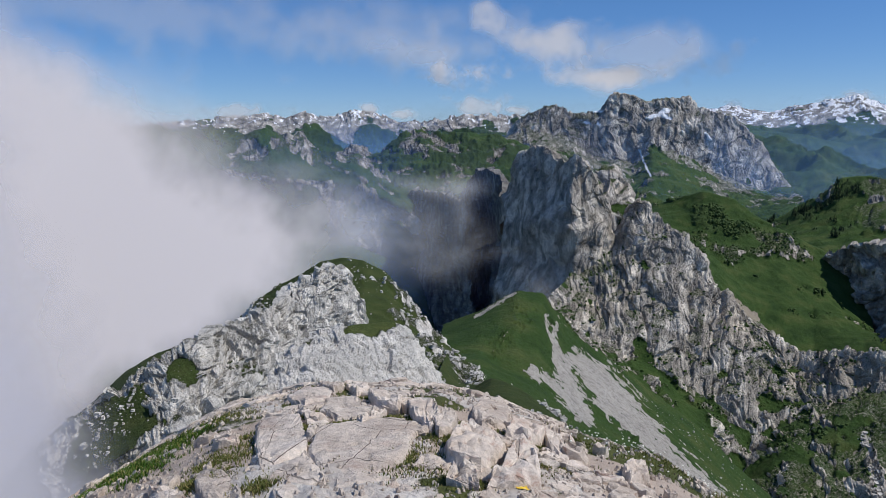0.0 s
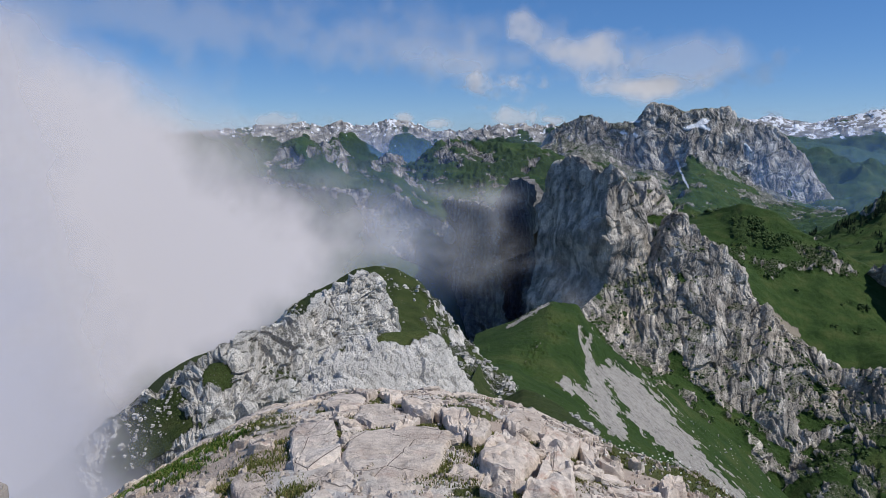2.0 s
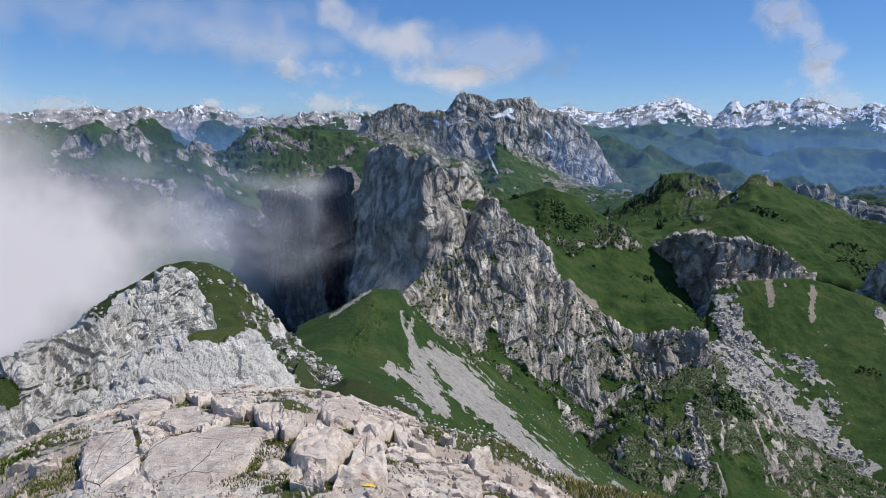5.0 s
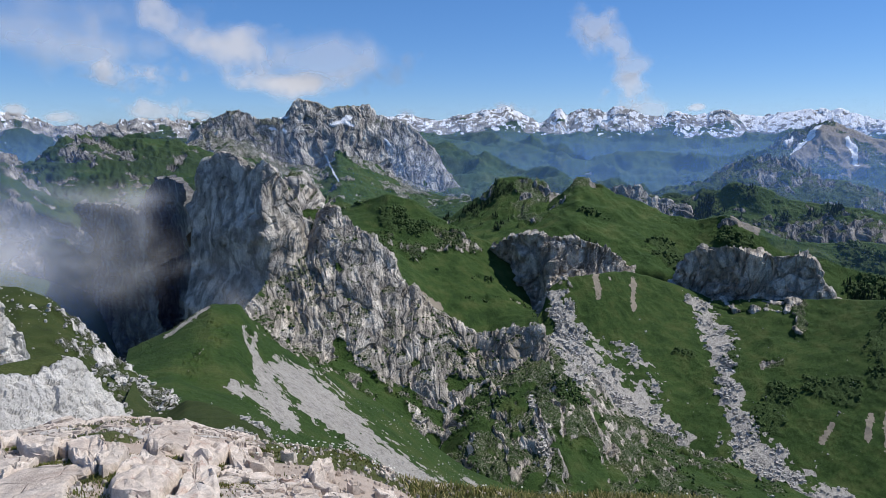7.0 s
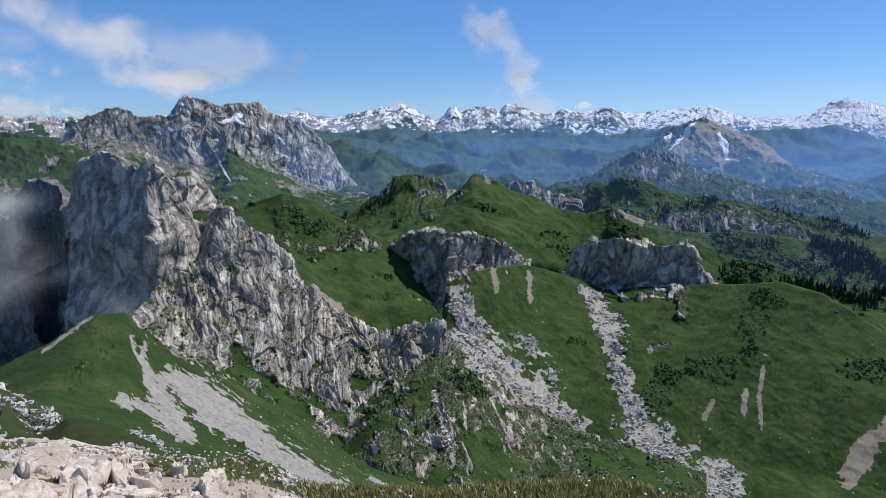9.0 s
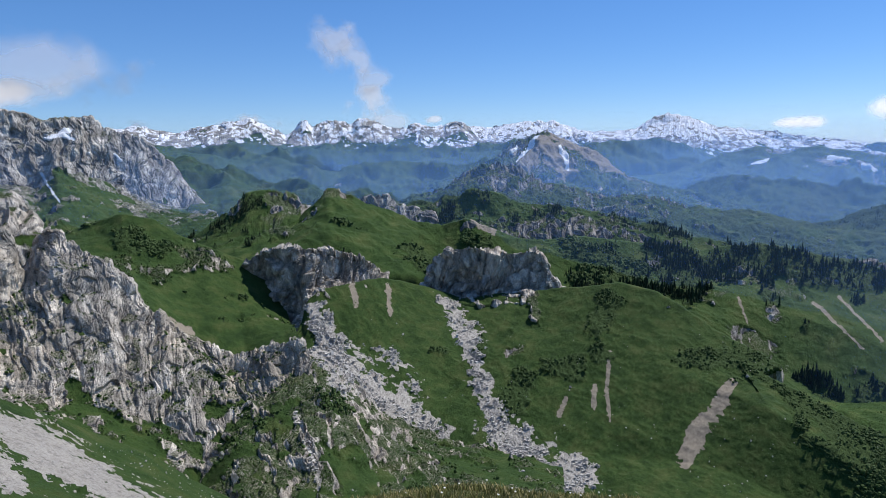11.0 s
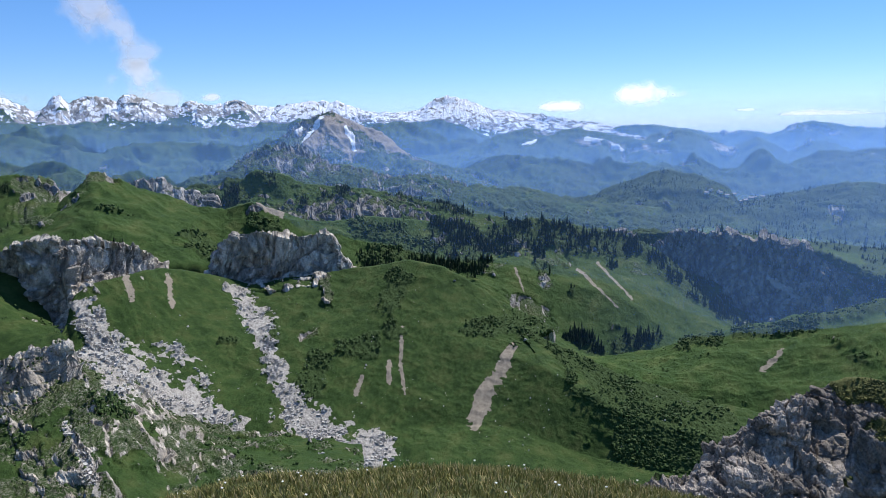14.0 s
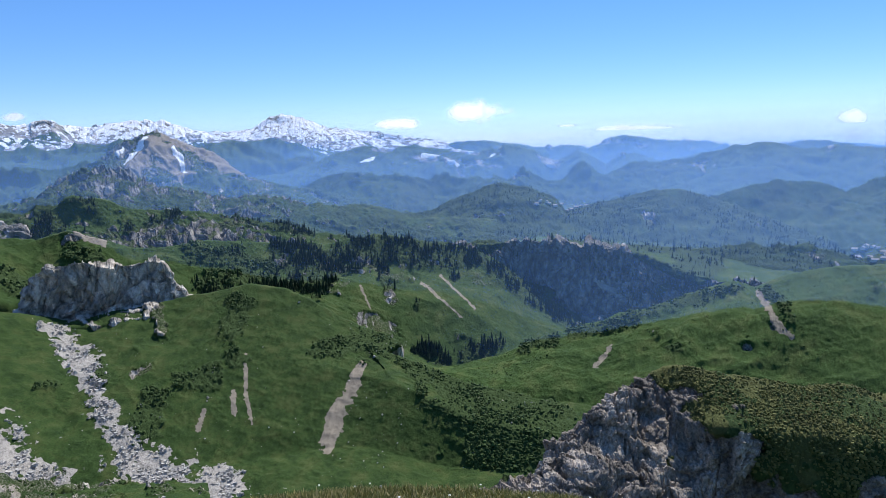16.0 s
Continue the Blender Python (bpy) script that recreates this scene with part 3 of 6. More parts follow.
PLAN["left_lower_slope"] = [
    [(-358, 1354, -106, 0.1), (-306, 1417, -99, 0.1), (-244, 1460, -95, 0.2), (-177, 1490, -115, 0.3), (-129, 1494, -141, 0.4), (-83, 1418, -117, 0.6), (-32, 1300, -97, 0.6), (9, 1180, -95, 0.6), (39, 1079, -106, 0.8)],
    [(-322, 1208, -194, 0.1), (-237, 1278, -204, 0.1), (-146, 1412, -221, 0.4), (-68, 1358, -212, 0.7), (0, 1180, -204, 0.9), (49, 1059, -200, 1)],
    [(-289, 1061, -295, 0.3), (-168, 1239, -366, 0.5), (-78, 1328, -391, 0.9), (1, 1150, -347, 1), (54, 1039, -331, 1)],
]
PLAN["great_mountain"] = [
    [(100, 2798, -69, 0.8), (189, 2785, -40, 0.9), (266, 2769, 3, 1.1), (299, 2757, 60, 1.2), (365, 2739, 89, 1.2), (407, 2724, 108, 1.2), (441, 2710, 117, 1.2), (502, 2690, 86, 1.1), (598, 2661, 93, 1), (628, 2645, 129, 0.9), (655, 2629, 161, 0.8), (718, 2603, 141, 0.9), (760, 2591, 124, 1), (822, 2572, 133, 1), (873, 2555, 128, 1.1), (897, 2547, 139, 1.2), (934, 2533, 103, 1.2), (983, 2510, 81, 1.2), (1039, 2477, 64, 1.2), (1095, 2443, 1, 1.2), (1131, 2417, -55, 1.2), (1167, 2389, -128, 1.2), (1206, 2360, -194, 1.2)],
    [(94, 2658, -80, 0.8), (265, 2643, -6, 1), (392, 2624, 5, 1.2), (518, 2599, 27, 1.2), (662, 2556, 48, 1.2), (802, 2505, 48, 1.1), (918, 2454, 17, 1), (1034, 2404, -44, 0.9), (1129, 2357, -126, 1.1), (1195, 2320, -195, 1.2)],
    [(91, 2588, -109, 0.3), (257, 2574, -51, 0.6), (381, 2554, -5, 0.8), (484, 2533, -36, 0.9), (565, 2513, -83, 1), (687, 2478, -104, 0.9), (745, 2459, -35, 0.6), (844, 2425, -65, 0.6), (980, 2371, -150, 0.8), (1054, 2337, -178, 0.9), (1144, 2292, -188, 1), (1183, 2270, -195, 1.1)],
    [(68, 1999, -164, 0.2), (288, 1939, -162, 0.2), (514, 1850, -206, 0.2), (658, 1782, -241, 0.2), (798, 1724, -222, 0.1), (903, 1672, -187, 0.1)],
    [(48, 1499, -233, 0.1), (219, 1484, -236, 0.1), (403, 1445, -274, 0.1), (522, 1406, -284, 0.1), (716, 1318, -238, 0.1)],
]
PLAN["valley_knolls"] = [
    [(644, 1355, -181, 0.4), (697, 1320, -131, 0.4), (726, 1296, -113, 0.5), (744, 1278, -80, 0.5), (782, 1246, -73, 0.5), (818, 1214, -88, 0.4), (844, 1188, -118, 0.4), (896, 1140, -141, 0.3)],
    [(569, 1224, -185, 0.4), (624, 1183, -162, 0.4), (676, 1140, -150, 0.5), (734, 1088, -139, 0.5), (804, 1022, -159, 0.5)],
    [(467, 1051, -195, 0.1), (586, 989, -178, 0.1), (712, 903, -188, 0.1)],
]
PLAN["crest_mountain"] = [
    [(1341, 1484, -162, 0.2), (1383, 1435, -132, 0.4), (1435, 1373, -113, 0.6), (1485, 1307, -55, 0.8), (1522, 1253, -36, 1), (1551, 1205, -47, 0.9), (1597, 1131, -99, 0.8), (1644, 1048, -117, 0.7), (1692, 984, -137, 0.6), (1737, 918, -128, 0.6), (1779, 850, -161, 0.5), (1824, 768, -170, 0.3), (1869, 670, -178, 0.2), (1929, 501, -219, 0.2), (1977, 299, -234, 0.1)],
    [(1239, 1374, -172, 0.2), (1387, 1224, -112, 0.5), (1509, 1070, -139, 0.7), (1636, 864, -173, 0.5), (1742, 623, -203, 0.4), (1829, 276, -237, 0.2)],
    [(1136, 1264, -213, 0.2), (1386, 985, -226, 0.2), (1601, 571, -268, 0.2), (1681, 251, -268, 0.2)],
]
PLAN["green_cliff_hill"] = [
    [(1143, 1190, -176, 0.1), (1191, 1142, -144, 0.1), (1233, 1096, -95, 0.1), (1264, 1061, -100, 0.1), (1305, 1009, -129, 0.1), (1354, 944, -138, 0.2), (1398, 876, -146, 0.2), (1446, 794, -170, 0.2), (1489, 711, -192, 0.3), (1541, 591, -224, 0.3)],
    [(1108, 1155, -183, 0.1), (1178, 1077, -154, 0.4), (1243, 995, -157, 0.6), (1302, 908, -159, 0.7), (1369, 796, -180, 0.6), (1475, 565, -231, 0.4)],
    [(1073, 1119, -190, 0.2), (1173, 1005, -170, 0.7), (1223, 932, -197, 1), (1291, 824, -205, 1), (1349, 713, -218, 0.8), (1419, 544, -234, 0.5)],
    [(1023, 1070, -224, 0.1), (1177, 898, -233, 0.1), (1309, 691, -248, 0.1), (1382, 529, -258, 0.1)],
]
PLAN["cone_peak"] = [
    [(2118, 2125, -152, 0.35), (2219, 2019, -120, 0.45), (2300, 1926, -55, 0.55), (2363, 1849, 15, 0.75), (2408, 1790, 49, 0.95), (2444, 1740, 74, 1), (2478, 1691, 40, 1), (2505, 1651, 15, 1), (2557, 1569, -23, 0.85), (2630, 1444, -135, 0.65), (2706, 1294, -185, 0.55), (2800, 1078, -230, 0.45), (2886, 819, -292, 0.35)],
    [(1905, 1913, -158, 0.35), (2111, 1683, -90, 0.65), (2216, 1542, -116, 0.65), (2334, 1357, -142, 0.45), (2598, 737, -284, 0.35)],
    [(1691, 1703, -209, 0.35), (1968, 1373, -241, 0.35), (2310, 652, -318, 0.35)],
]
PLAN["wooded_hill"] = [
    [(2177, 886, -317, 0.1), (2224, 738, -273, 0.1), (2270, 552, -230, 0.1), (2288, 442, -182, 0.1), (2299, 334, -149, 0.1), (2304, 244, -161, 0.1), (2305, 155, -205, 0.1), (2300, 119, -251, 0.1), (2300, -45, -209, 0.1), (2295, -154, -181, 0.1), (2287, -244, -178, 0.1), (2274, -346, -200, 0.1), (2257, -441, -239, 0.1), (2224, -587, -290, 0.1), (2177, -742, -394, 0.1), (2082, -977, -474, 0.1)],
    [(1945, 792, -292, 0.1), (2041, 496, -267, 0.2), (2079, 299, -248, 0.2), (2097, 106, -268, 0.3), (2092, -188, -257, 0.3), (2030, -539, -307, 0.4), (1900, -894, -461, 0.4)],
    [(1667, 680, -326, 0.1), (1798, 87, -330, 0.1), (1738, -469, -336, 0.1), (1627, -769, -444, 0.1)],
]
PLAN["blue_hills"] = [
    [(3070, 1682, -171, 0.1), (3137, 1529, -147, 0.1), (3220, 1319, -68, 0.2), (3272, 1156, -16, 0.2), (3302, 1034, -40, 0.3), (3328, 909, -20, 0.3), (3365, 717, -65, 0.4), (3379, 592, -64, 0.4), (3388, 468, -28, 0.4), (3394, 332, -57, 0.4), (3393, 224, -99, 0.4), (3408, 120, -60, 0.3), (3420, -13, -142, 0.3), (3427, -139, -91, 0.3), (3430, -266, -131, 0.2), (3422, -436, -94, 0.2), (3404, -620, -60, 0.2), (3392, -730, -35, 0.2), (3366, -882, -73, 0.2), (3338, -1020, -65, 0.2), (3263, -1265, -95, 0.2)],
    [(2717, 1492, -200, 0.1), (2921, 1037, -164, 0.1), (3051, 548, -198, 0.1), (3099, 57, -226, 0.1), (3075, -397, -200, 0.1), (2887, -1129, -189, 0.1)],
    [(2364, 1304, -283, 0.1), (2687, 260, -351, 0.1), (2510, -994, -306, 0.1)],
]
PLAN["round_hill"] = [
    [(2891, -229, -222, 0.1), (2881, -331, -192, 0.1), (2865, -448, -144, 0.1), (2845, -561, -133, 0.1), (2830, -635, -139, 0.1), (2803, -743, -179, 0.1), (2770, -860, -231, 0.1), (2709, -1034, -263, 0.1), (2610, -1264, -277, 0.1)],
    [(2592, -209, -289, 0.1), (2549, -511, -262, 0.1), (2427, -931, -297, 0.1), (2338, -1138, -316, 0.1)],
    [(2292, -188, -346, 0.1), (2254, -458, -334, 0.1), (2146, -829, -324, 0.1), (2066, -1010, -331, 0.1)],
    [(1943, -165, -433, 0.1), (1909, -397, -445, 0.1), (1814, -715, -434, 0.1), (1746, -868, -448, 0.1)],
]
PLAN["valley_hills"] = [
    [(1333, 3236, 7, 0.1), (1479, 3152, 5, 0.1), (1622, 3060, -14, 0.1), (1736, 2976, -54, 0.1), (1822, 2903, -22, 0.1), (1928, 2811, -73, 0.1), (2062, 2714, -113, 0.1), (2201, 2627, -65, 0.1), (2411, 2461, -57, 0.1), (2601, 2287, -25, 0.1), (2727, 2165, -13, 0.1), (2830, 2059, -46, 0.1), (2930, 1950, -110, 0.1), (2990, 1850, -220, 0.1)],
    [(1139, 2776, -114, 0.1), (1532, 2579, -120, 0.1), (1928, 2299, -148, 0.1), (2429, 1761, -146, 0.1), (2520, 1660, -200, 0.1), (2570, 1580, -280, 0.1)],
    [(945, 2315, -237, 0.1), (1608, 1914, -245, 0.1), (2028, 1462, -234, 0.1), (2080, 1390, -280, 0.1), (2110, 1320, -350, 0.1)],
]
PLAN["foothills"] = [
    [(1622, 3765, 40, 0.1), (1802, 3683, 21, 0.1), (1980, 3590, 42, 0.1), (2180, 3472, 33, 0.1), (2319, 3381, 31, 0.1), (2480, 3265, -4, 0.1), (2730, 3059, 8, 0.1), (2977, 2819, -12, 0.1), (3174, 2596, 15, 0.1), (3345, 2371, 26, 0.1), (3636, 1895, 18, 0.1), (3730, 1700, -30, 0.1), (3790, 1560, -130, 0.1)],
    [(1461, 3399, -82, 0.1), (2377, 2836, -94, 0.1), (3285, 1703, -97, 0.1), (3360, 1550, -150, 0.1), (3410, 1420, -240, 0.1)],
]
PLAN["snow_range"] = [
    [(1552, 4330, 149, 0.9), (1756, 4251, 176, 0.9), (1957, 4163, 138, 0.9), (2157, 4063, 172, 0.9), (2352, 3953, 210, 0.9), (2447, 3895, 183, 0.9), (2540, 3835, 116, 0.9), (2596, 3798, 162, 0.9), (2626, 3777, 206, 0.9), (2650, 3760, 216, 0.9), (2680, 3738, 168, 0.9), (2740, 3695, 207, 0.9), (2781, 3664, 192, 0.9), (2844, 3615, 201, 0.9), (2881, 3586, 175, 0.9), (2917, 3556, 210, 0.9), (2951, 3529, 209, 0.9), (3033, 3458, 160, 0.9), (3113, 3386, 133, 0.9), (3194, 3310, 181, 0.9), (3289, 3216, 143, 0.9), (3405, 3093, 177, 0.9), (3480, 3010, 90, 0.9), (3550, 2920, -60, 0.9)],
    [(1446, 4050, 11, 0.3), (2197, 3696, 18, 0.3), (2489, 3506, -20, 0.3), (3009, 3072, -28, 0.3), (3187, 2886, -14, 0.3), (3260, 2800, -90, 0.3), (3330, 2720, -200, 0.3)],
]
PLAN["ice_range"] = [
    [(3313, 3404, 136, 1), (3472, 3242, 170, 1), (3623, 3072, 147, 1), (3767, 2893, 173, 1), (3903, 2707, 176, 1), (4008, 2549, 115, 1), (4108, 2386, 99, 1), (4182, 2253, 115, 1), (4213, 2193, 161, 1), (4259, 2103, 192, 1), (4299, 2020, 201, 1), (4360, 1885, 152, 1), (4403, 1783, 112, 1), (4442, 1682, 99, 1), (4545, 1381, 58, 1), (4632, 1054, -7, 1), (4692, 740, -48, 1)],
    [(3135, 3228, 23, 0.8), (3696, 2567, 5, 0.9), (4059, 1944, 26, 0.9), (4306, 1306, -41, 0.8), (4445, 698, -84, 0.7)],
]
PLAN["snow_foothills"] = [
    [(3068, 3154, 92, 0.8), (3213, 3006, 64, 0.8), (3353, 2849, 39, 0.9), (3488, 2683, 45, 0.9), (3654, 2451, 49, 0.9), (3732, 2331, 71, 0.9), (3805, 2210, 43, 0.9), (3906, 2025, 28, 0.9), (3983, 1870, 59, 0.9), (4079, 1650, 9, 0.8), (4161, 1431, -20, 0.8), (4254, 1124, -59, 0.7), (4347, 683, -83, 0.6), (4370, 560, -150, 0.5), (4380, 480, -260, 0.5)],
    [(2853, 2944, -60, 0.1), (3366, 2341, -84, 0.1), (3698, 1770, -106, 0.1), (4051, 633, -136, 0.1), (4070, 520, -190, 0.1), (4080, 440, -320, 0.1)],
]
PLAN["left_far_range"] = [
    [(-2025, 4130, 84, 0.6), (-1811, 4228, 74, 0.7), (-1573, 4323, 90, 0.7), (-1417, 4376, 115, 0.8), (-1198, 4441, 135, 0.8), (-1026, 4484, 115, 0.8), (-872, 4517, 161, 0.9), (-750, 4538, 119, 0.9), (-554, 4567, 166, 0.9), (-423, 4581, 137, 0.9), (-289, 4591, 89, 0.9), (-44, 4600, 109, 0.9), (171, 4597, 132, 0.8), (352, 4587, 148, 0.8), (497, 4573, 135, 0.7), (753, 4538, 81, 0.6)],
    [(-1903, 3856, -28, 0.2), (-1479, 4037, -29, 0.2), (-967, 4190, -14, 0.2), (-372, 4284, -45, 0.2), (703, 4242, -61, 0.2)],
    [(-1656, 3309, -223, 0.1), (-848, 3601, -255, 0.1), (604, 3650, -278, 0.1)],
]
PLAN["right_far_range"] = [
    [(4607, 1156, -40, 0.3), (4686, 778, -27, 0.3), (4722, 512, -57, 0.4), (4749, 99, -67, 0.4), (4750, -48, -11, 0.5), (4745, -228, -5, 0.5), (4726, -475, -37, 0.5), (4680, -811, -88, 0.4), (4616, -1122, -71, 0.4), (4475, -1593, -104, 0.3), (4347, -1915, -128, 0.3)],
    [(4364, 1098, -139, 0.1), (4498, -116, -167, 0.1), (4116, -1819, -200, 0.1)],
]
PLAN["path_slope"] = [
    [(-39.7, 45.0, -27.2, 0.1), (-36.7, 48.3, -26.0, 0.1), (-35.0, 50.4, -25.2, 0.1), (-33.1, 52.4, -23.4, 0.1), (-31.9, 53.9, -22.2, 0.1), (-30.8, 55.3, -21.5, 0.1), (-29.4, 56.9, -20.2, 0.1), (-27.9, 58.3, -18.8, 0.1), (-26.2, 59.9, -17.8, 0.1), (-24.1, 61.4, -17.4, 0.1)],
    [(-29.2, 32.9, -21.1, 0.1), (-25.2, 36.1, -18.7, 0.1), (-22.7, 37.7, -17.0, 0.1), (-21.3, 38.5, -16.8, 0.1), (-20.2, 39.8, -15.1, 0.1), (-18.9, 41.2, -14.5, 0.1), (-16.3, 43.0, -14.8, 0.1)],
    [(-24.1, 26.8, -18.6, 0.1), (-20.1, 29.9, -16.8, 0.1), (-16.0, 33.7, -15.1, 0.1), (-14.3, 37.4, -15.4, 0.1)],
]
PLAN["outcrop"] = [
    [(19.7, 3.5, -9.0, 0.3), (20.2, 2.5, -8.7, 0.6), (20.7, 1.7, -8.8, 0.8), (21.1, 1.3, -8.2, 0.9), (21.5, 0.4, -7.6, 1), (21.9, -0.2, -7.0, 1), (22.5, -0.9, -6.5, 0.9), (23.2, -1.6, -6.3, 0.8), (23.9, -2.4, -6.2, 0.6), (23.8, -3.2, -6.1, 0.15), (23.6, -4.2, -6.2, 0.15), (23.7, -5.3, -6.3, 0.15), (24.1, -6.6, -6.7, 0.15), (24.5, -8.1, -6.7, 0.15), (24.6, -9.3, -7.0, 0.15), (24.5, -10.4, -7.0, 0.15), (24.1, -12.2, -7.3, 0.15)],
    [(18.4, 3.2, -8.6, 0.1), (19.1, 2.0, -8.6, 0.8), (19.7, 1.3, -8.5, 1), (20.4, 0.0, -7.9, 1), (21.4, -1.2, -7.6, 0.9), (22.3, -2.4, -7.4, 0.7), (20.6, -3.7, -6.8, 0.2), (20.8, -5.4, -7.0, 0.2), (21.3, -7.1, -7.2, 0.2), (21.3, -9.2, -7.5, 0.2), (20.9, -10.8, -7.2, 0.2)],
    [(17.0, 3.0, -8.2, 0.2), (17.9, 1.5, -8.4, 1), (19.4, -0.7, -8.9, 0.9), (19.9, -3.1, -9.0, 0.42), (20.2, -5.4, -9.3, 0.42), (20.1, -10.5, -9.2, 0.4)],
    [(16.2, 2.9, -9.3, 0.1), (19.4, -3.1, -10.7, 0.1), (19.6, -10.3, -10.9, 0.1)],
]
PATCHES["col_slope"] = [
    ("scree", [(47, 276, -76, 0.5), (47, 276, -85, 1.6), (50, 275, -94, 3.5), (54, 275, -104, 4.2), (59, 274, -114, 3.2), (62, 273, -118, 1.6)]),
    ("scree", [(56, 274, -91, 3.9), (64, 273, -98, 6.2), (75, 270, -110, 7.1), (86, 266, -123, 6), (98, 262, -133, 4.8), (111, 257, -143, 3.9), (125, 251, -152, 2.8)]),
    ("scree", [(33, 248, -86, 1.6), (39, 247, -89, 2.1), (46, 246, -96, 2.1), (53, 244, -103, 1.9)]),
    ("scree", [(46, 296, -77, 0.5), (48, 296, -86, 0.7), (51, 296, -91, 1)]),
    ("stones", [(21, 255, -80, 3.5), (36, 297, -78, 5.1)]),
    ("scree", [(16, 318, -84, 0.8), (36, 330, -75, 0.8)]),
    ("scree", [(157, 303, -176, 1.3), (160, 273, -176, 2.4)]),
]
PATCHES["green_hill"] = [
    ("scree", [(703, 681, -212, 4.1), (681, 626, -234, 12.6), (653, 582, -248, 15.0), (614, 537, -266, 9.9), (583, 495, -286, 8.1), (552, 454, -306, 19.2), (543, 398, -320, 20.9), (544, 346, -328, 17.9)]),
    ("scree", [(477, 679, -191, 9.8), (472, 646, -226, 17.8), (473, 607, -247, 26.6), (486, 557, -273, 27.3), (492, 511, -297, 25.3), (492, 480, -309, 12.4)]),
    ("bare", [(770, 287, -269, 5.0), (719, 286, -286, 7.5), (676, 290, -305, 9.2), (644, 283, -321, 6.4)]),
    ("bare", [(735, 424, -251, 2.2), (678, 395, -281, 2.1), (646, 371, -300, 1.3)]),
    ("bare", [(678, 410, -277, 2.8), (649, 394, -292, 2.7)]),
    ("bare", [(642, 427, -287, 2.0), (619, 420, -297, 3.3)]),
    ("bare", [(618, 703, -186, 3.9), (588, 667, -213, 3.0)]),
    ("bare", [(555, 702, -174, 4.5), (546, 684, -193, 3.7)]),
    ("rockpatch", [(790, 583, -212, 8.3), (747, 546, -228, 7.8)]),
    ("rockpatch", [(658, 527, -255, 4.4), (680, 516, -251, 3.7)]),
    ("bush", [(814, 473, -209, 17.5), (767, 453, -231, 13.6)]),
    ("bush", [(675, 464, -265, 12.8), (695, 444, -262, 12.8)]),
    ("bush", [(727, 436, -251, 10.2), (721, 427, -255, 10.1)]),
    ("bush", [(637, 486, -272, 12.5), (604, 471, -287, 17.5)]),
    ("bush", [(775, 347, -256, 10.2), (823, 306, -258, 19.6), (854, 268, -266, 16.9), (796, 232, -278, 8.6), (746, 205, -286, 8.1)]),
    ("bush", [(764, 184, -293, 27.6), (717, 122, -307, 39.0), (723, 59, -311, 39.0)]),
    ("bush", [(653, 566, -250, 8.9), (634, 544, -259, 5.8)]),
    ("bush", [(596, 593, -250, 4.3), (605, 582, -254, 4.3)]),
]
PATCHES["rocky_ribs"] = [
    ("scree", [(365, 526, -180, 7.7), (374, 519, -186, 14.3), (393, 505, -210, 16.6)]),
    ("bush", [(327, 455, -200, 9.8), (327, 435, -210, 6.7)]),
    ("scree", [(291, 445, -204, 1.9), (269, 396, -214, 2.2), (252, 361, -221, 2.0)]),
]
PATCHES["upper_meadow"] = [
    ("bush", [(363, 933, -110, 16.6), (389, 893, -124, 12.9)]),
    ("bare", [(307, 725, -172, 3.3), (341, 723, -197, 4.1)]),
]
PATCHES["pyramid_ridge"] = [
    ("bush", [(852, 912, -183, 20.8), (855, 864, -205, 18.3)]),
    ("bush", [(973, 875, -170, 10.9), (991, 839, -186, 10.8)]),
    ("bush", [(1107, 733, -190, 15.5), (1125, 681, -204, 19.7), (1175, 611, -222, 17.7)]),
    ("bush", [(1047, 670, -229, 16.7), (1152, 571, -248, 17.2)]),
    ("bare", [(1011, 891, -141, 5.6), (1031, 857, -165, 5.6)]),
    ("rockpatch", [(824, 1124, -84, 10.3), (841, 1101, -81, 11.4), (862, 1085, -94, 6.9)]),
]
PATCHES["forest_ridge"] = [
    ("bush", [(1219, 597, -210, 29.4), (1213, 542, -228, 33.3), (1119, 511, -252, 24.8)]),
    ("bush", [(1263, 525, -218, 22.8), (1304, 459, -216, 30.0), (1360, 376, -220, 32.9), (1382, 286, -242, 30.7)]),
    ("bush", [(1127, 670, -221, 28.5), (1047, 670, -239, 20.8), (1099, 547, -250, 14.4)]),
    ("bush", [(1270, 423, -244, 11.2), (1169, 376, -270, 10.4)]),
    ("bush", [(1395, 316, -228, 11.9), (1403, 222, -261, 16.7), (1395, 142, -318, 21.3), (1373, 62, -364, 21.1), (1345, -31, -408, 18.5)]),
    ("bare", [(1246, 336, -267, 2.7), (1167, 243, -311, 2.0)]),
    ("bare", [(1301, 312, -264, 2.2), (1208, 227, -304, 2.1)]),
    ("bare", [(1163, 430, -257, 2.1), (1106, 393, -284, 1.5)]),
    ("bush", [(1156, 323, -290, 5.1), (1154, 322, -291, 5.1)]),
    ("bush", [(1087, 224, -358, 9.6), (1132, 176, -350, 11.8)]),
]
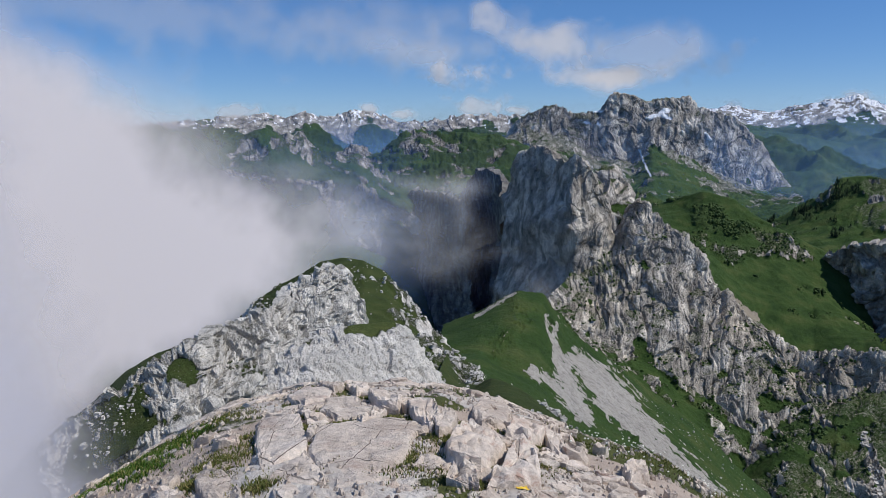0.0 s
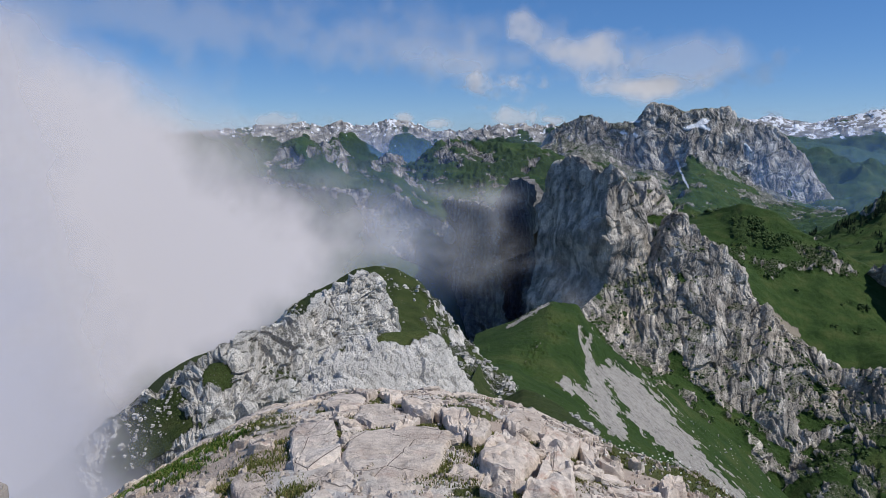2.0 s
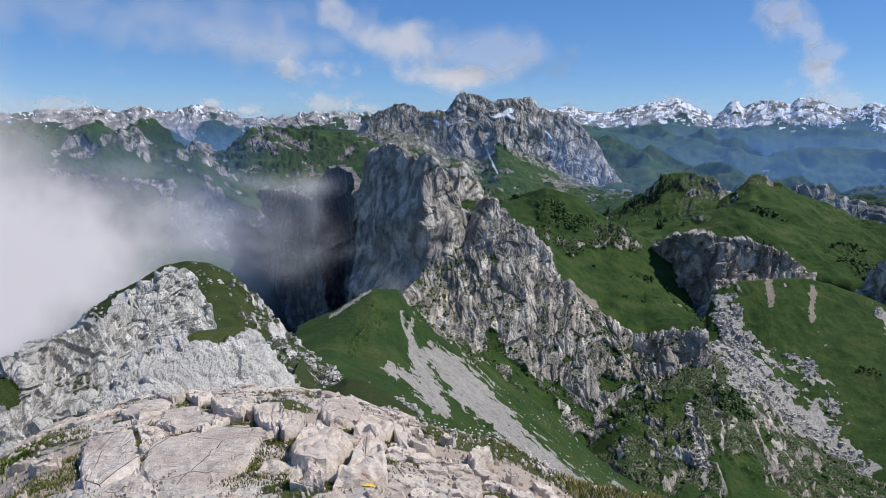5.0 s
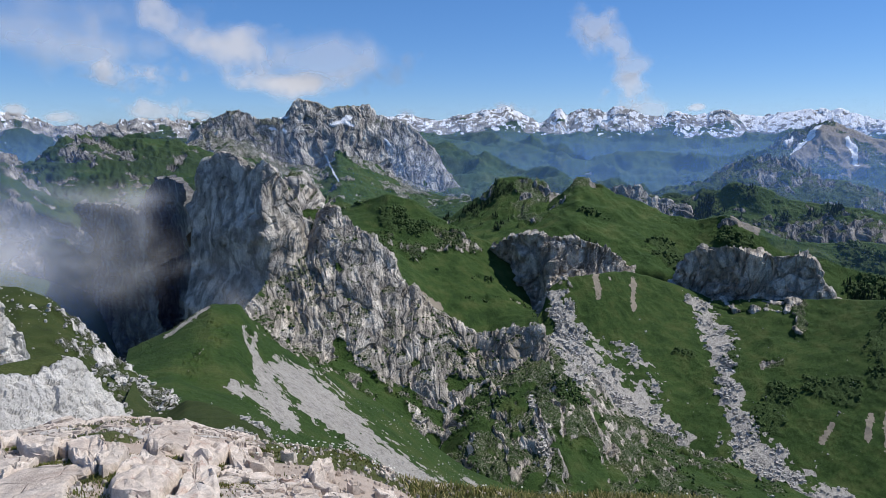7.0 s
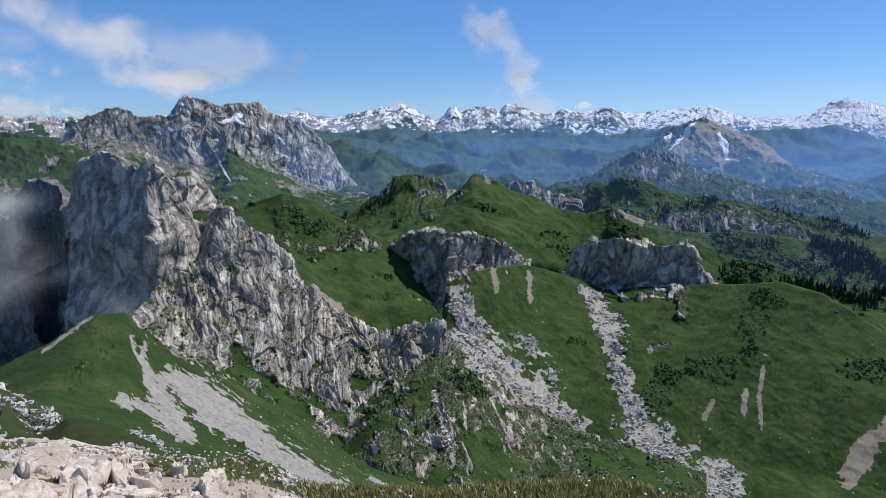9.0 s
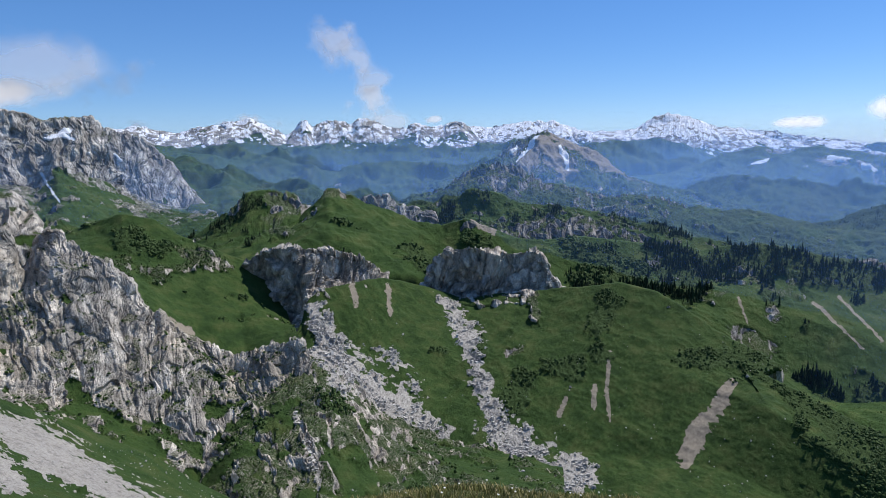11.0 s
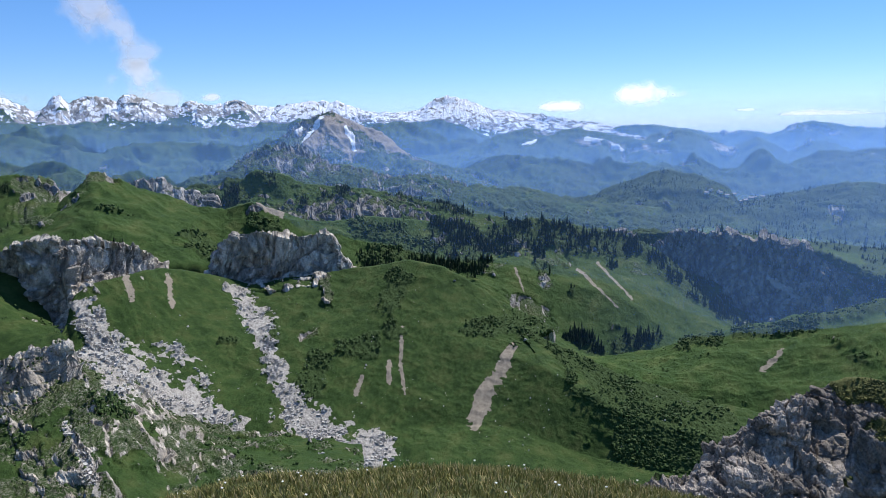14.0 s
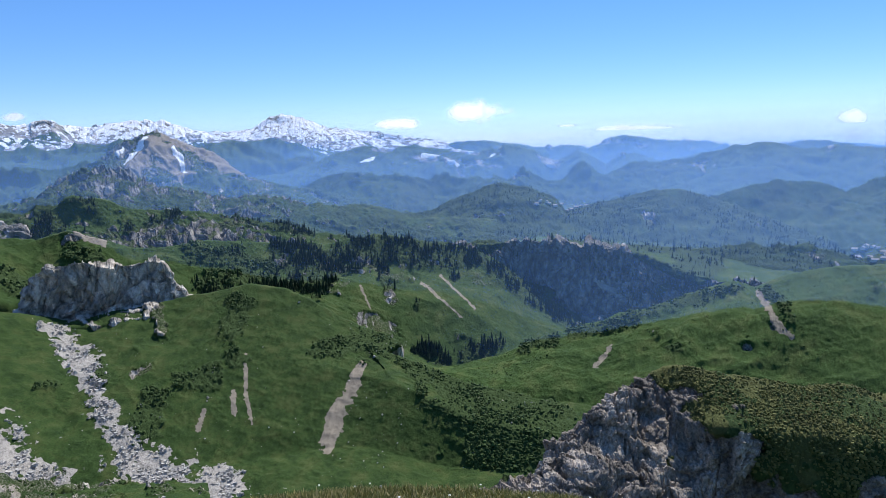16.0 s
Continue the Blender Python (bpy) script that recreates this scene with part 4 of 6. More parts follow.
PATCHES["dark_cliff"] = [
    ("bush", [(1622, 392, -261, 22.3), (1556, 243, -250, 18.4), (1480, 127, -227, 12.4), (1477, 73, -235, 17.3)]),
    ("bush", [(1496, 262, -337, 30.7), (1390, 157, -378, 35.8), (1362, 80, -374, 34.9)]),
    ("bush", [(1469, 25, -255, 22.1), (1457, -55, -272, 26.9), (1440, -121, -297, 24.3), (1431, -42, -323, 29.0)]),
    ("bush", [(1433, -153, -304, 24.3), (1404, -315, -317, 36.4)]),
    ("scree", [(1448, 11, -296, 6.1), (1433, -28, -320, 7.3), (1417, -74, -340, 4.8)]),
    ("grassy", [(1450, 184, -321, 12.3), (1429, 109, -321, 12.1)]),
]
PATCHES["plateau"] = [
    ("bush", [(1772, -66, -275, 10.3), (1847, -197, -294, 13.9), (1831, -291, -307, 13.9)]),
    ("bush", [(1618, 81, -239, 6.7), (1790, -27, -273, 7.5)]),
    ("bush", [(1594, -171, -290, 21.5), (1630, -241, -305, 22.1)]),
]
PATCHES["outcrop"] = [
    ("bush", [(21.6, -4.0, -6.1, 0.49), (18.6, -3.9, -6.1, 0.59), (16.5, -4.2, -6.5, 0.60)]),
    ("bush", [(21.0, -5.5, -6.3, 0.34), (22.2, -7.3, -6.5, 0.40), (21.1, -7.9, -6.6, 0.46)]),
    ("bush", [(16.8, -5.7, -6.4, 0.62), (18.1, -6.8, -6.3, 0.67)]),
    ("bush", [(18.9, 2.3, -8.3, 0.24), (19.4, 1.7, -8.3, 0.17)]),
]
PATCHES["right_ridge"] = [
    # shrubs along the crest; their dark band also paints the steep side's shade
    ("bush", [(1000, 41, -285, 6.6), (1000, -17, -271, 7.4), (996, -90, -242, 7.4), (988, -157, -219, 6.6), (984, -183, -210, 4.9)]),
    ("bush", [(976, -221, -214, 7.4), (971, -240, -234, 6.6), (969, -250, -251, 4.1)]),
    ("bush", [(955, 104, -294, 11.1), (958, 69, -284, 9.5)]),
    ("bare", [(900, -13, -268, 2.2), (900, -3, -286, 3.7), (900, 7, -300, 3)]),
    ("bare", [(978, -208, -215, 4.1), (972, -236, -264, 4.9), (969, -249, -270, 3.3)]),
]
PATCHES["great_mountain"] = [
    ("snow", [(753, 2532, 59, 6.5), (806, 2531, 80, 8.8), (822, 2532, 86, 8.8)]),
    ("snow", [(798, 2529, 74, 6.6), (822, 2505, 54, 6.5)]),
    ("snow", [(933, 2446, 7, 4.3), (944, 2435, -14, 6.5)]),
    ("snow", [(586, 2665, 92, 4.5), (614, 2622, 91, 4.4)]),
    ("snow", [(584, 2586, 41, 6.6), (588, 2573, 29, 4.3)]),
    ("snow", [(856, 2468, 13, 4.3), (856, 2468, 11, 4.3)]),
    ("snow", [(711, 2485, -51, 4.3), (655, 2148, -128, 2.8)]),
    ("snow", [(543, 2612, 44, 6.6), (556, 2599, 40, 4.4)]),
]
PATCHES["path_slope"] = [
    ("scree", [(-20.7, 37.3, -16.6, 0.23), (-25.1, 44.1, -18.6, 0.31), (-29.6, 53.4, -20.9, 0.27), (-27.1, 52.9, -18.9, 0.21)]),
]
PATCHES["cone_peak"] = [
    ("snow", [(1860, 1353, 31, 5.7), (1842, 1377, -5, 7.6), (1820, 1406, -38, 5.7)]),
    ("snow", [(1900, 1297, -2, 5.7), (1912, 1279, -42, 7.6), (1919, 1269, -74, 5.7)]),
    ("snow", [(1820, 1406, 1, 3.8), (1809, 1420, -17, 5.7)]),
    ("bare", [(1871, 1337, 25, 18.9), (1889, 1312, -28, 30.3), (1921, 1265, -84, 26.5)]),
    ("bare", [(1866, 1345, 17, 18.9), (1844, 1375, -39, 26.5), (1827, 1398, -79, 22.7)]),
    ("bare", [(1892, 1308, 42, 15.2), (1947, 1225, -22, 18.9), (2000, 1136, -88, 15.2)]),
]
PATCHES["blue_hills"] = [
    ("snow", [(3096, 809, -71, 7.9), (3111, 749, -82, 10.5)]),
    ("snow", [(3122, 701, -116, 5.3), (3133, 651, -132, 5.3)]),
    ("snow", [(3161, 502, -86, 5.3), (3164, 483, -73, 5.3)]),
    ("snow", [(3016, 1071, -102, 10.5), (3032, 1024, -90, 7.9)]),
    ("snow", [(3198, -114, -11, 5.3), (3196, -163, -7, 5.3)]),
]

KINDS = ("rock", "scree", "bush", "snow", "bare")


def grid_mesh(name, P, attrs, material, parent=None):
    """A mesh over a grid of points P[row, column], with a value for each point in attrs."""
    rows, cols = P.shape[:2]
    idx = np.arange(rows * cols).reshape(rows, cols)
    quads = np.stack([idx[:-1, :-1], idx[1:, :-1], idx[1:, 1:], idx[:-1, 1:]], -1).reshape(-1, 4)
    me = bpy.data.meshes.new(name)
    me.vertices.add(rows * cols)
    me.vertices.foreach_set("co", P.reshape(-1, 3).astype(np.float32).ravel())
    me.loops.add(quads.size)
    me.loops.foreach_set("vertex_index", quads.astype(np.int32).ravel())
    me.polygons.add(len(quads))
    me.polygons.foreach_set("loop_start", np.arange(0, quads.size, 4, dtype=np.int32))
    flat = np.zeros(len(quads), dtype=bool)
    if "rock" in attrs:                                     # bare rock breaks along edges
        flat = attrs["rock"].ravel()[quads].mean(1) > 0.5
    me.polygons.foreach_set("use_smooth", ~flat)
    me.update(calc_edges=True)
    for key, value in attrs.items():
        me.attributes.new(key, "FLOAT", "POINT").data.foreach_set("value", value.astype(np.float32).ravel())
    me.materials.append(material)
    ob = new(name, me)
    ob.parent = parent
    return ob


def spread(line, n):
    """n points along a line, even by their bearing."""
    r = np.array(line, dtype=float)
    bearing = np.unwrap(np.arctan2(-r[:, 0], r[:, 1]))
    rise = np.arctan2(r[:, 2] - 1.65, np.hypot(r[:, 0], r[:, 1]))
    s = np.r_[0, np.cumsum(np.hypot(np.diff(bearing), 0.35 * np.diff(rise)) + 1e-6)]
    u = np.linspace(0, s[-1], n)
    return np.stack([np.interp(u, s, r[:, k]) for k in range(4)], 1)


def near_line(P, pts):
    """How deep each point lies inside a band along pts (x, y, z, half width), by the angle at the summit: 1 in the middle, 0.5 at the edge."""
    eye = np.array([0.0, 0.0, 1.65])

    def way(v):
        v = v - eye
        return v / np.linalg.norm(v, axis=-1, keepdims=True)

    best = np.zeros(len(P))
    U = way(P)
    q = [np.array(v, dtype=float) for v in pts]
    for a, b in zip(q, q[1:]):
        ua, ub = way(a[:3]), way(b[:3])
        ab = ub - ua
        k = np.clip((U - ua) @ ab / max(ab @ ab, 1e-9), 0, 1)
        d = np.linalg.norm(U - ua - k[:, None] * ab, axis=1)
        w = a[3] / np.linalg.norm(a[:3]) * (1 - k) + k * b[3] / np.linalg.norm(b[:3])
        best = np.maximum(best, np.clip(1 - 0.5 * d / w, 0, 1))
    return best


FIELDS = {}


def massif(name, label, material, step=0.09, back=100.0, rough=1.0, seed=0, kind="structure", category="mountain", snow=None, soft=3, lumps=1.0, facet=1.0, woods=None, upright=0.26, jag=1.0, cleft=1.0, grain=1.0, ledge=0.6, blocky=False):
    """A mountain between its plan lines: crest, ledges, foot; its far side falls away behind the crest."""
    lines = PLAN[name]
    top = np.array(lines[0], dtype=float)
    away = top[:, :2] / np.linalg.norm(top[:, :2], axis=1)[:, None]
    far = top.copy()
    far[:, :2] += away * back
    far[:, 2] -= back * 0.9
    last = np.array(lines[-1], dtype=float)
    skirt = last.copy()
    skirt[:, 2] -= 0.06 * np.linalg.norm(last[:, :2], axis=1)
    lines = [far, *lines, skirt]
    D = float(np.mean([np.linalg.norm(np.array(r)[:, :2], axis=1).mean() for r in lines[1:-1]]))
    b = np.degrees(np.unwrap(np.arctan2(-top[:, 0], top[:, 1])))
    n = max(12, int((b.max() - b.min()) / step))
    rails = [spread(r, n) for r in lines]
    rows = []
    for k, (r0, r1) in enumerate(zip(rails, rails[1:])):
        if k in (0, len(rails) - 2):
            m = 10 if k == 0 else 4
        else:
            e0 = np.degrees(np.arctan2(r0[:, 2] - 1.65, np.linalg.norm(r0[:, :2], axis=1)))
            e1 = np.degrees(np.arctan2(r1[:, 2] - 1.65, np.linalg.norm(r1[:, :2], axis=1)))
            m = int(np.clip(np.abs(e0 - e1).max() / step, 6, 260))
        for w in np.linspace(0, 1, m, endpoint=False):
            rows.append(r0 * (1 - w) + r1 * w)
        if k == 0:
            crest_row = len(rows)
    rows.append(rails[-1])
    G = np.array(rows)
    for _ in range(soft):                                    # ease the folds between the lines
        H = G.copy()
        H[1:-1] = 0.25 * G[:-2] + 0.5 * G[1:-1] + 0.25 * G[2:]
        H[crest_row] = G[crest_row]
        G = H
        G[:, 1:-1] = 0.25 * G[:, :-2] + 0.5 * G[:, 1:-1] + 0.25 * G[:, 2:]
    P, rock = G[..., :3], G[..., 3].ravel()
    nrm = np.cross(np.gradient(P, axis=1), np.gradient(P, axis=0))
    nrm /= np.linalg.norm(nrm, axis=2)[..., None] + 1e-9
    if nrm[crest_row + 2:, :, 2].mean() < 0:
        nrm = -nrm
    Q, nv = P.reshape(-1, 3), nrm.reshape(-1, 3)
    lam = 0.055 * D * grain
    steep = 1 - np.clip(nv[:, 2], 0, 1)
    mask = rock + 0.38 * fbm(Q * np.array([1, 1, 0.7]) / (0.7 * lam), 5, seed + 3) + 0.10 * ridged(Q * np.array([1, 1, 0.4]) / (0.5 * lam), 2, seed + 4) + 0.25 * (steep - 0.45)
    rk = smooth(0.40, 0.60, mask)
    values = {k: np.zeros(len(Q)) for k in KINDS}
    for what, pts in PATCHES.get(name, ()):
        wide = np.mean([v[3] for v in pts])
        lie = near_line(Q + 0.6 * wide * np.stack([fbm(Q / (1.6 * wide), 4, seed + 31 + j, 0.6) for j in range(3)], 1), pts)
        if what == "grassy":
            rk = rk * (1 - smooth(0.4, 0.6, lie))
        elif what == "rockpatch":
            rk = np.maximum(rk, smooth(0.4, 0.6, lie))
        elif what == "stones":
            rk = np.maximum(rk, smooth(0.35, 0.9, lie + 0.5 * fbm(Q / (0.2 * wide), 3, seed + 40) - 0.35))
        else:
            torn = (0.2 if name == "col_slope" else 0.32) * (fbm(Q / (0.7 * wide), 5, seed + 41, 0.7) - 0.1) if what == "scree" else 0.14 * fbm(Q / (0.6 * wide), 4, seed + 41, 0.6)
            values[what] = np.maximum(values[what], smooth(0.38, 0.62, lie + torn))
    if woods is not None:                                   # dark woods and shrubs in patches
        wd = smooth(0.42, 0.58, woods + 0.45 * fbm(Q / (0.9 * lam), 4, seed + 21)) * (1 - rk)
        values["bush"] = np.maximum(values["bush"], wd * (1 - values["scree"]) * (1 - values["bare"]))
    for what in ("scree", "snow", "bare"):
        rk = rk * (1 - values[what])
    if snow:                                                # snow lies above a height, less where it is steep
        low, high = snow
        values["snow"] = np.maximum(values["snow"], smooth(0.42, 0.58, 0.5 * (Q[:, 2] - low) / (high - low) + 0.55 * fbm(Q * np.array([1, 1, 0.7]) / (0.1 * lam), 5, seed + 50, 0.7)))
    warp = 0.4 * lam * np.stack([fbm(Q / (0.9 * lam), 2, seed + 60 + j) for j in range(3)], 1)
    hard = np.flatnonzero(rk > 0.02)
    W = (Q + warp)[hard]
    out = np.linalg.norm(W[:, :2], axis=1)
    side = np.arctan2(-W[:, 0], W[:, 1]) * D
    fall = W[:, 2] - 0.6 * out                                 # ribs run down the fall of the slope
    slant = side + 0.25 * fall
    big = ridged(W * np.array([1, 1, 0.55]) / (1.8 * lam), 2, seed + 5)
    mid = pillars(np.column_stack([slant, 0.8 * upright * out, 1.1 * upright * W[:, 2]]) / (0.7 * lam), 3, seed + 6)
    shape1 = W if blocky else np.column_stack([slant, 0.5 * out, (0.35 + 0.5 * upright) * W[:, 2]])
    f1, j1 = facets(shape1 / (0.48 * lam), seed + 7)
    W2 = (Q + 0.3 * warp)[hard]
    side2, up2 = np.arctan2(-W2[:, 0], W2[:, 1]) * D, 0.75 * W2[:, 2] - 0.4 * np.linalg.norm(W2[:, :2], axis=1)
    f2, j2 = chips(side2 / (0.2 * lam) + 0.3 * up2 / lam, up2 / (0.26 * lam), seed + 8)
    if blocky:
        f2, j2 = facets(W2 / (0.2 * lam), seed + 8)
    f3, j3 = chips(side2 / (0.085 * lam), up2 / (0.1 * lam), seed + 13)
    layer = (W[:, 2] + 0.2 * side) / (0.4 * lam)               # bedding: each layer juts out over the next
    bed = (layer - np.floor(layer) - 0.5) * smooth(-0.3, 0.5, soft_noise(W / (1.3 * lam), seed + 14))
    fine = fbm(Q / (0.12 * lam), 3, seed + 9, 0.6)
    disp = np.zeros(len(Q))
    disp[hard] = (rk * rough * D)[hard] * (0.0075 * big + cleft * 0.0080 * mid + facet * (0.0052 * f1 - 0.0016 * j1 + 0.0032 * f2 - 0.0012 * j2 + (0.0022 if blocky else 0.0015) * f3 - (0.0012 if blocky else 0.0006) * j3 + 0.0030 * bed) + 0.0008 * fine[hard])
    gul = ridged(Q * np.array([1, 1, 0.25]) / ((1.4 if D < 1600 else 1.3) * lam), 4, seed + 11)
    down = np.repeat(np.arange(P.shape[0]) - crest_row, P.shape[1]) / max(P.shape[0] - crest_row, 1)
    calm = 1.0 if lumps <= 2.5 else 2.5 / lumps + (1 - 2.5 / lumps) * smooth(0.0, 0.3, down)
    disp += (1 - rk) * D * lumps * calm * 0.0016 * gul + (1 - rk) * D * 0.0006 * fine
    disp += values["scree"] * D * 0.0006 * fine + values["bush"] * D * (0.0022 if D < 1600 else 0.0008) * (1 + soft_noise(Q / (0.05 * lam), seed + 12))
    Q = Q + nv * disp[:, None]
    if jag:                                                 # broken tops
        step_up, _ = facets(np.column_stack([Q[hard, 0], Q[hard, 1], 0 * Q[hard, 2]]) / (0.22 * lam), seed + 15)
        Q[hard, 2] += jag * (rk * D * (1 - smooth(0.0, 0.2, down)))[hard] * 0.0035 * step_up
    if ledge:                                               # grass holds on the flatter ledges
        G = Q.reshape(P.shape)
        n2 = np.cross(np.gradient(G, axis=1), np.gradient(G, axis=0))
        nz = np.abs(n2[..., 2]) / (np.linalg.norm(n2, axis=2) + 1e-9)
        for _ in range(3):
            nz[1:-1, 1:-1] = 0.2 * (nz[1:-1, 1:-1] + nz[:-2, 1:-1] + nz[2:, 1:-1] + nz[1:-1, :-2] + nz[1:-1, 2:])
        rk = rk * (1 - ledge * smooth(0.60, 0.74, nz.ravel() + 0.12 * fbm(Q / (0.5 * lam), 3, seed + 16)) * (1 - values["scree"]))
    values["rock"] = rk
    ob = grid_mesh(name, Q.reshape(P.shape), values, material)
    FIELDS[name] = (Q.reshape(P.shape), nrm, values, crest_row)
    return tagged(ob, label, category, kind=kind)


# ---- terrain ----
def valley_floor():
    """The ground under everything, out to the horizon."""
    r = np.concatenate([np.linspace(8, 120, 24), np.linspace(160, 4900, 70)])
    b = np.radians(np.linspace(-180, 180, 181))
    rr, bb = np.meshgrid(r, b, indexing="ij")
    z = -0.62 * rr * np.exp(-rr / 900) - 420 * (1 - np.exp(-rr / 900)) - 6
    P = np.stack([-np.sin(bb) * rr, np.cos(bb) * rr, z], -1)
    Q = P.reshape(-1, 3)
    Q[:, 2] += fbm(Q / 300.0, 4, 71) * np.clip(rr.ravel() - 100, 0, 400) * 0.06
    zero = np.zeros(len(Q))
    vals = {k: zero for k in KINDS}
    vals["bush"] = smooth(0.0, 0.4, fbm(Q / 120.0, 4, 72))
    return tagged(grid_mesh("ground", Q.reshape(P.shape), vals, ALP_FAR), "green valley floor with meadows and dark woods", "ground", kind="structure")


valley_floor()
massif("arete", "jagged pale limestone ridge with grass tufts", ALP_NEAR, 0.07, 14, 1.1, 1, upright=0.7, cleft=0.6, facet=1.3, jag=0, grain=1.7, ledge=0.45, blocky=True)
massif("white_block", "white weathered limestone block on the ridge", ALP_WHITE, 0.07, 6, 0.8, 2, upright=0.8, cleft=0.4, facet=1.3, jag=0, grain=1.7, ledge=0.3, blocky=True)
massif("green_knoll", "grassy knoll with pale rocks along its edge", ALP_NEAR, 0.12, 25, 0.6, 3)
massif("grass_shoulder", "grassy shoulder with a footpath below the summit", ALP_NEAR, 0.14, 14, 0.6, 4)
massif("path_slope", "misty grass slope crossed by a worn footpath", ALP_NEAR, 0.14, 30, 0.5, 5)
massif("outcrop", "limestone outcrop overgrown with grass and moss", ALP_MOSS, 0.07, 9, 1.3, 6, lumps=3.5, jag=0, upright=0.5, cleft=0.9, grain=1.4, ledge=0.3, blocky=True)
massif("col_slope", "grass col with pale scree running down it", ALP_MID, 0.10, 60, 0.8, 10)
# the wall's shade is put into its darker rock colour
massif("dark_wall", "dark mountain wall of rock and shrubs, its shade put into the colour", ALP_DARKENED, 0.09, 200, 0.7, 11, woods=0.25, ledge=0.3, jag=0.5)
massif("rock_tower", "steep grey limestone tower with a grassy cap", ALP_MID, 0.06, 120, 0.62, 12, upright=0.2, cleft=1.3, facet=0.85, ledge=0.4, jag=0.6)
massif("gendarme", "small limestone pinnacle behind the tower", ALP_MID, 0.08, 60, 0.8, 13)
massif("buttress", "ribbed grey limestone buttress with grass ledges", ALP_MID, 0.065, 30, 0.85, 14, woods=0.2, cleft=0.95, ledge=0.5)
massif("upper_meadow", "high green meadow with rocky hummocks", ALP_MID, 0.09, 150, 0.7, 15, woods=0.12)
massif("rocky_ribs", "broken limestone ribs in steep grass", ALP_MID, 0.09, 30, 0.7, 16, woods=0.25)
massif("cliff_west", "grey limestone cliff band on a green hill", ALP_MID, 0.055, 50, 0.75, 17, jag=0.8, grain=0.9, cleft=1.3, facet=1.4, ledge=0.3)
massif("green_hill", "steep green hillside with boulder fans and shrubs", ALP_MID, 0.09, 140, 0.6, 18, woods=-0.02, lumps=1.8)
massif("cliff_east", "isolated grey limestone cliff on the green crest", ALP_MID, 0.05, 60, 0.65, 19, jag=0.8, grain=0.9, cleft=1.3, facet=1.4, ledge=0.3)
massif("pyramid_ridge", "green pyramid hill with a small crag on top", ALP_HILL, 0.08, 200, 0.5, 20, woods=0.05, lumps=2.4)
massif("crag_ridge", "row of small grey crags", ALP_HILL, 0.08, 60, 0.7, 21)
massif("forest_ridge", "bright green slope below a fringe of conifers", ALP_HILL, 0.08, 250, 0.45, 22, woods=0.1, lumps=1.5)
massif("dark_cliff", "dark shaded cliff with conifers on its ledges", ALP_DARKENED, 0.07, 60, 0.8, 42, woods=0.6, cleft=1.2, ledge=0.3)
massif("plateau", "bright green pasture above the cliff", ALP_BRIGHT, 0.09, 150, 0.4, 43, woods=0.1)
massif("right_ridge", "long green ridge with shrubs and bare gullies", ALP_BRIGHT, 0.09, 200, 0.6, 23, woods=0.02, lumps=3)
massif("valley_knolls", "low rocky knolls in the green valley", ALP_HILL, 0.09, 150, 0.7, 24, woods=0.4)
massif("left_mountain", "grey rocky mountain with pinnacles behind mist", ALP_HILL, 0.09, 150, 0.65, 25, woods=0.3, lumps=2)
massif("left_green_mountain", "green mountain with grey crags", ALP_DARKENED, 0.09, 200, 0.6, 26, woods=0.62, lumps=3.5, grain=0.6, ledge=0.3)
massif("left_lower_slope", "dark green slope with rock bands", ALP_DARKENED, 0.10, 150, 0.7, 27, woods=0.4, lumps=2.5)
massif("great_mountain", "broad grey limestone mountain with snow patches", ALP_GREAT, 0.07, 400, 0.42, 28, woods=0.2, lumps=1.6, jag=0.5, grain=0.6, ledge=0.5)
massif("crest_mountain", "jagged grey crest above wooded slopes", ALP_RIDGE, 0.08, 150, 0.45, 29, woods=0.6, lumps=2.5, grain=0.5)
massif("green_cliff_hill", "green hill with a row of grey cliffs", ALP_RIDGE, 0.08, 150, 0.45, 30, woods=0.4, lumps=2, grain=0.5)
massif("cone_peak", "grey cone-shaped peak with pale gullies", ALP_FAR, 0.08, 300, 0.35, 31, woods=0.3, lumps=4, grain=0.5)
massif("wooded_hill", "dark wooded hill in blue haze", ALP_FAR, 0.09, 300, 0.6, 32, woods=0.72, lumps=4)
massif("blue_hills", "chain of hazy blue-green mountains", ALP_FAR, 0.10, 300, 0.6, 33, woods=0.36, lumps=7, ledge=0)
massif("round_hill", "rounded wooded hill in blue haze", ALP_FAR, 0.10, 250, 0.6, 34, woods=0.3, lumps=5)
massif("valley_hills", "hazy green hills across the valley", ALP_FAR, 0.10, 300, 0.6, 35, woods=0.36, lumps=8, ledge=0)
massif("foothills", "hazy blue foothills", ALP_FAR, 0.10, 300, 0.6, 36, woods=0.36, lumps=8, ledge=0)
massif("snow_range", "toothed snowy mountain range", ALP_FAR, 0.05, 150, 0.25, 37, snow=(-40, 150), soft=1, jag=0.5, ledge=0)
massif("ice_range", "white glaciated mountain range", ALP_FAR, 0.05, 100, 0.2, 38, snow=(-450, -50), soft=1, jag=0.5, ledge=0)
massif("snow_foothills", "rocky mountains streaked with snow", ALP_FAR, 0.05, 100, 0.3, 39, snow=(-170, 110), soft=1, jag=0.5, ledge=0)
massif("left_far_range", "far mountain range with snow fields", ALP_FAR, 0.07, 150, 0.25, 40, snow=(60, 170), woods=0.5, soft=1, lumps=4, ledge=0)
massif("right_far_range", "pale far mountains on the horizon", ALP_FAR, 0.10, 100, 0.4, 41, woods=0.3, lumps=6, ledge=0)


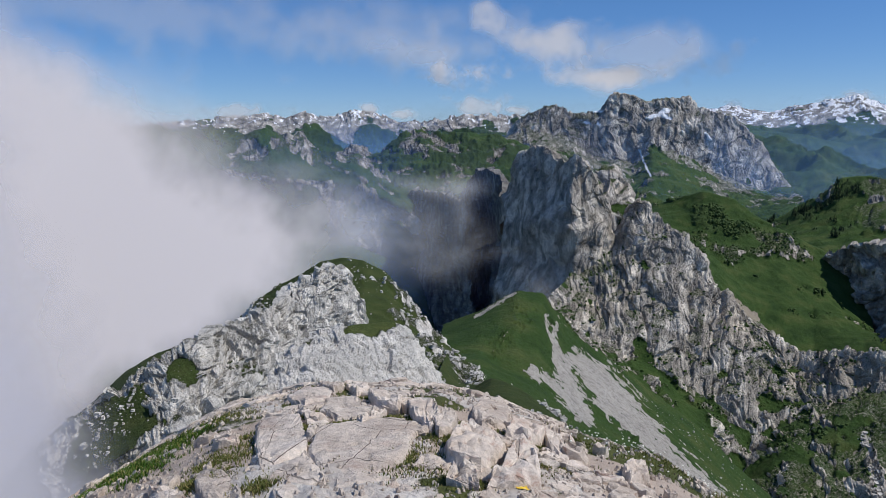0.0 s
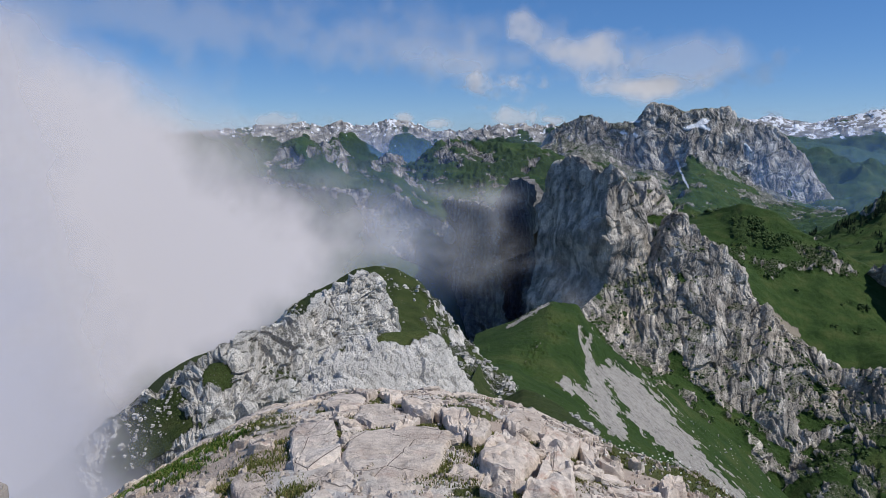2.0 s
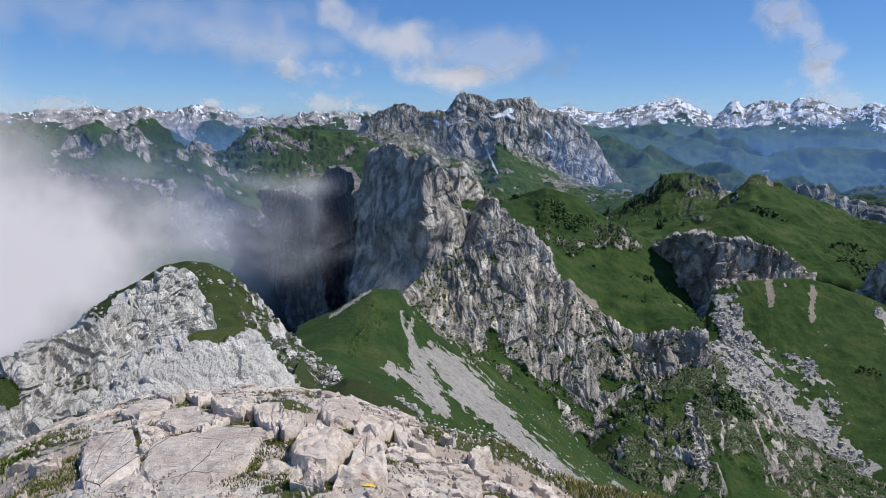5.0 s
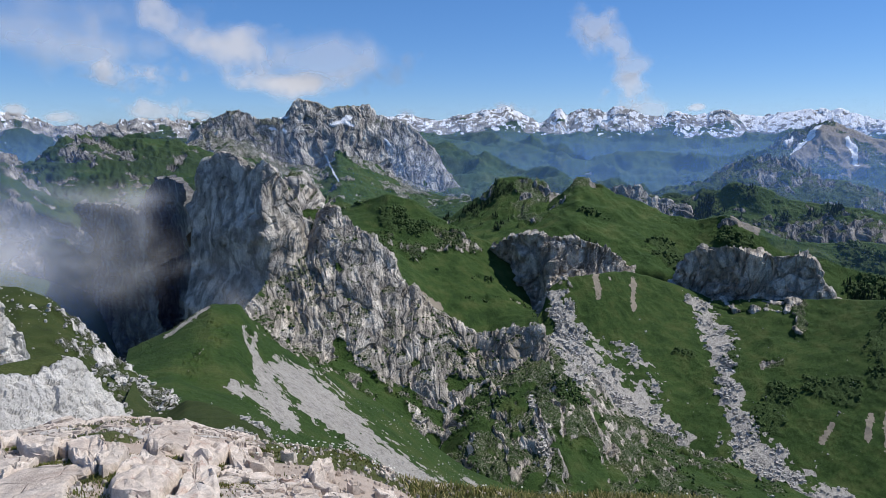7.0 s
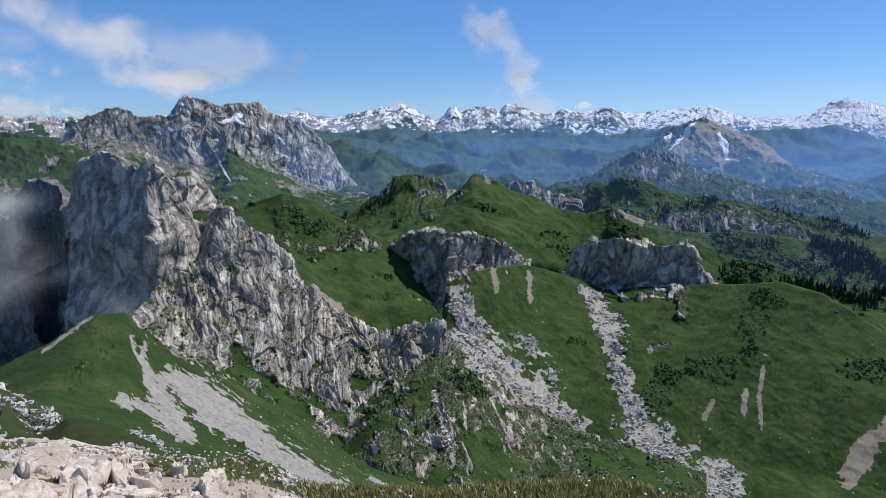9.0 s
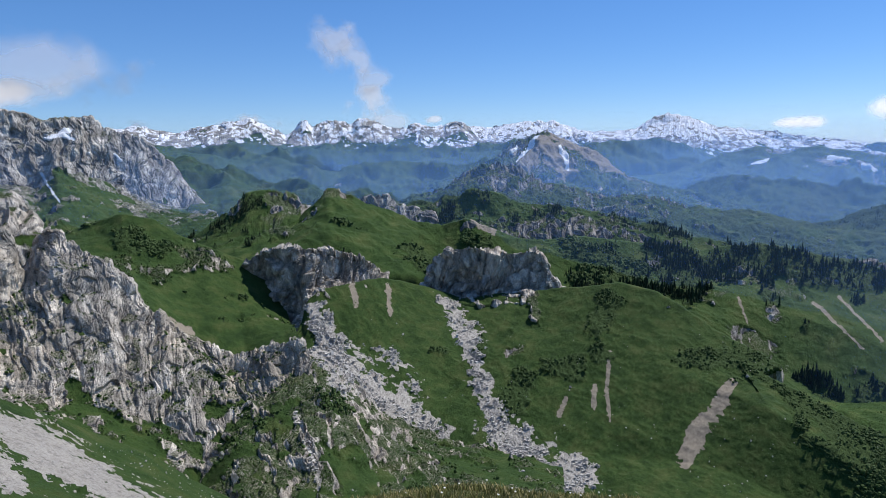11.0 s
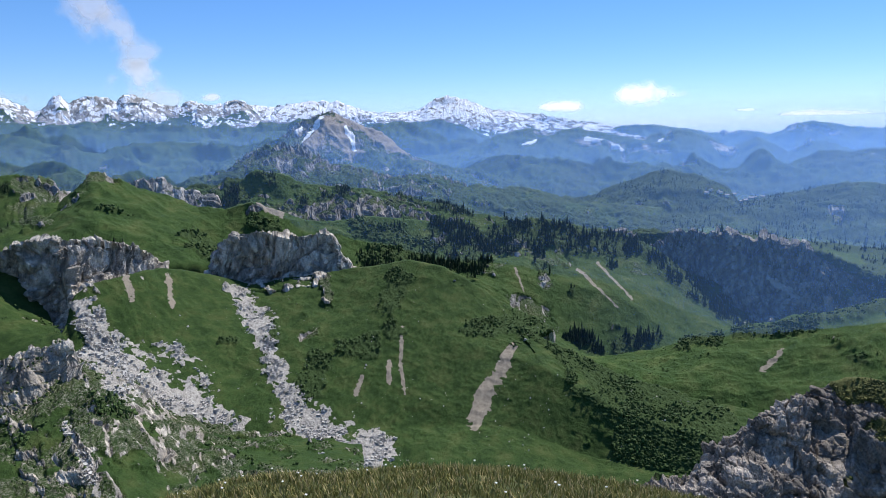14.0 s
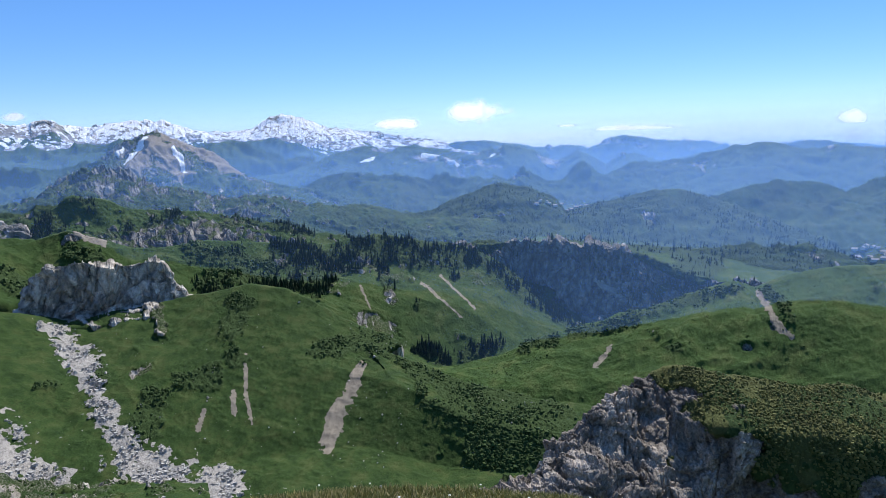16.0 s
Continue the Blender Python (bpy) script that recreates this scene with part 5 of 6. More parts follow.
# ---- trees, shrubs and boulders on the slopes ----
def stand(name, field, mask, count, tall, material, label, category, seed, shape):
    """Many small things of one kind, joined, where the mask of a mountain says."""
    P, nrm, values, crest = FIELDS[field]
    rng = np.random.default_rng(seed)
    Q = P.reshape(-1, 3)
    v = mask(values, Q, nrm.reshape(-1, 3)) * 1.0
    rows = np.repeat(np.arange(P.shape[0]), P.shape[1])
    v[rows <= crest] = 0
    v[rows > P.shape[0] - 6] = 0
    v *= np.linalg.norm(Q[:, :2], axis=1) ** 1.0
    if v.sum() <= 0:
        return None
    at = rng.choice(len(Q), count, p=v / v.sum())
    gap = np.linalg.norm(Q[:, :2], axis=1)[at] * 0.0025
    base = Q[at] + rng.normal(0, 1, (count, 3)) * gap[:, None] * np.array([1, 1, 0])
    h = tall * (0.22 + 1.5 * rng.random(count) ** 5) if shape is boulder else tall * (0.3 + 0.95 * rng.random(count) ** 2)
    V0, F0 = shape(rng)
    k = len(V0)
    turn = rng.uniform(0, 6.283, count)
    c, s = np.cos(turn), np.sin(turn)
    wild = rng.uniform(0.7, 1.3, (count, k, 3)) * rng.uniform(0.65, 1.4, (count, 1, 3))
    W = V0[None] * wild * h[:, None, None]
    X = np.stack([W[..., 0] * c[:, None] - W[..., 1] * s[:, None], W[..., 0] * s[:, None] + W[..., 1] * c[:, None], W[..., 2]], -1) + base[:, None]
    me = bpy.data.meshes.new(name)
    F = (np.arange(count)[:, None, None] * k + F0[None]).reshape(-1, 3)
    me.from_pydata(X.reshape(-1, 3).tolist(), [], F.tolist())
    me.materials.append(material)
    return tagged(new(name, me), label, category, kind="stuff")


def conifer(rng):
    V, F = [], []
    for low, high, wide in ((0.02, 0.55, 0.24), (0.28, 0.8, 0.18), (0.55, 1.05, 0.11)):
        b = len(V)
        V += [(wide * math.cos(k * 1.2566 + low * 3), wide * math.sin(k * 1.2566 + low * 3), low) for k in range(5)] + [(0, 0, high)]
        F += [(b + k, b + (k + 1) % 5, b + 5) for k in range(5)]
    return np.array(V), np.array(F)


def shrub(rng):
    V = [(0.5 * math.cos(k * 1.047), 0.5 * math.sin(k * 1.047), -0.1) for k in range(6)] + [(0.42 * math.cos(k * 1.047 + 0.5), 0.42 * math.sin(k * 1.047 + 0.5), 0.4) for k in range(6)] + [(0, 0, 0.68)]
    F = []
    for k in range(6):
        m = (k + 1) % 6
        F += [(k, m, 6 + k), (m, 6 + m, 6 + k), (6 + k, 6 + m, 12)]
    return np.array(V), np.array(F)


def boulder(rng):
    V = [(0.5, 0.1, -0.1), (-0.1, 0.5, -0.1), (-0.5, -0.1, -0.1), (0.1, -0.45, -0.1), (0.32, 0.25, 0.35), (-0.3, 0.3, 0.42), (-0.3, -0.3, 0.3), (0.25, -0.28, 0.45)]
    F = [(0, 1, 5), (0, 5, 4), (1, 2, 6), (1, 6, 5), (2, 3, 7), (2, 7, 6), (3, 0, 4), (3, 4, 7), (4, 5, 6), (4, 6, 7)]
    return np.array(V), np.array(F)


def tree_material(name, dark, light):
    N = Nodes(name)
    r = N.add("ShaderNodeNewGeometry").outputs["Random Per Island"]
    g = N.noise(N.place(), 0.9, 5, 0.7)
    return N.surface(N.mix(0.7, N.mix(r, dark, light), N.ramp(g, (0.3, 0.4), (0.7, 1.3)), "MULTIPLY"), 0.8)


def boulder_material(name):
    N = Nodes(name)
    r = N.add("ShaderNodeNewGeometry").outputs["Random Per Island"]
    g = N.noise(N.place(), 1.2, 5, 0.7)
    col = N.mix(r, (0.32, 0.31, 0.29), (0.58, 0.56, 0.525))
    return N.surface(N.mix(0.6, col, N.ramp(g, (0.3, 0.5), (0.65, 1.1)), "MULTIPLY"), 0.9)


FIR = tree_material("fir_needles", (0.010, 0.024, 0.010), (0.030, 0.052, 0.018))
SHRUB = tree_material("shrub_leaves", (0.028, 0.056, 0.014), (0.075, 0.12, 0.034))
MOSS = tree_material("moss_clumps", (0.07, 0.085, 0.022), (0.17, 0.165, 0.055))
BOULDER = boulder_material("boulder_limestone")


def in_bush(v, q, n):
    return (v["bush"] > 0.5) * (0.06 + smooth(-0.2, 0.5, fbm(q / 22.0, 4, 78)))


def in_scree(v, q, n):
    return smooth(0.2, 0.8, v["scree"]) * (0.05 + smooth(-0.15, 0.45, fbm(q / 14.0, 4, 79, 0.6)))


def on_grass(v, q, n):
    return (v["rock"] < 0.3) & (v["scree"] < 0.3) & (fbm(q / 60.0, 3, 77) > 0.1)


def any_grass(v, q, n):
    return (v["rock"] < 0.3) * (0.1 + smooth(0.0, 0.5, fbm(q / 4.0, 3, 76)))


def on_moss(v, q, n):
    return (v["rock"] < 0.35) * (0.1 + smooth(-0.3, 0.4, fbm(q / 1.2, 3, 80)))


def near_rock(v, q, n):
    return (v["rock"] > 0.15) & (v["rock"] < 0.7)


stand("conifers", "forest_ridge", in_bush, 4600, 12.0, FIR, "dark fir trees along the ridge", "trees", 1, conifer)
stand("conifers", "dark_cliff", in_bush, 2600, 11.0, FIR, "dark firs on the cliff ledges", "trees", 17, conifer)
stand("conifers", "plateau", in_bush, 400, 10.0, FIR, "firs at the edge of the high pasture", "trees", 18, conifer)
stand("conifers", "right_ridge", in_bush, 1500, 3.5, SHRUB, "dark shrubs on the long ridge", "shrubs", 2, shrub)
stand("shrubs", "green_hill", in_bush, 6500, 3.0, SHRUB, "dense green alder shrubs on the hillside", "shrubs", 3, shrub)
stand("shrubs", "pyramid_ridge", in_bush, 1600, 6.0, SHRUB, "dark shrubs on the green hill", "shrubs", 4, shrub)
stand("shrubs", "upper_meadow", in_bush, 900, 4.0, SHRUB, "low dark shrubs between rocks", "shrubs", 5, shrub)
stand("shrubs", "rocky_ribs", in_bush, 600, 3.0, SHRUB, "low green shrubs between rock ribs", "shrubs", 6, shrub)
stand("shrubs", "buttress", near_rock, 2600, 2.0, SHRUB, "low green shrubs on the ledges of the buttress", "shrubs", 26, shrub)
stand("shrubs", "rocky_ribs", near_rock, 1400, 1.9, SHRUB, "low green shrubs in the clefts of the ribs", "shrubs", 27, shrub)
stand("shrubs", "upper_meadow", near_rock, 1500, 2.6, SHRUB, "low dark shrubs round the hummocks", "shrubs", 28, shrub)
stand("shrubs", "right_ridge", on_grass, 700, 1.8, SHRUB, "single dark shrubs on the long ridge", "shrubs", 29, shrub)
stand("conifers", "green_cliff_hill", in_bush, 1800, 10.0, FIR, "dark woods on the far hill", "trees", 7, conifer)
stand("conifers", "wooded_hill", in_bush, 5000, 9.0, FIR, "dense dark forest on the hazy hill", "trees", 8, conifer)
stand("conifers", "valley_knolls", in_bush, 900, 9.0, FIR, "dark trees on the valley knolls", "trees", 9, conifer)
stand("boulders", "green_hill", in_scree, 11000, 2.7, BOULDER, "pale limestone boulders in long fans", "boulders", 10, boulder)
stand("boulders", "rocky_ribs", in_scree, 1800, 2.8, BOULDER, "pale limestone boulders below the ribs", "boulders", 11, boulder)
stand("boulders", "col_slope", in_scree, 900, 0.5, BOULDER, "grey scree blocks below the col", "boulders", 12, boulder)
stand("boulders", "green_hill", on_grass, 900, 1.2, BOULDER, "single pale boulders in the grass", "boulders", 13, boulder)
stand("boulders", "col_slope", on_grass, 1500, 0.65, BOULDER, "pale stones scattered in the grass", "boulders", 14, boulder)
stand("boulders", "green_knoll", near_rock, 1800, 0.35, BOULDER, "small pale stones at the edge of the knoll", "boulders", 15, boulder)
stand("boulders", "green_knoll", any_grass, 500, 0.3, BOULDER, "pale stones strewn over the knoll", "boulders", 31, boulder)
stand("boulders", "arete", any_grass, 260, 0.2, BOULDER, "pale stones in the grass of the ridge", "boulders", 32, boulder)
stand("boulders", "grass_shoulder", near_rock, 400, 0.25, BOULDER, "small pale stones beside the footpath", "boulders", 16, boulder)
stand("grass_clumps", "outcrop", on_moss, 16000, 0.085, MOSS, "dark olive grass clumps on the outcrop", "grass", 19, shrub)

# ---- summit ground: it falls away from where one stands, more steeply on some bearings ----
FALL = [(48, 29), (35, 27.4), (27, 24.8), (19, 21.6), (12, 20.3), (0, 20.8), (-4, 21.6), (-8, 22.8), (-13, 24.3), (-19, 25.6), (-25, 28.2), (-35, 28.8),
        (-50, 27.2), (-60, 27.4), (-75, 27.3), (-95, 27.8), (-125, 28), (-180, 26), (180, 26), (90, 27)]   # bearing, dip of its rim


def summit_height(x, y):
    f = np.array(sorted(FALL), dtype=float)
    bearing = np.degrees(np.arctan2(-x, y))
    dip = np.interp(bearing, f[:, 0], f[:, 1])
    return -np.tan(np.radians(dip)) ** 2 / 6.6 * (x * x + y * y)


def grassy(x, y):
    """How much grass grows at a place on the summit: meadow on the right, tufts among the slabs."""
    bearing = np.degrees(np.arctan2(-x, y))
    r = np.hypot(x, y)
    rim = smooth(-21, -33, bearing) * smooth(3.6, 5.0, r)
    left = np.exp(-((bearing - 24) / 7) ** 2 - ((r - 6.5) / 1.6) ** 2)
    lip = smooth(-9, -13, bearing) * smooth(-30, -24, bearing) * smooth(5.0, 5.6, r)
    path = smooth(13, 17, bearing) * smooth(62, 48, bearing) * smooth(6.3, 5.3, r)
    flat = np.stack([x, y, 0 * x], 1)
    return (1 - 0.9 * path) * np.clip(rim + 1.1 * left + 1.2 * lip + smooth(0.2, 0.5, fbm(flat / 0.6, 3, 85)) * 0.9, 0, 1)


def ground_at(x, y):
    flat = np.stack([x, y, 0 * x], 1)
    return summit_height(x, y) + 0.04 * fbm(flat / 0.9, 5, 81) + 0.018 * fbm(flat / 0.22, 4, 82)


def summit():
    r = 0.15 + 13.5 * np.linspace(0, 1, 240) ** 1.5
    b = np.radians(np.linspace(-180, 180, 1000))
    rr, bb = np.meshgrid(r, b, indexing="ij")
    x, y = (-np.sin(bb) * rr).ravel(), (np.cos(bb) * rr).ravel()
    Q = np.stack([x, y, summit_height(x, y)], 1)
    flat = Q * np.array([1, 1, 0])
    n1, n2 = fbm(flat / 0.9, 5, 81), fbm(flat / 0.22, 4, 82)
    vals = {k: np.zeros(len(Q)) for k in KINDS}
    g = grassy(x, y)
    vals["rock"] = smooth(0.1, 0.4, n1 + 0.25 * n2) * (1 - g)
    vals["bare"] = (1 - g) * (1 - vals["rock"])
    Q[:, 2] += 0.04 * n1 + 0.018 * n2
    return tagged(grid_mesh("summit_ground", Q.reshape(rr.shape + (3,)), vals, ALP_SUMMIT), "stony summit ground with gravel and patches of grass", "ground", kind="structure")


summit()

STONE = [stone_material("reddish_limestone", 0.4, 0.8, 0.3), stone_material("pale_limestone", 0.35, 0.25, 0.2), stone_material("slab_limestone", 0.7, 0.35, 0.9)]

# kind, height above the ground, outline on the plan
ROCKS = [
    ("slab", 0.05, [(-0.91, 4.49), (-0.78, 4.94), (-0.44, 5.22), (-0.31, 5.03), (-0.17, 4.68), (-0.23, 4.21), (-0.23, 3.93), (-0.36, 3.66), (-0.37, 3.44), (-0.58, 3.41), (-0.66, 3.66), (-0.82, 4.08)]),
    ("slab", 0.05, [(-1.46, 5.04), (-1.52, 5.56), (-1.18, 5.36), (-0.98, 4.64), (-0.88, 4.21), (-0.99, 3.96), (-1.09, 3.81), (-1.25, 4.35)]),
    ("slab", 0.05, [(-1.02, 3.67), (-0.89, 4.19), (-0.76, 3.87), (-0.64, 3.55), (-0.71, 3.29), (-0.89, 3.29)]),
    ("slab", 0.05, [(-1.07, 6.09), (-0.81, 6.15), (-0.51, 5.46), (-0.57, 5.19), (-0.83, 5.10), (-1.01, 5.37)]),
    ("slab", 0.05, [(-1.66, 6.91), (-1.55, 7.42), (-1.19, 7.18), (-1.08, 6.17), (-1.18, 5.62), (-1.38, 5.95)]),
    ("stone", 0.08, [(-1.50, 7.55), (-1.30, 7.59), (-1.09, 7.42), (-1.13, 6.83)]),
    ("stone", 0.08, [(-1.09, 7.42), (-1.01, 7.63), (-0.90, 7.65), (-0.79, 7.12), (-0.86, 6.57)]),
    ("stone", 0.08, [(-0.71, 6.36), (-0.60, 6.55), (-0.34, 5.99), (-0.37, 5.51), (-0.57, 5.67)]),
    ("stone", 0.08, [(-0.30, 5.67), (-0.14, 6.00), (-0.03, 5.34), (-0.07, 4.62), (-0.20, 5.02)]),
    ("block", 0.11, [(0.01, 4.18), (0.15, 4.54), (0.36, 4.76), (0.43, 4.38), (0.37, 4.12), (0.22, 3.77), (0.12, 3.78), (0.03, 3.84)]),
    ("block", 0.11, [(0.24, 3.51), (0.41, 4.06), (0.56, 4.54), (0.61, 4.19), (0.57, 3.65)]),
    ("block", 0.11, [(0.47, 4.77), (0.70, 5.67), (0.83, 5.70), (0.85, 5.21), (0.64, 4.67)]),
    ("stone", 0.08, [(0.82, 5.41), (1.07, 6.08), (0.94, 4.95), (0.83, 4.50), (0.78, 4.65)]),
    ("stone", 0.08, [(1.29, 4.58), (1.46, 4.92), (1.58, 4.99), (1.45, 4.49), (1.23, 4.20)]),
    ("slab", 0.05, [(-1.63, 4.14), (-1.47, 4.11), (-1.21, 3.75), (-1.07, 3.44), (-1.31, 3.47)]),
    ("stone", 0.08, [(-1.76, 3.82), (-1.63, 3.84), (-1.37, 3.49), (-1.59, 3.52)]),
    ("slab", 0.05, [(0.25, 5.67), (0.42, 6.93), (0.70, 7.67), (0.67, 6.40), (0.53, 5.39), (0.32, 5.09)]),
    ("stone", 0.08, [(-0.09, 4.98), (0.02, 5.50), (0.12, 5.22), (0.07, 4.68), (-0.03, 4.56)]),
    ("stone", 0.08, [(0.07, 4.60), (0.21, 4.95), (0.31, 4.83), (0.21, 4.51)]),
    ("block", 0.11, [(0.02, 3.50), (0.09, 3.72), (0.17, 3.71), (0.20, 3.47)]),
    ("stone", 0.08, [(-0.67, 5.06), (-0.51, 5.28), (-0.45, 5.30), (-0.60, 4.86)]),
    ("slab", 0.05, [(-0.95, 4.48), (-1.00, 4.82), (-0.91, 4.92), (-0.84, 4.75), (-0.89, 4.46)]),
    ("slab", 0.05, [(-1.39, 5.64), (-1.16, 5.48), (-0.89, 5.03), (-1.02, 4.92), (-1.11, 5.23)]),
]
DRY_TUFTS = [(-2.45, 7.66, 0.25), (-1.91, 5.86, 0.30), (-1.50, 4.84, 0.25), (-1.43, 4.36, 0.30), (-1.56, 4.40, 0.15), (-0.01, 5.22, 0.25), (0.12, 5.00, 0.25), (0.38, 5.00, 0.20), (-0.28, 3.91, 0.30), (-0.19, 4.10, 0.25), (-0.14, 3.84, 0.20), (0.37, 3.98, 0.25), (0.18, 3.63, 0.20), (0.56, 4.34, 0.25), (0.70, 4.79, 0.20), (0.74, 4.29, 0.20), (-1.13, 5.35, 0.20), (-1.08, 4.91, 0.15), (-0.78, 4.94, 0.12), (-1.31, 7.59, 0.20), (-0.79, 6.47, 0.25), (-0.48, 5.46, 0.30), (-0.38, 5.31, 0.25), (0.03, 4.50, 0.15), (0.89, 4.30, 0.20), (1.47, 6.57, 0.30), (1.81, 6.76, 0.35), (2.03, 6.70, 0.35), (2.03, 6.06, 0.35), (2.44, 6.56, 0.30), (1.10, 5.83, 0.25), (-1.62, 3.84, 0.15), (-1.43, 3.91, 0.15), (-1.03, 3.58, 0.10), (-1.28, 5.02, 0.10)]
GREEN_TUFTS = [(-2.92, 5.86, 0.30), (-2.62, 5.56, 0.35), (-2.45, 5.53, 0.35), (-2.37, 5.69, 0.30), (-2.92, 5.54, 0.35), (-2.90, 5.22, 0.40), (-3.08, 5.18, 0.40), (-2.25, 5.66, 0.20), (-2.24, 4.92, 0.25), (-4.00, 6.58, 0.40)]
MARKS = [(0.48, 6.72), (0.44, 3.59)]
POST = (-1.98, 2.51)



def rock_mesh(name, outline, high, seed, material, n=40):
    """A weathered block over an outline, bedded in the ground, with a broken rim and an uneven top."""
    o = np.array(outline, dtype=float)
    o = np.vstack([o, o[:1]])
    s = np.r_[0, np.cumsum(np.linalg.norm(np.diff(o, axis=0), axis=1))]
    u = np.linspace(0, s[-1], n, endpoint=False)
    ring = np.stack([np.interp(u, s, o[:, 0]), np.interp(u, s, o[:, 1])], 1)
    mid = ring.mean(0)
    size = np.linalg.norm(ring - mid, axis=1).mean()
    verts = []
    for scale, lift in ((1.05, -0.2), (1.04, 0.1), (1.0, 0.6), (0.95, 0.92), (0.85, 1.02), (0.65, 1.0), (0.42, 1.02), (0.2, 1.0)):
        q = mid + (ring - mid) * scale
        z = summit_height(q[:, 0], q[:, 1]) + (lift * high if lift > 0 else lift)
        verts.append(np.stack([q[:, 0], q[:, 1], z], 1))
    V = np.concatenate(verts + [np.array([[*mid, summit_height(mid[:1], mid[1:])[0] + high]])])
    tilt = np.array([soft_noise(np.full((1, 3), 0.37 + seed * 1.7), k)[0] for k in (1, 2)])
    w = fbm(V / (0.6 * size) + seed * 3.1, 3, 90 + seed)
    w2, joint = facets(V / (0.55 * size) + seed, 190 + seed)
    V[:, 2] += high * (0.25 * w + 0.35 * w2 - 0.25 * joint) + 0.25 * high * ((V[:, :2] - mid) @ tilt) / size
    V[:, :2] += (V[:, :2] - mid) * (0.10 * fbm(V / (0.4 * size) + seed, 3, 290 + seed))[:, None]
    rows = len(verts)
    faces = [(r * n + k, r * n + (k + 1) % n, (r + 1) * n + (k + 1) % n, (r + 1) * n + k) for r in range(rows - 1) for k in range(n)]
    faces += [((rows - 1) * n + k, (rows - 1) * n + (k + 1) % n, rows * n) for k in range(n)]
    me = bpy.data.meshes.new(name)
    me.from_pydata(V.tolist(), [], faces)
    me.materials.append(material)
    for p in me.polygons:
        p.use_smooth = p.index >= 5 * n
    return new(name, me)


LABELS = {"slab": "flat pinkish limestone slab with cracks, bedded in gravel", "stone": "pale angular limestone stone on the summit",
          "block": "rough reddish-white limestone block on the summit"}
for k, (what, high, outline) in enumerate(ROCKS):
    ob = rock_mesh("rock_" + what, outline, high, k, STONE[{"slab": 2, "stone": 1, "block": 0}[what]])
    tagged(ob, LABELS[what], "rock", "rocks on the summit")


def broken_bedrock():
    """Bedrock broken into plates between the large slabs: each plate is the ground nearest to one of many scattered points."""
    rnd = random.Random(9)
    pts = []
    tries = 0
    while len(pts) < 760 and tries < 60000:
        tries += 1
        b, r = radians(rnd.uniform(-34, 34)), 2.5 + 6.8 * rnd.random()
        p = Vector((-math.sin(b) * r, math.cos(b) * r))
        gap = (0.10 + 0.028 * r + 0.12 * rnd.random()) * (0.62 if math.degrees(b) < -4 else 0.95)
        if all((p - q).length > gap for q in pts):
            pts.append(p)
    inner = [(Vector(np.array(o).mean(0)), 0.8 * np.linalg.norm(np.array(o) - np.array(o).mean(0), axis=1).mean()) for _, _, o in ROCKS]
    made = 0
    for k, p in enumerate(pts):
        bearing, r = math.degrees(math.atan2(-p.x, p.y)), p.length
        if any((p - m).length < w for m, w in inner):
            continue
        if bearing > 15 and r < 7.2 and rnd.random() < 0.97:       # gravel of the path
            continue
        if bearing < -11 and r > 4.6 + 0.05 * (bearing + 11) and rnd.random() < 0.93:
            continue
        if grassy(np.array([p.x]), np.array([p.y]))[0] > 0.55 and rnd.random() < 0.8:
            continue
        cell = [p + Vector(c) for c in ((-0.6, -0.6), (0.6, -0.6), (0.6, 0.6), (-0.6, 0.6))]
        for q in pts:
            if q is p or (q - p).length > 1.3:
                continue
            mid, way = (p + q) / 2, (q - p).normalized()
            cut = []
            for a, c in zip(cell, cell[1:] + cell[:1]):
                da, dc = (a - mid).dot(way), (c - mid).dot(way)
                if da <= 0:
                    cut.append(a)
                if da * dc < 0:
                    cut.append(a.lerp(c, da / (da - dc)))
            cell = cut
        if len(cell) < 3:
            continue
        shrink = rnd.uniform(0.68, 0.95)
        outline = [tuple(p + (c - p) * shrink) for c in cell]
        wide = sum((c - p).length for c in cell) / len(cell)
        ob = rock_mesh("bedrock_plate", outline, wide * rnd.uniform(0.05, 0.2) + 0.015, 40 + k, STONE[rnd.choice((0, 1, 1, 2, 2))], 20)
        tagged(ob, "broken plate of pinkish limestone bedrock", "rock", "bedrock plates")
        made += 1


broken_bedrock()


def loose_stones():
    """Small stones lying on the gravel and in the grass."""
    rnd = random.Random(15)
    for k in range(90):
        b, r = radians(rnd.uniform(-34, 36)), rnd.uniform(2.7, 8.0)
        x, y = -math.sin(b) * r, math.cos(b) * r
        size = (0.03 + 0.07 * rnd.random() ** 2) * (0.6 + r / 8)
        n = rnd.randint(5, 7)
        turn = rnd.random() * 6.3
        outline = [(x + size * rnd.uniform(0.7, 1.2) * math.cos(turn + 6.283 * j / n), y + 0.8 * size * rnd.uniform(0.7, 1.2) * math.sin(turn + 6.283 * j / n)) for j in range(n)]
        ob = rock_mesh("stone", outline, size * rnd.uniform(0.3, 0.65) + 0.015, 700 + k, STONE[rnd.choice((0, 1, 1))], 12)
        tagged(ob, "small pale angular stone on the gravel", "stone", "loose stones")


loose_stones()


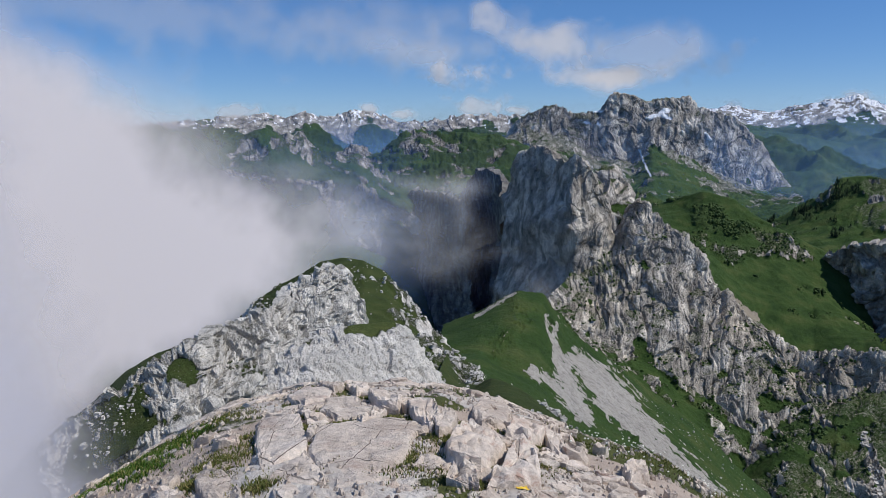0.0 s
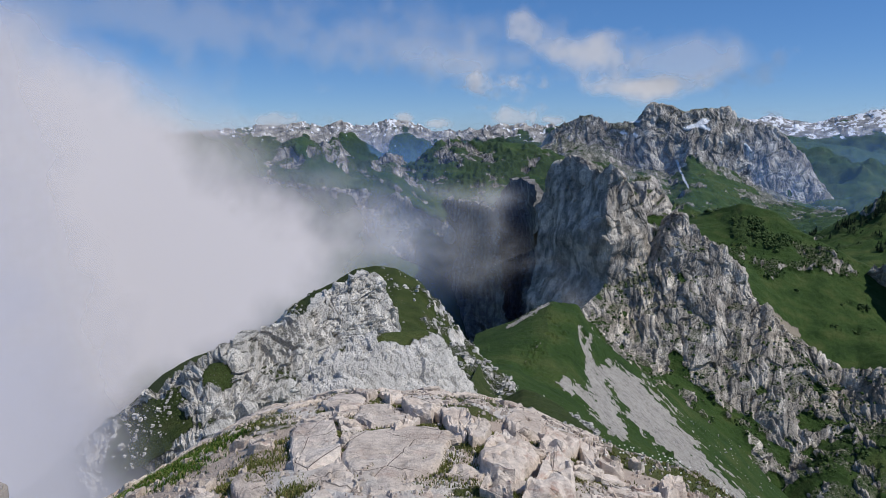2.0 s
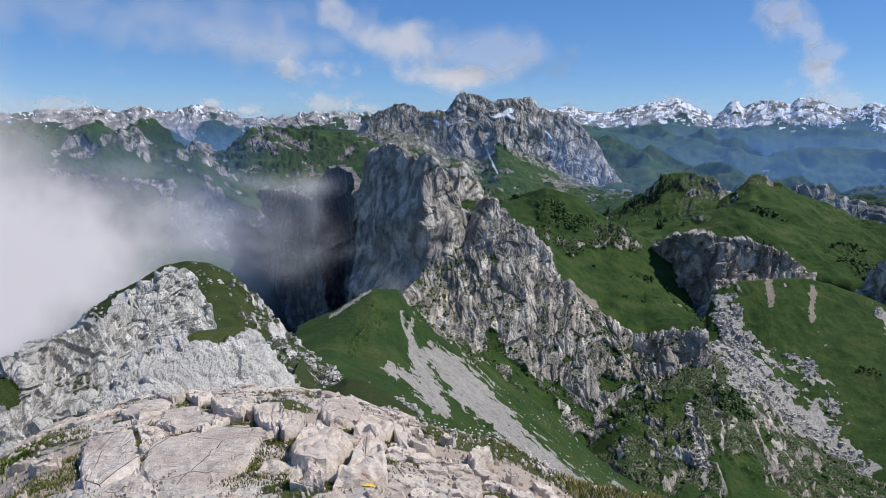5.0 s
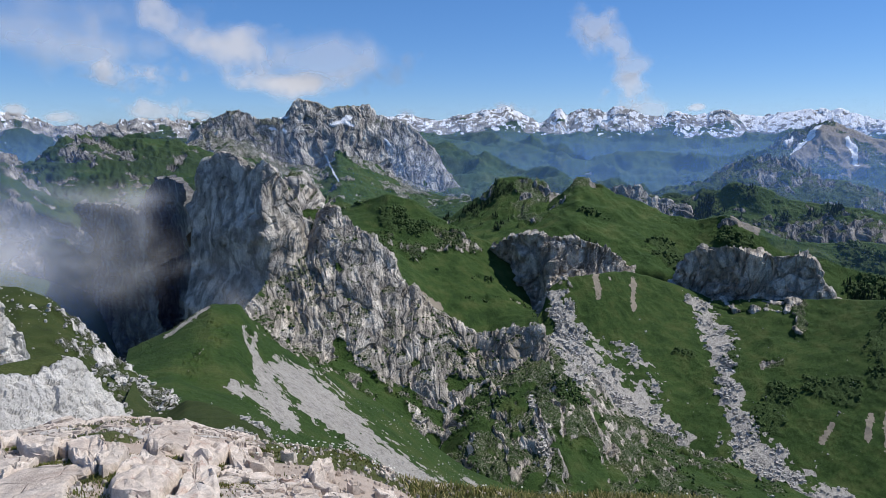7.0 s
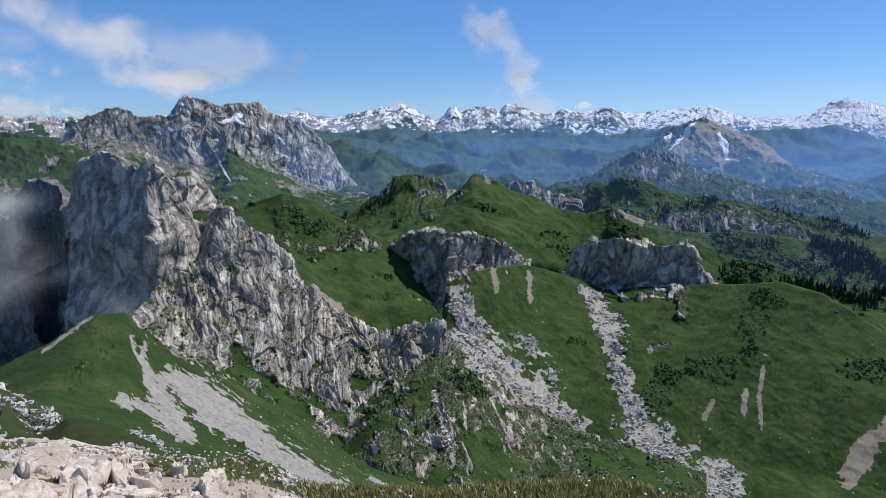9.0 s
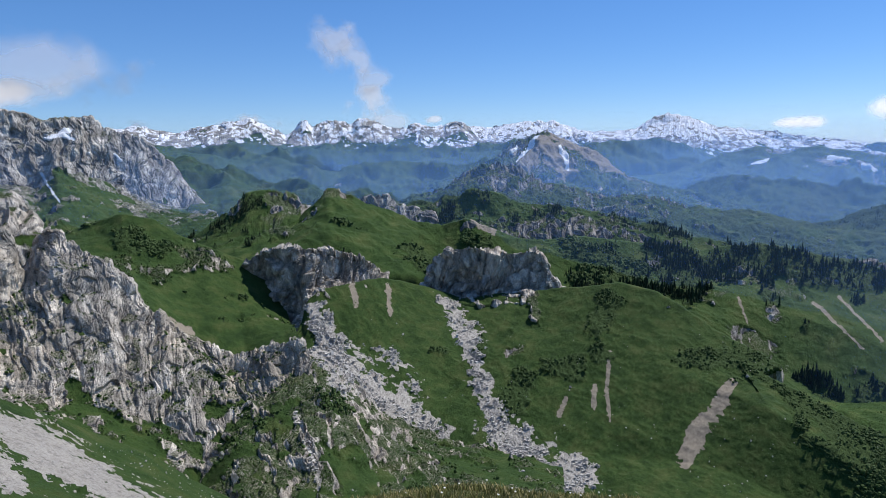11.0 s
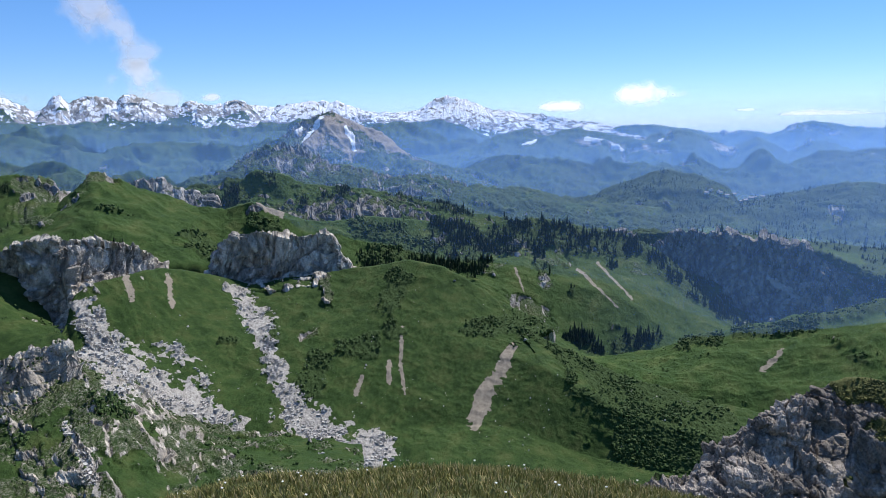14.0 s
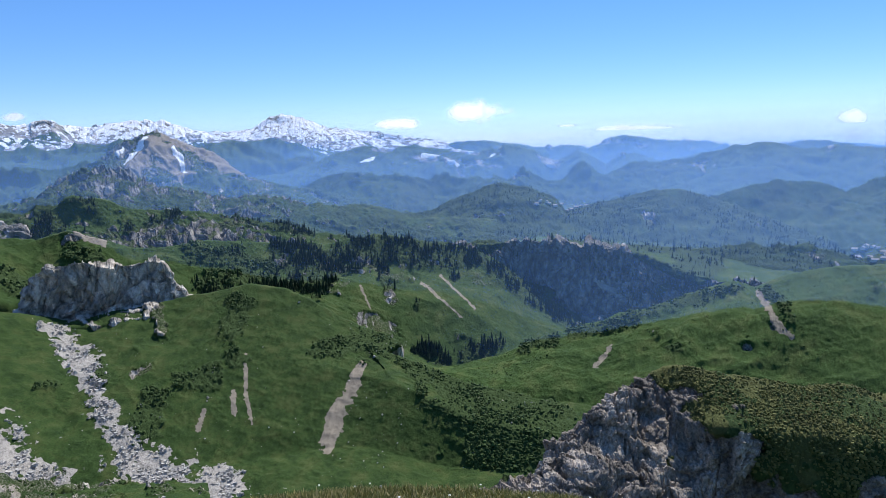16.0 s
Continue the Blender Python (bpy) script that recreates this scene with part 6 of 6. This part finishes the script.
def gravel():
    """Small chips of stone on the path and between the plates."""
    rnd = random.Random(4)
    V, F = [], []
    for _ in range(6000):
        b, r = radians(rnd.uniform(-40, 44)), 2.4 + 6.5 * rnd.random() ** 1.3
        x, y = -math.sin(b) * r, math.cos(b) * r
        size = rnd.choice((0.006, 0.009, 0.013, 0.02)) * (0.5 + r / 7)
        base = len(V)
        turn = rnd.random() * 6.28
        for k in range(4):
            a = turn + k * 1.571 + rnd.uniform(-0.4, 0.4)
            V.append((x + size * math.cos(a), y + size * math.sin(a), -0.01))
        for k in range(3):
            a = turn + k * 2.1 + rnd.uniform(-0.4, 0.4)
            V.append((x + 0.6 * size * math.cos(a), y + 0.6 * size * math.sin(a), size * rnd.uniform(0.4, 0.9)))
        F += [(base, base + 1, base + 5), (base, base + 5, base + 4), (base + 1, base + 2, base + 5), (base + 2, base + 6, base + 5), (base + 2, base + 3, base + 6),
              (base + 3, base + 4, base + 6), (base + 3, base, base + 4), (base + 4, base + 5, base + 6)]
    A = np.array(V)
    A[:, 2] += ground_at(A[:, 0], A[:, 1]) + 0.01
    me = bpy.data.meshes.new("gravel")
    me.from_pydata(A.tolist(), [], F)
    me.materials.append(STONE[1])
    tagged(new("gravel", me), "pale limestone chips on the path", "gravel", kind="stuff")


gravel()


def blades(name, spots, tall, material, label, seed, spread_=0.06, per=9):
    """Tufts of thin bent grass blades at spots (x, y)."""
    rng = np.random.default_rng(seed)
    spots = np.repeat(np.array(spots), per, 0)
    n = len(spots)
    xy = spots + rng.normal(0, spread_, (n, 2))
    z = ground_at(xy[:, 0], xy[:, 1]) - 0.01
    h = tall * rng.uniform(0.4, 1.25, n)
    turn = rng.uniform(0, 6.283, n)
    lean = rng.uniform(0.15, 0.8, n) * h
    wide = 0.0035 + 0.05 * h * rng.uniform(0.5, 1.0, n)
    way = np.stack([np.cos(turn), np.sin(turn)], 1)
    side = np.stack([-way[:, 1], way[:, 0]], 1) * wide[:, None]
    P = np.zeros((n, 5, 3))
    P[:, 0, :2], P[:, 1, :2] = xy - side, xy + side
    P[:, 2, :2], P[:, 3, :2] = xy + way * lean[:, None] * 0.35 + side * 0.7, xy + way * lean[:, None] * 0.35 - side * 0.7
    P[:, 4, :2] = xy + way * lean[:, None]
    P[:, :2, 2] = z[:, None]
    P[:, 2:4, 2] = (z + 0.6 * h)[:, None]
    P[:, 4, 2] = z + h
    idx = np.arange(n)[:, None] * 5
    faces = (idx + np.array([[0, 1, 2, 3]])).tolist() + (idx + np.array([[3, 2, 4]])).tolist()
    me = bpy.data.meshes.new(name)
    me.from_pydata(P.reshape(-1, 3).tolist(), [], faces)
    me.materials.append(material)
    return tagged(new(name, me), label, "grass", kind="stuff")


def leaf_material(name, dark, light, straw):
    N = Nodes(name)
    r = N.add("ShaderNodeNewGeometry").outputs["Random Per Island"]
    col = N.mix(r, dark, light)
    col = N.mix(N.ramp(r, (0.74, 0.0), (0.82, 1.0)), col, straw)
    n = N.add("ShaderNodeBsdfPrincipled")
    N.link(col, n.inputs["Base Color"])
    n.inputs["Roughness"].default_value, n.inputs["Specular IOR Level"].default_value = 0.8, 0.05
    t = N.add("ShaderNodeBsdfTranslucent")
    N.link(col, t.inputs["Color"])
    m = N.add("ShaderNodeMixShader")
    m.inputs[0].default_value = 0.2
    N.link(n.outputs[0], m.inputs[1]), N.link(t.outputs[0], m.inputs[2]), N.link(m.outputs[0], N.out.inputs["Surface"])
    return N.mat


GRASS = leaf_material("summit_grass", (0.085, 0.105, 0.03), (0.18, 0.19, 0.06), (0.24, 0.21, 0.085))


def scatter(n, bearings, radii, seed, least):
    rng = np.random.default_rng(seed)
    b, r = np.radians(rng.uniform(min(bearings), max(bearings), n)), rng.uniform(*radii, n)
    x, y = -np.sin(b) * r, np.cos(b) * r
    g = grassy(x, y)
    keep = g > least + 0.25 * rng.random(n)
    return np.stack([x, y], 1)[keep]


blades("summit_tufts", scatter(1500, (42, -26), (2.6, 9.5), 2, 0.5), 0.035, GRASS, "tufts of green and straw-coloured grass between slabs", 2, 0.06, 12)


def clumps(spots, each, seed):
    """Places for tufts, thick in the middle of each spot (x, y, radius)."""
    rng = np.random.default_rng(seed)
    return np.concatenate([np.array([[x, y]]) + rng.normal(0, 0.5 * w, (each, 2)) for x, y, w in spots])


HAY = leaf_material("dry_meadow", (0.11, 0.12, 0.038), (0.24, 0.225, 0.08), (0.42, 0.35, 0.17))
TURF = leaf_material("fresh_turf", (0.035, 0.085, 0.012), (0.10, 0.17, 0.035), (0.22, 0.22, 0.07))
blades("meadow_grass", scatter(6500, (-24, -122), (3.4, 7.6), 1, 0.5), 0.07, HAY, "dry green meadow grass along the rim", 1, 0.07, 10)
blades("dry_tuft", clumps(DRY_TUFTS, 130, 11), 0.03, GRASS, "yellow-green grass tufts in the joints of the slabs", 11, 0.03, 9)
blades("green_tuft", clumps(GREEN_TUFTS, 110, 12), 0.04, TURF, "fresh green grass along the path", 12, 0.03, 9)


def flowers():
    """Small white flower heads over the grass of the rim."""
    rng = np.random.default_rng(7)
    at = np.concatenate([scatter(70, (-24, -110), (3.8, 6.6), 21, 0.5), scatter(70, (-8, -24), (5.0, 7.5), 22, 0.4)])
    z = ground_at(at[:, 0], at[:, 1]) + rng.uniform(0.05, 0.1, len(at))
    V, F = [], []
    for (x, y), h in zip(at, z):
        b = len(V)
        V += [(x + 0.011 * math.cos(k * 1.047), y + 0.011 * math.sin(k * 1.047), h + 0.004 * (k % 2)) for k in range(6)] + [(x, y, h + 0.008), (x, y, h - 0.008)]
        F += [(b + k, b + (k + 1) % 6, b + 6) for k in range(6)] + [(b + (k + 1) % 6, b + k, b + 7) for k in range(6)]
    me = bpy.data.meshes.new("flowers")
    me.from_pydata(V, [], F)
    N = Nodes("white_petals")
    me.materials.append(N.surface((0.78, 0.78, 0.72), 0.6))
    tagged(new("flowers", me), "small white flowers in the grass", "flowers", kind="stuff")


flowers()


def paint_mark(x, y, wide, seed):
    """A worn yellow waymark painted on the rock beneath it."""
    rng = random.Random(seed)
    dg = bpy.context.evaluated_depsgraph_get()
    host = None
    V = []
    for k in range(15):
        r = 0 if k == 0 else wide * rng.uniform(0.75, 1.1)
        px, py = x + r * math.cos(k * 0.4488), y + 0.7 * r * math.sin(k * 0.4488)
        hit, place, nrm, _, ob, _ = scene.ray_cast(dg, (px, py, 2.0), (0, 0, -1))
        host = host or ob
        V.append(tuple(place + 0.006 * nrm))
    me = bpy.data.meshes.new("paint_mark")
    me.from_pydata(V, [], [(0, k, k % 14 + 1) for k in range(1, 15)])
    N = Nodes("yellow_paint")
    g = N.noise(N.place(), 40, 5, 0.7)
    me.materials.append(N.surface(N.mix(N.ramp(g, (0.5, 0.0), (0.66, 0.8)), (0.72, 0.50, 0.03), (0.5, 0.43, 0.34)), 0.7))
    ob = new("paint_mark", me)
    if host is not None and host.name.startswith(("rock", "bedrock")):
        ob.parent = host
        ob["label"] = "worn yellow paint waymark"
    else:
        tagged(ob, "worn yellow paint waymark on the rock", "waymark", kind="structure")


for k, (x, y) in enumerate(MARKS):
    paint_mark(x, y, 0.075 if k == 0 else 0.055, k)


def wooden_post(x, y):
    """A weathered post at the edge of the path, with a bevelled top and a fixing bolt."""
    z = float(ground_at(np.array([x]), np.array([y]))[0])
    thing = new("wooden_post")
    thing.location = (x, y, z)
    tagged(thing, "weathered grey wooden post beside the path", "post")
    N = Nodes("weathered_wood")
    vec = N.place()
    g = N.noise(N.stretch(vec, 1, 1, 0.08), 60, 6, 0.7)
    wood = N.surface(N.mix(g, (0.22, 0.19, 0.16), (0.46, 0.42, 0.38)), 0.85, N.bump(g, 0.6, 0.01))
    top = 1.65 - math.hypot(x, y) * math.tan(radians(23.2)) - z
    bm = bmesh.new()
    bmesh.ops.create_cone(bm, cap_ends=True, segments=14, radius1=0.075, radius2=0.07, depth=top + 0.3, matrix=Matrix.Translation((0, 0, (top - 0.3) / 2)))
    bmesh.ops.bevel(bm, geom=[e for e in bm.edges if all(v.co.z > top - 0.05 for v in e.verts)], offset=0.015, segments=2, affect="EDGES")
    me = bpy.data.meshes.new("post")
    bm.to_mesh(me)
    bm.free()
    me.materials.append(wood)
    new("post", me).parent = thing


wooden_post(*POST)

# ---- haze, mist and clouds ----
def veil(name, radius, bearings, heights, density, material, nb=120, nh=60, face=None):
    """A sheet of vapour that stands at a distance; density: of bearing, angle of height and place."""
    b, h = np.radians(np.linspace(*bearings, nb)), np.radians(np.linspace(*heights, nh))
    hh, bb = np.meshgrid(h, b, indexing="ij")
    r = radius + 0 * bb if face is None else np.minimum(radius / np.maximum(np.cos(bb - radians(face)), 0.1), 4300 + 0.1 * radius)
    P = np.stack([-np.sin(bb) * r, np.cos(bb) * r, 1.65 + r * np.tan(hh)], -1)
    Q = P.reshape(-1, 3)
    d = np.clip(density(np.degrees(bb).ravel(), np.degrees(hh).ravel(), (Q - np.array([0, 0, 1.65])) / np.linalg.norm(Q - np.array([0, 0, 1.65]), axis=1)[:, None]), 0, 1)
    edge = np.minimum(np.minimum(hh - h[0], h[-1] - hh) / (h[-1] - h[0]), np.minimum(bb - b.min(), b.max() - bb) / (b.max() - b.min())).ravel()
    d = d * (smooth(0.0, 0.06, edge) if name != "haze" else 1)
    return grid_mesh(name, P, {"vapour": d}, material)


# distance haze put into blue-tinted see-through sheets, denser ones farther off
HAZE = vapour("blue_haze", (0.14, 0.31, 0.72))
MIST = vapour("white_mist", (0.885, 0.87, 0.945))
WISP = vapour("thin_mist", (0.80, 0.86, 0.98))
CLOUD = vapour("cloud_white", (0.74, 0.74, 0.77))
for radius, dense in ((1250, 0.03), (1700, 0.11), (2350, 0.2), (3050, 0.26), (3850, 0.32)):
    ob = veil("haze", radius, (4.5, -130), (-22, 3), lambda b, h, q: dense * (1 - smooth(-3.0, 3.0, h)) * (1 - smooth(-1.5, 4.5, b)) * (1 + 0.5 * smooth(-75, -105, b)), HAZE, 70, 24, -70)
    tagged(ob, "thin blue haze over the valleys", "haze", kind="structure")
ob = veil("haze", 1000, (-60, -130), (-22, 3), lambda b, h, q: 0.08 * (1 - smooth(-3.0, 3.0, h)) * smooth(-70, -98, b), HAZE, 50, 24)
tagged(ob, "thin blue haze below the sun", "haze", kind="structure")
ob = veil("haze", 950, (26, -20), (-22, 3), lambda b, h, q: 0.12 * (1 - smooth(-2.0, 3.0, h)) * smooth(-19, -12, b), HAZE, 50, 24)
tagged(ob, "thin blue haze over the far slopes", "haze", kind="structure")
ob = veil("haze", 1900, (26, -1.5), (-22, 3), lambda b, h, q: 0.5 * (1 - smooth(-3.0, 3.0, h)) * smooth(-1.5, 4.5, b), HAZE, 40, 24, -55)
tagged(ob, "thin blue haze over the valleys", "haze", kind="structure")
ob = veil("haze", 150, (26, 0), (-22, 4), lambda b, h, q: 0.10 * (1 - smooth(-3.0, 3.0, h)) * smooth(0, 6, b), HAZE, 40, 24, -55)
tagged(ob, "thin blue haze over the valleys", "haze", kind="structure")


def bank(seed, shift, share):
    """Density of the mist bank that rises along the ridge."""
    edge_h = np.array([-30, -22, -17, -12, -8.4, -4.0, -0.8, 1.7, 4.5, 7.5, 12])
    edge_b = np.array([40, 30, 20, 11, 8.5, 13.5, 17.5, 21.0, 25.0, 30.5, 38])

    def density(b, h, q):
        w = fbm(q * 12.0, 5, seed)
        return 0.97 * share * smooth(-0.6, 1.3, (b - np.interp(h, edge_h, edge_b) - shift) / 6.0 + 0.55 * w)
    return density


for radius, shift, share in ((72, 0.0, 1.0), (110, -2.0, 0.35)):
    tagged(veil("mist", radius, (48, 3), (-32, 20), bank(100 + radius, shift, share), MIST, 220, 150, -35), "white mist bank along the ridge", "mist", kind="stuff")


def near_bank(b, h, q):
    return 0.92 * smooth(25.0, 38.0, b + 3.0 * fbm(q * 9.0, 4, 131) - 0.25 * (h + 18.0))


tagged(veil("mist", 19, (56, 20), (-34, 16), near_bank, MIST, 90, 90), "white mist drifting over the ridge path", "mist", kind="stuff")


def puffs(spots, seed, scale, strength, base=1.15, torn=0.65, soft=1.0):
    """Density of ragged vapour round spots of (bearing, height, half width, half height, weight)."""
    def density(b, h, q):
        total = 0.0
        w = fbm(q * scale, 4, seed, 0.5)
        for sb, sh, wb, wh, k in spots:
            total = np.maximum(total, k * smooth(0.0, 1.0, base - np.hypot((b - sb) / wb, (h - sh) / wh) + torn * w))
        return strength * total ** soft
    return density


def gauze(spots, seed, strength):
    """Density of soft vapour that thins out evenly round spots of (bearing, height, half width, half height, weight)."""
    def density(b, h, q):
        w = fbm(q * np.array([1, 1, 1.6]) * 13.0, 5, seed, 0.55)
        w2 = 2.0 * fbm(q * 9.0, 2, seed + 9)
        total = 0.0
        for sb, sh, wb, wh, k in spots:
            d = np.hypot((b - sb + w2) / wb, (h - sh + 0.7 * w2) / wh)
            total = 1 - (1 - total) * (1 - k * np.exp(-1.6 * d * d) * np.clip(0.75 + 0.75 * w, 0, 1.4))
        return strength * total
    return density


WISPS = [(3.0, -8.0, 5.0, 4.0, 0.30), (5.4, -8.6, 3.6, 2.0, 0.80), (-1.6, -6.6, 1.2, 3.2, 0.30), (-1.0, -10.8, 3.2, 1.5, 0.22), (6.8, -6.6, 3.0, 1.5, 0.75), (1.8, -4.0, 3.0, 0.8, 0.60), (-1.2, -4.2, 2.0, 1.0, 0.60),
         (-3.4, -9.2, 1.4, 2.2, 0.30), (-6.0, -10.6, 2.2, 0.9, 0.32), (8.2, -4.6, 2.6, 0.9, 0.35), (-9.2, -13.2, 1.2, 1.4, 0.3), (11.5, -3.0, 3.4, 1.0, 0.3)]
for k, (radius, share) in enumerate(((430, 0.44), (560, 0.34))):
    tagged(veil("wisp", radius, (18, -16), (-20, 2), gauze(WISPS, 140 + k, share), WISP, 200, 130, -40), "torn wisp of mist before the dark wall", "mist", kind="stuff")

CLOUDS = [(-7.8, 7.3, 6.2, 2.4, 0.85), (-2.2, 4.9, 3.2, 1.1, 0.80), (-13.6, 4.5, 6.6, 1.05, 1.00), (-16.5, 6.4, 5.0, 1.6, 0.40), (1.0, 6.2, 5.0, 1.3, 0.40), (-2.8, 2.7, 2.0, 1.0, 0.70), (4.6, 7.1, 6.2, 1.9, 0.35), (-20.4, 5.2, 3.3, 1.3, 0.30), (-37.2, 8.8, 1.8, 1.2, 0.50), (-39.1, 7.4, 2.0, 1.3, 0.50), (-41.0, 5.9, 1.7, 1.0, 0.40), (-40.5, 3.6, 1.7, 1.6, 0.70), (-41.7, 2.3, 1.9, 0.7, 0.40), (19.5, 8.9, 21.9, 3.3, 0.30), (-79.6, 2.3, 3.0, 0.9, 0.95), (-72.6, 1.5, 1.9, 0.4, 0.70), (-107.6, 0.8, 1.0, 0.6, 0.90), (-90.8, 0.5, 1.7, 0.4, 0.70), (-94.0, 0.2, 2.6, 0.4, 0.60), (-87.0, 1.0, 0.6, 0.1, 0.60), (-72.7, 1.5, 1.8, 0.5, 0.70), (-30.5, 2.3, 1.9, 0.7, 0.80), (-22.5, 2.2, 1.0, 0.6, 0.60), (3.4, 1.8, 1.1, 0.5, 0.70), (6.0, 2.3, 0.7, 0.5, 0.70), (16.1, 2.0, 2.9, 0.6, 0.50), (-5.8, 2.1, 1.0, 0.4, 0.60), (-92.4, 0.4, 4.3, 0.4, 0.40), (-45.6, 2.5, 0.7, 0.3, 0.70)]
for k, (sb, sh, wb, wh, weight) in enumerate(CLOUDS):
    ob = veil("cloud", 900 + 5 * k if sb > -4 else 2400 + 5 * k if sb > -20 else 4880 - 7 * k, (min(sb + 2.6 * wb, 37), sb - 2.6 * wb), (max(sh - 2.4 * wh, 0.5), sh + 2.4 * wh), puffs([(sb, sh, wb, wh, weight)], 160 + k, 17.0 if wb > 4 else 34.0, 0.9, 1.22, 0.62), CLOUD, int(min(420, 60 + 90 * wb)), int(min(220, 40 + 70 * wh)), *((-40,) if sb > -20 else ()))
    tagged(ob, "soft white and grey cloud in a blue sky", "cloud", "clouds", kind="stuff")


# ---- chalets on the far hill ----
def chalet(n, x, y, z, turn, wall, roof, size):
    thing = new("chalet")
    thing.matrix_world = pose(x, y, z, 0, 0, turn)
    tagged(thing, "small white alpine chalet with a grey roof", "house", "far hamlet")
    w, d, h = size, size * 0.75, size * 0.5
    me = bpy.data.meshes.new("wall")
    me.from_pydata([(-w, -d, -2), (w, -d, -2), (w, d, -2), (-w, d, -2), (-w, -d, h), (w, -d, h), (w, d, h), (-w, d, h), (-w, 0, h * 1.8), (w, 0, h * 1.8)], [],
                   [(0, 1, 5, 4), (1, 2, 6, 9, 5), (2, 3, 7, 6), (3, 0, 4, 8, 7)])
    me.materials.append(wall)
    new("wall", me).parent = thing
    for side in (-1, 1):
        me = bpy.data.meshes.new("roof")
        e, t = 1.15, 0.12 * size
        me.from_pydata([(-w * e, side * d * e, h * 0.88), (w * e, side * d * e, h * 0.88), (w * e, 0, h * 1.85), (-w * e, 0, h * 1.85),
                        (-w * e, side * d * e, h * 0.88 + t), (w * e, side * d * e, h * 0.88 + t), (w * e, 0, h * 1.85 + t), (-w * e, 0, h * 1.85 + t)], [],
                       [(0, 1, 2, 3), (4, 5, 6, 7), (0, 1, 5, 4), (1, 2, 6, 5), (3, 0, 4, 7)])
        me.materials.append(roof)
        new("roof", me).parent = thing
    return thing


def plain(name, color, rough=0.8):
    N = Nodes(name)
    g = N.noise(N.place(), 0.7, 5, 0.7)
    return N.surface(N.mix(0.4, color, N.ramp(g, (0.3, 0.6), (0.7, 1.1)), "MULTIPLY"), rough)


PLASTER, SLATE = plain("white_plaster", (0.78, 0.76, 0.72)), plain("grey_roof", (0.34, 0.33, 0.33))
P_, n_, v_, c_ = FIELDS["wooded_hill"]
rnd_ = random.Random(3)
for k in range(11):
    b, d = radians(-84.6 - 0.42 * k + rnd_.uniform(-0.15, 0.15)), 0
    col = int(np.argmin(np.abs(np.arctan2(-P_[c_ + 1, :, 0], P_[c_ + 1, :, 1]) - b)))
    line = P_[c_ + 1:, col]
    dip = np.degrees(np.arctan2(line[:, 2] - 1.65, np.hypot(line[:, 0], line[:, 1])))
    row = int(np.argmin(np.abs(dip + 5.35 + rnd_.uniform(-0.25, 0.25))))
    chalet(k, *line[row], rnd_.uniform(0, 180), PLASTER, SLATE, rnd_.uniform(4.5, 7.5))
P_, n_, v_, c_ = FIELDS["round_hill"]
for k in range(16):                                          # the village on the valley floor
    b = radians(-107.9 - 0.14 * k + rnd_.uniform(-0.1, 0.1))
    col = int(np.argmin(np.abs(np.arctan2(-P_[c_ + 1, :, 0], P_[c_ + 1, :, 1]) - b)))
    line = P_[c_ + 1:, col]
    dip = np.degrees(np.arctan2(line[:, 2] - 1.65, np.hypot(line[:, 0], line[:, 1])))
    row = int(np.argmin(np.abs(dip + 8.7 + rnd_.uniform(-0.5, 0.5))))
    chalet(k, *line[row], rnd_.uniform(0, 180), PLASTER, SLATE, rnd_.uniform(5, 9))
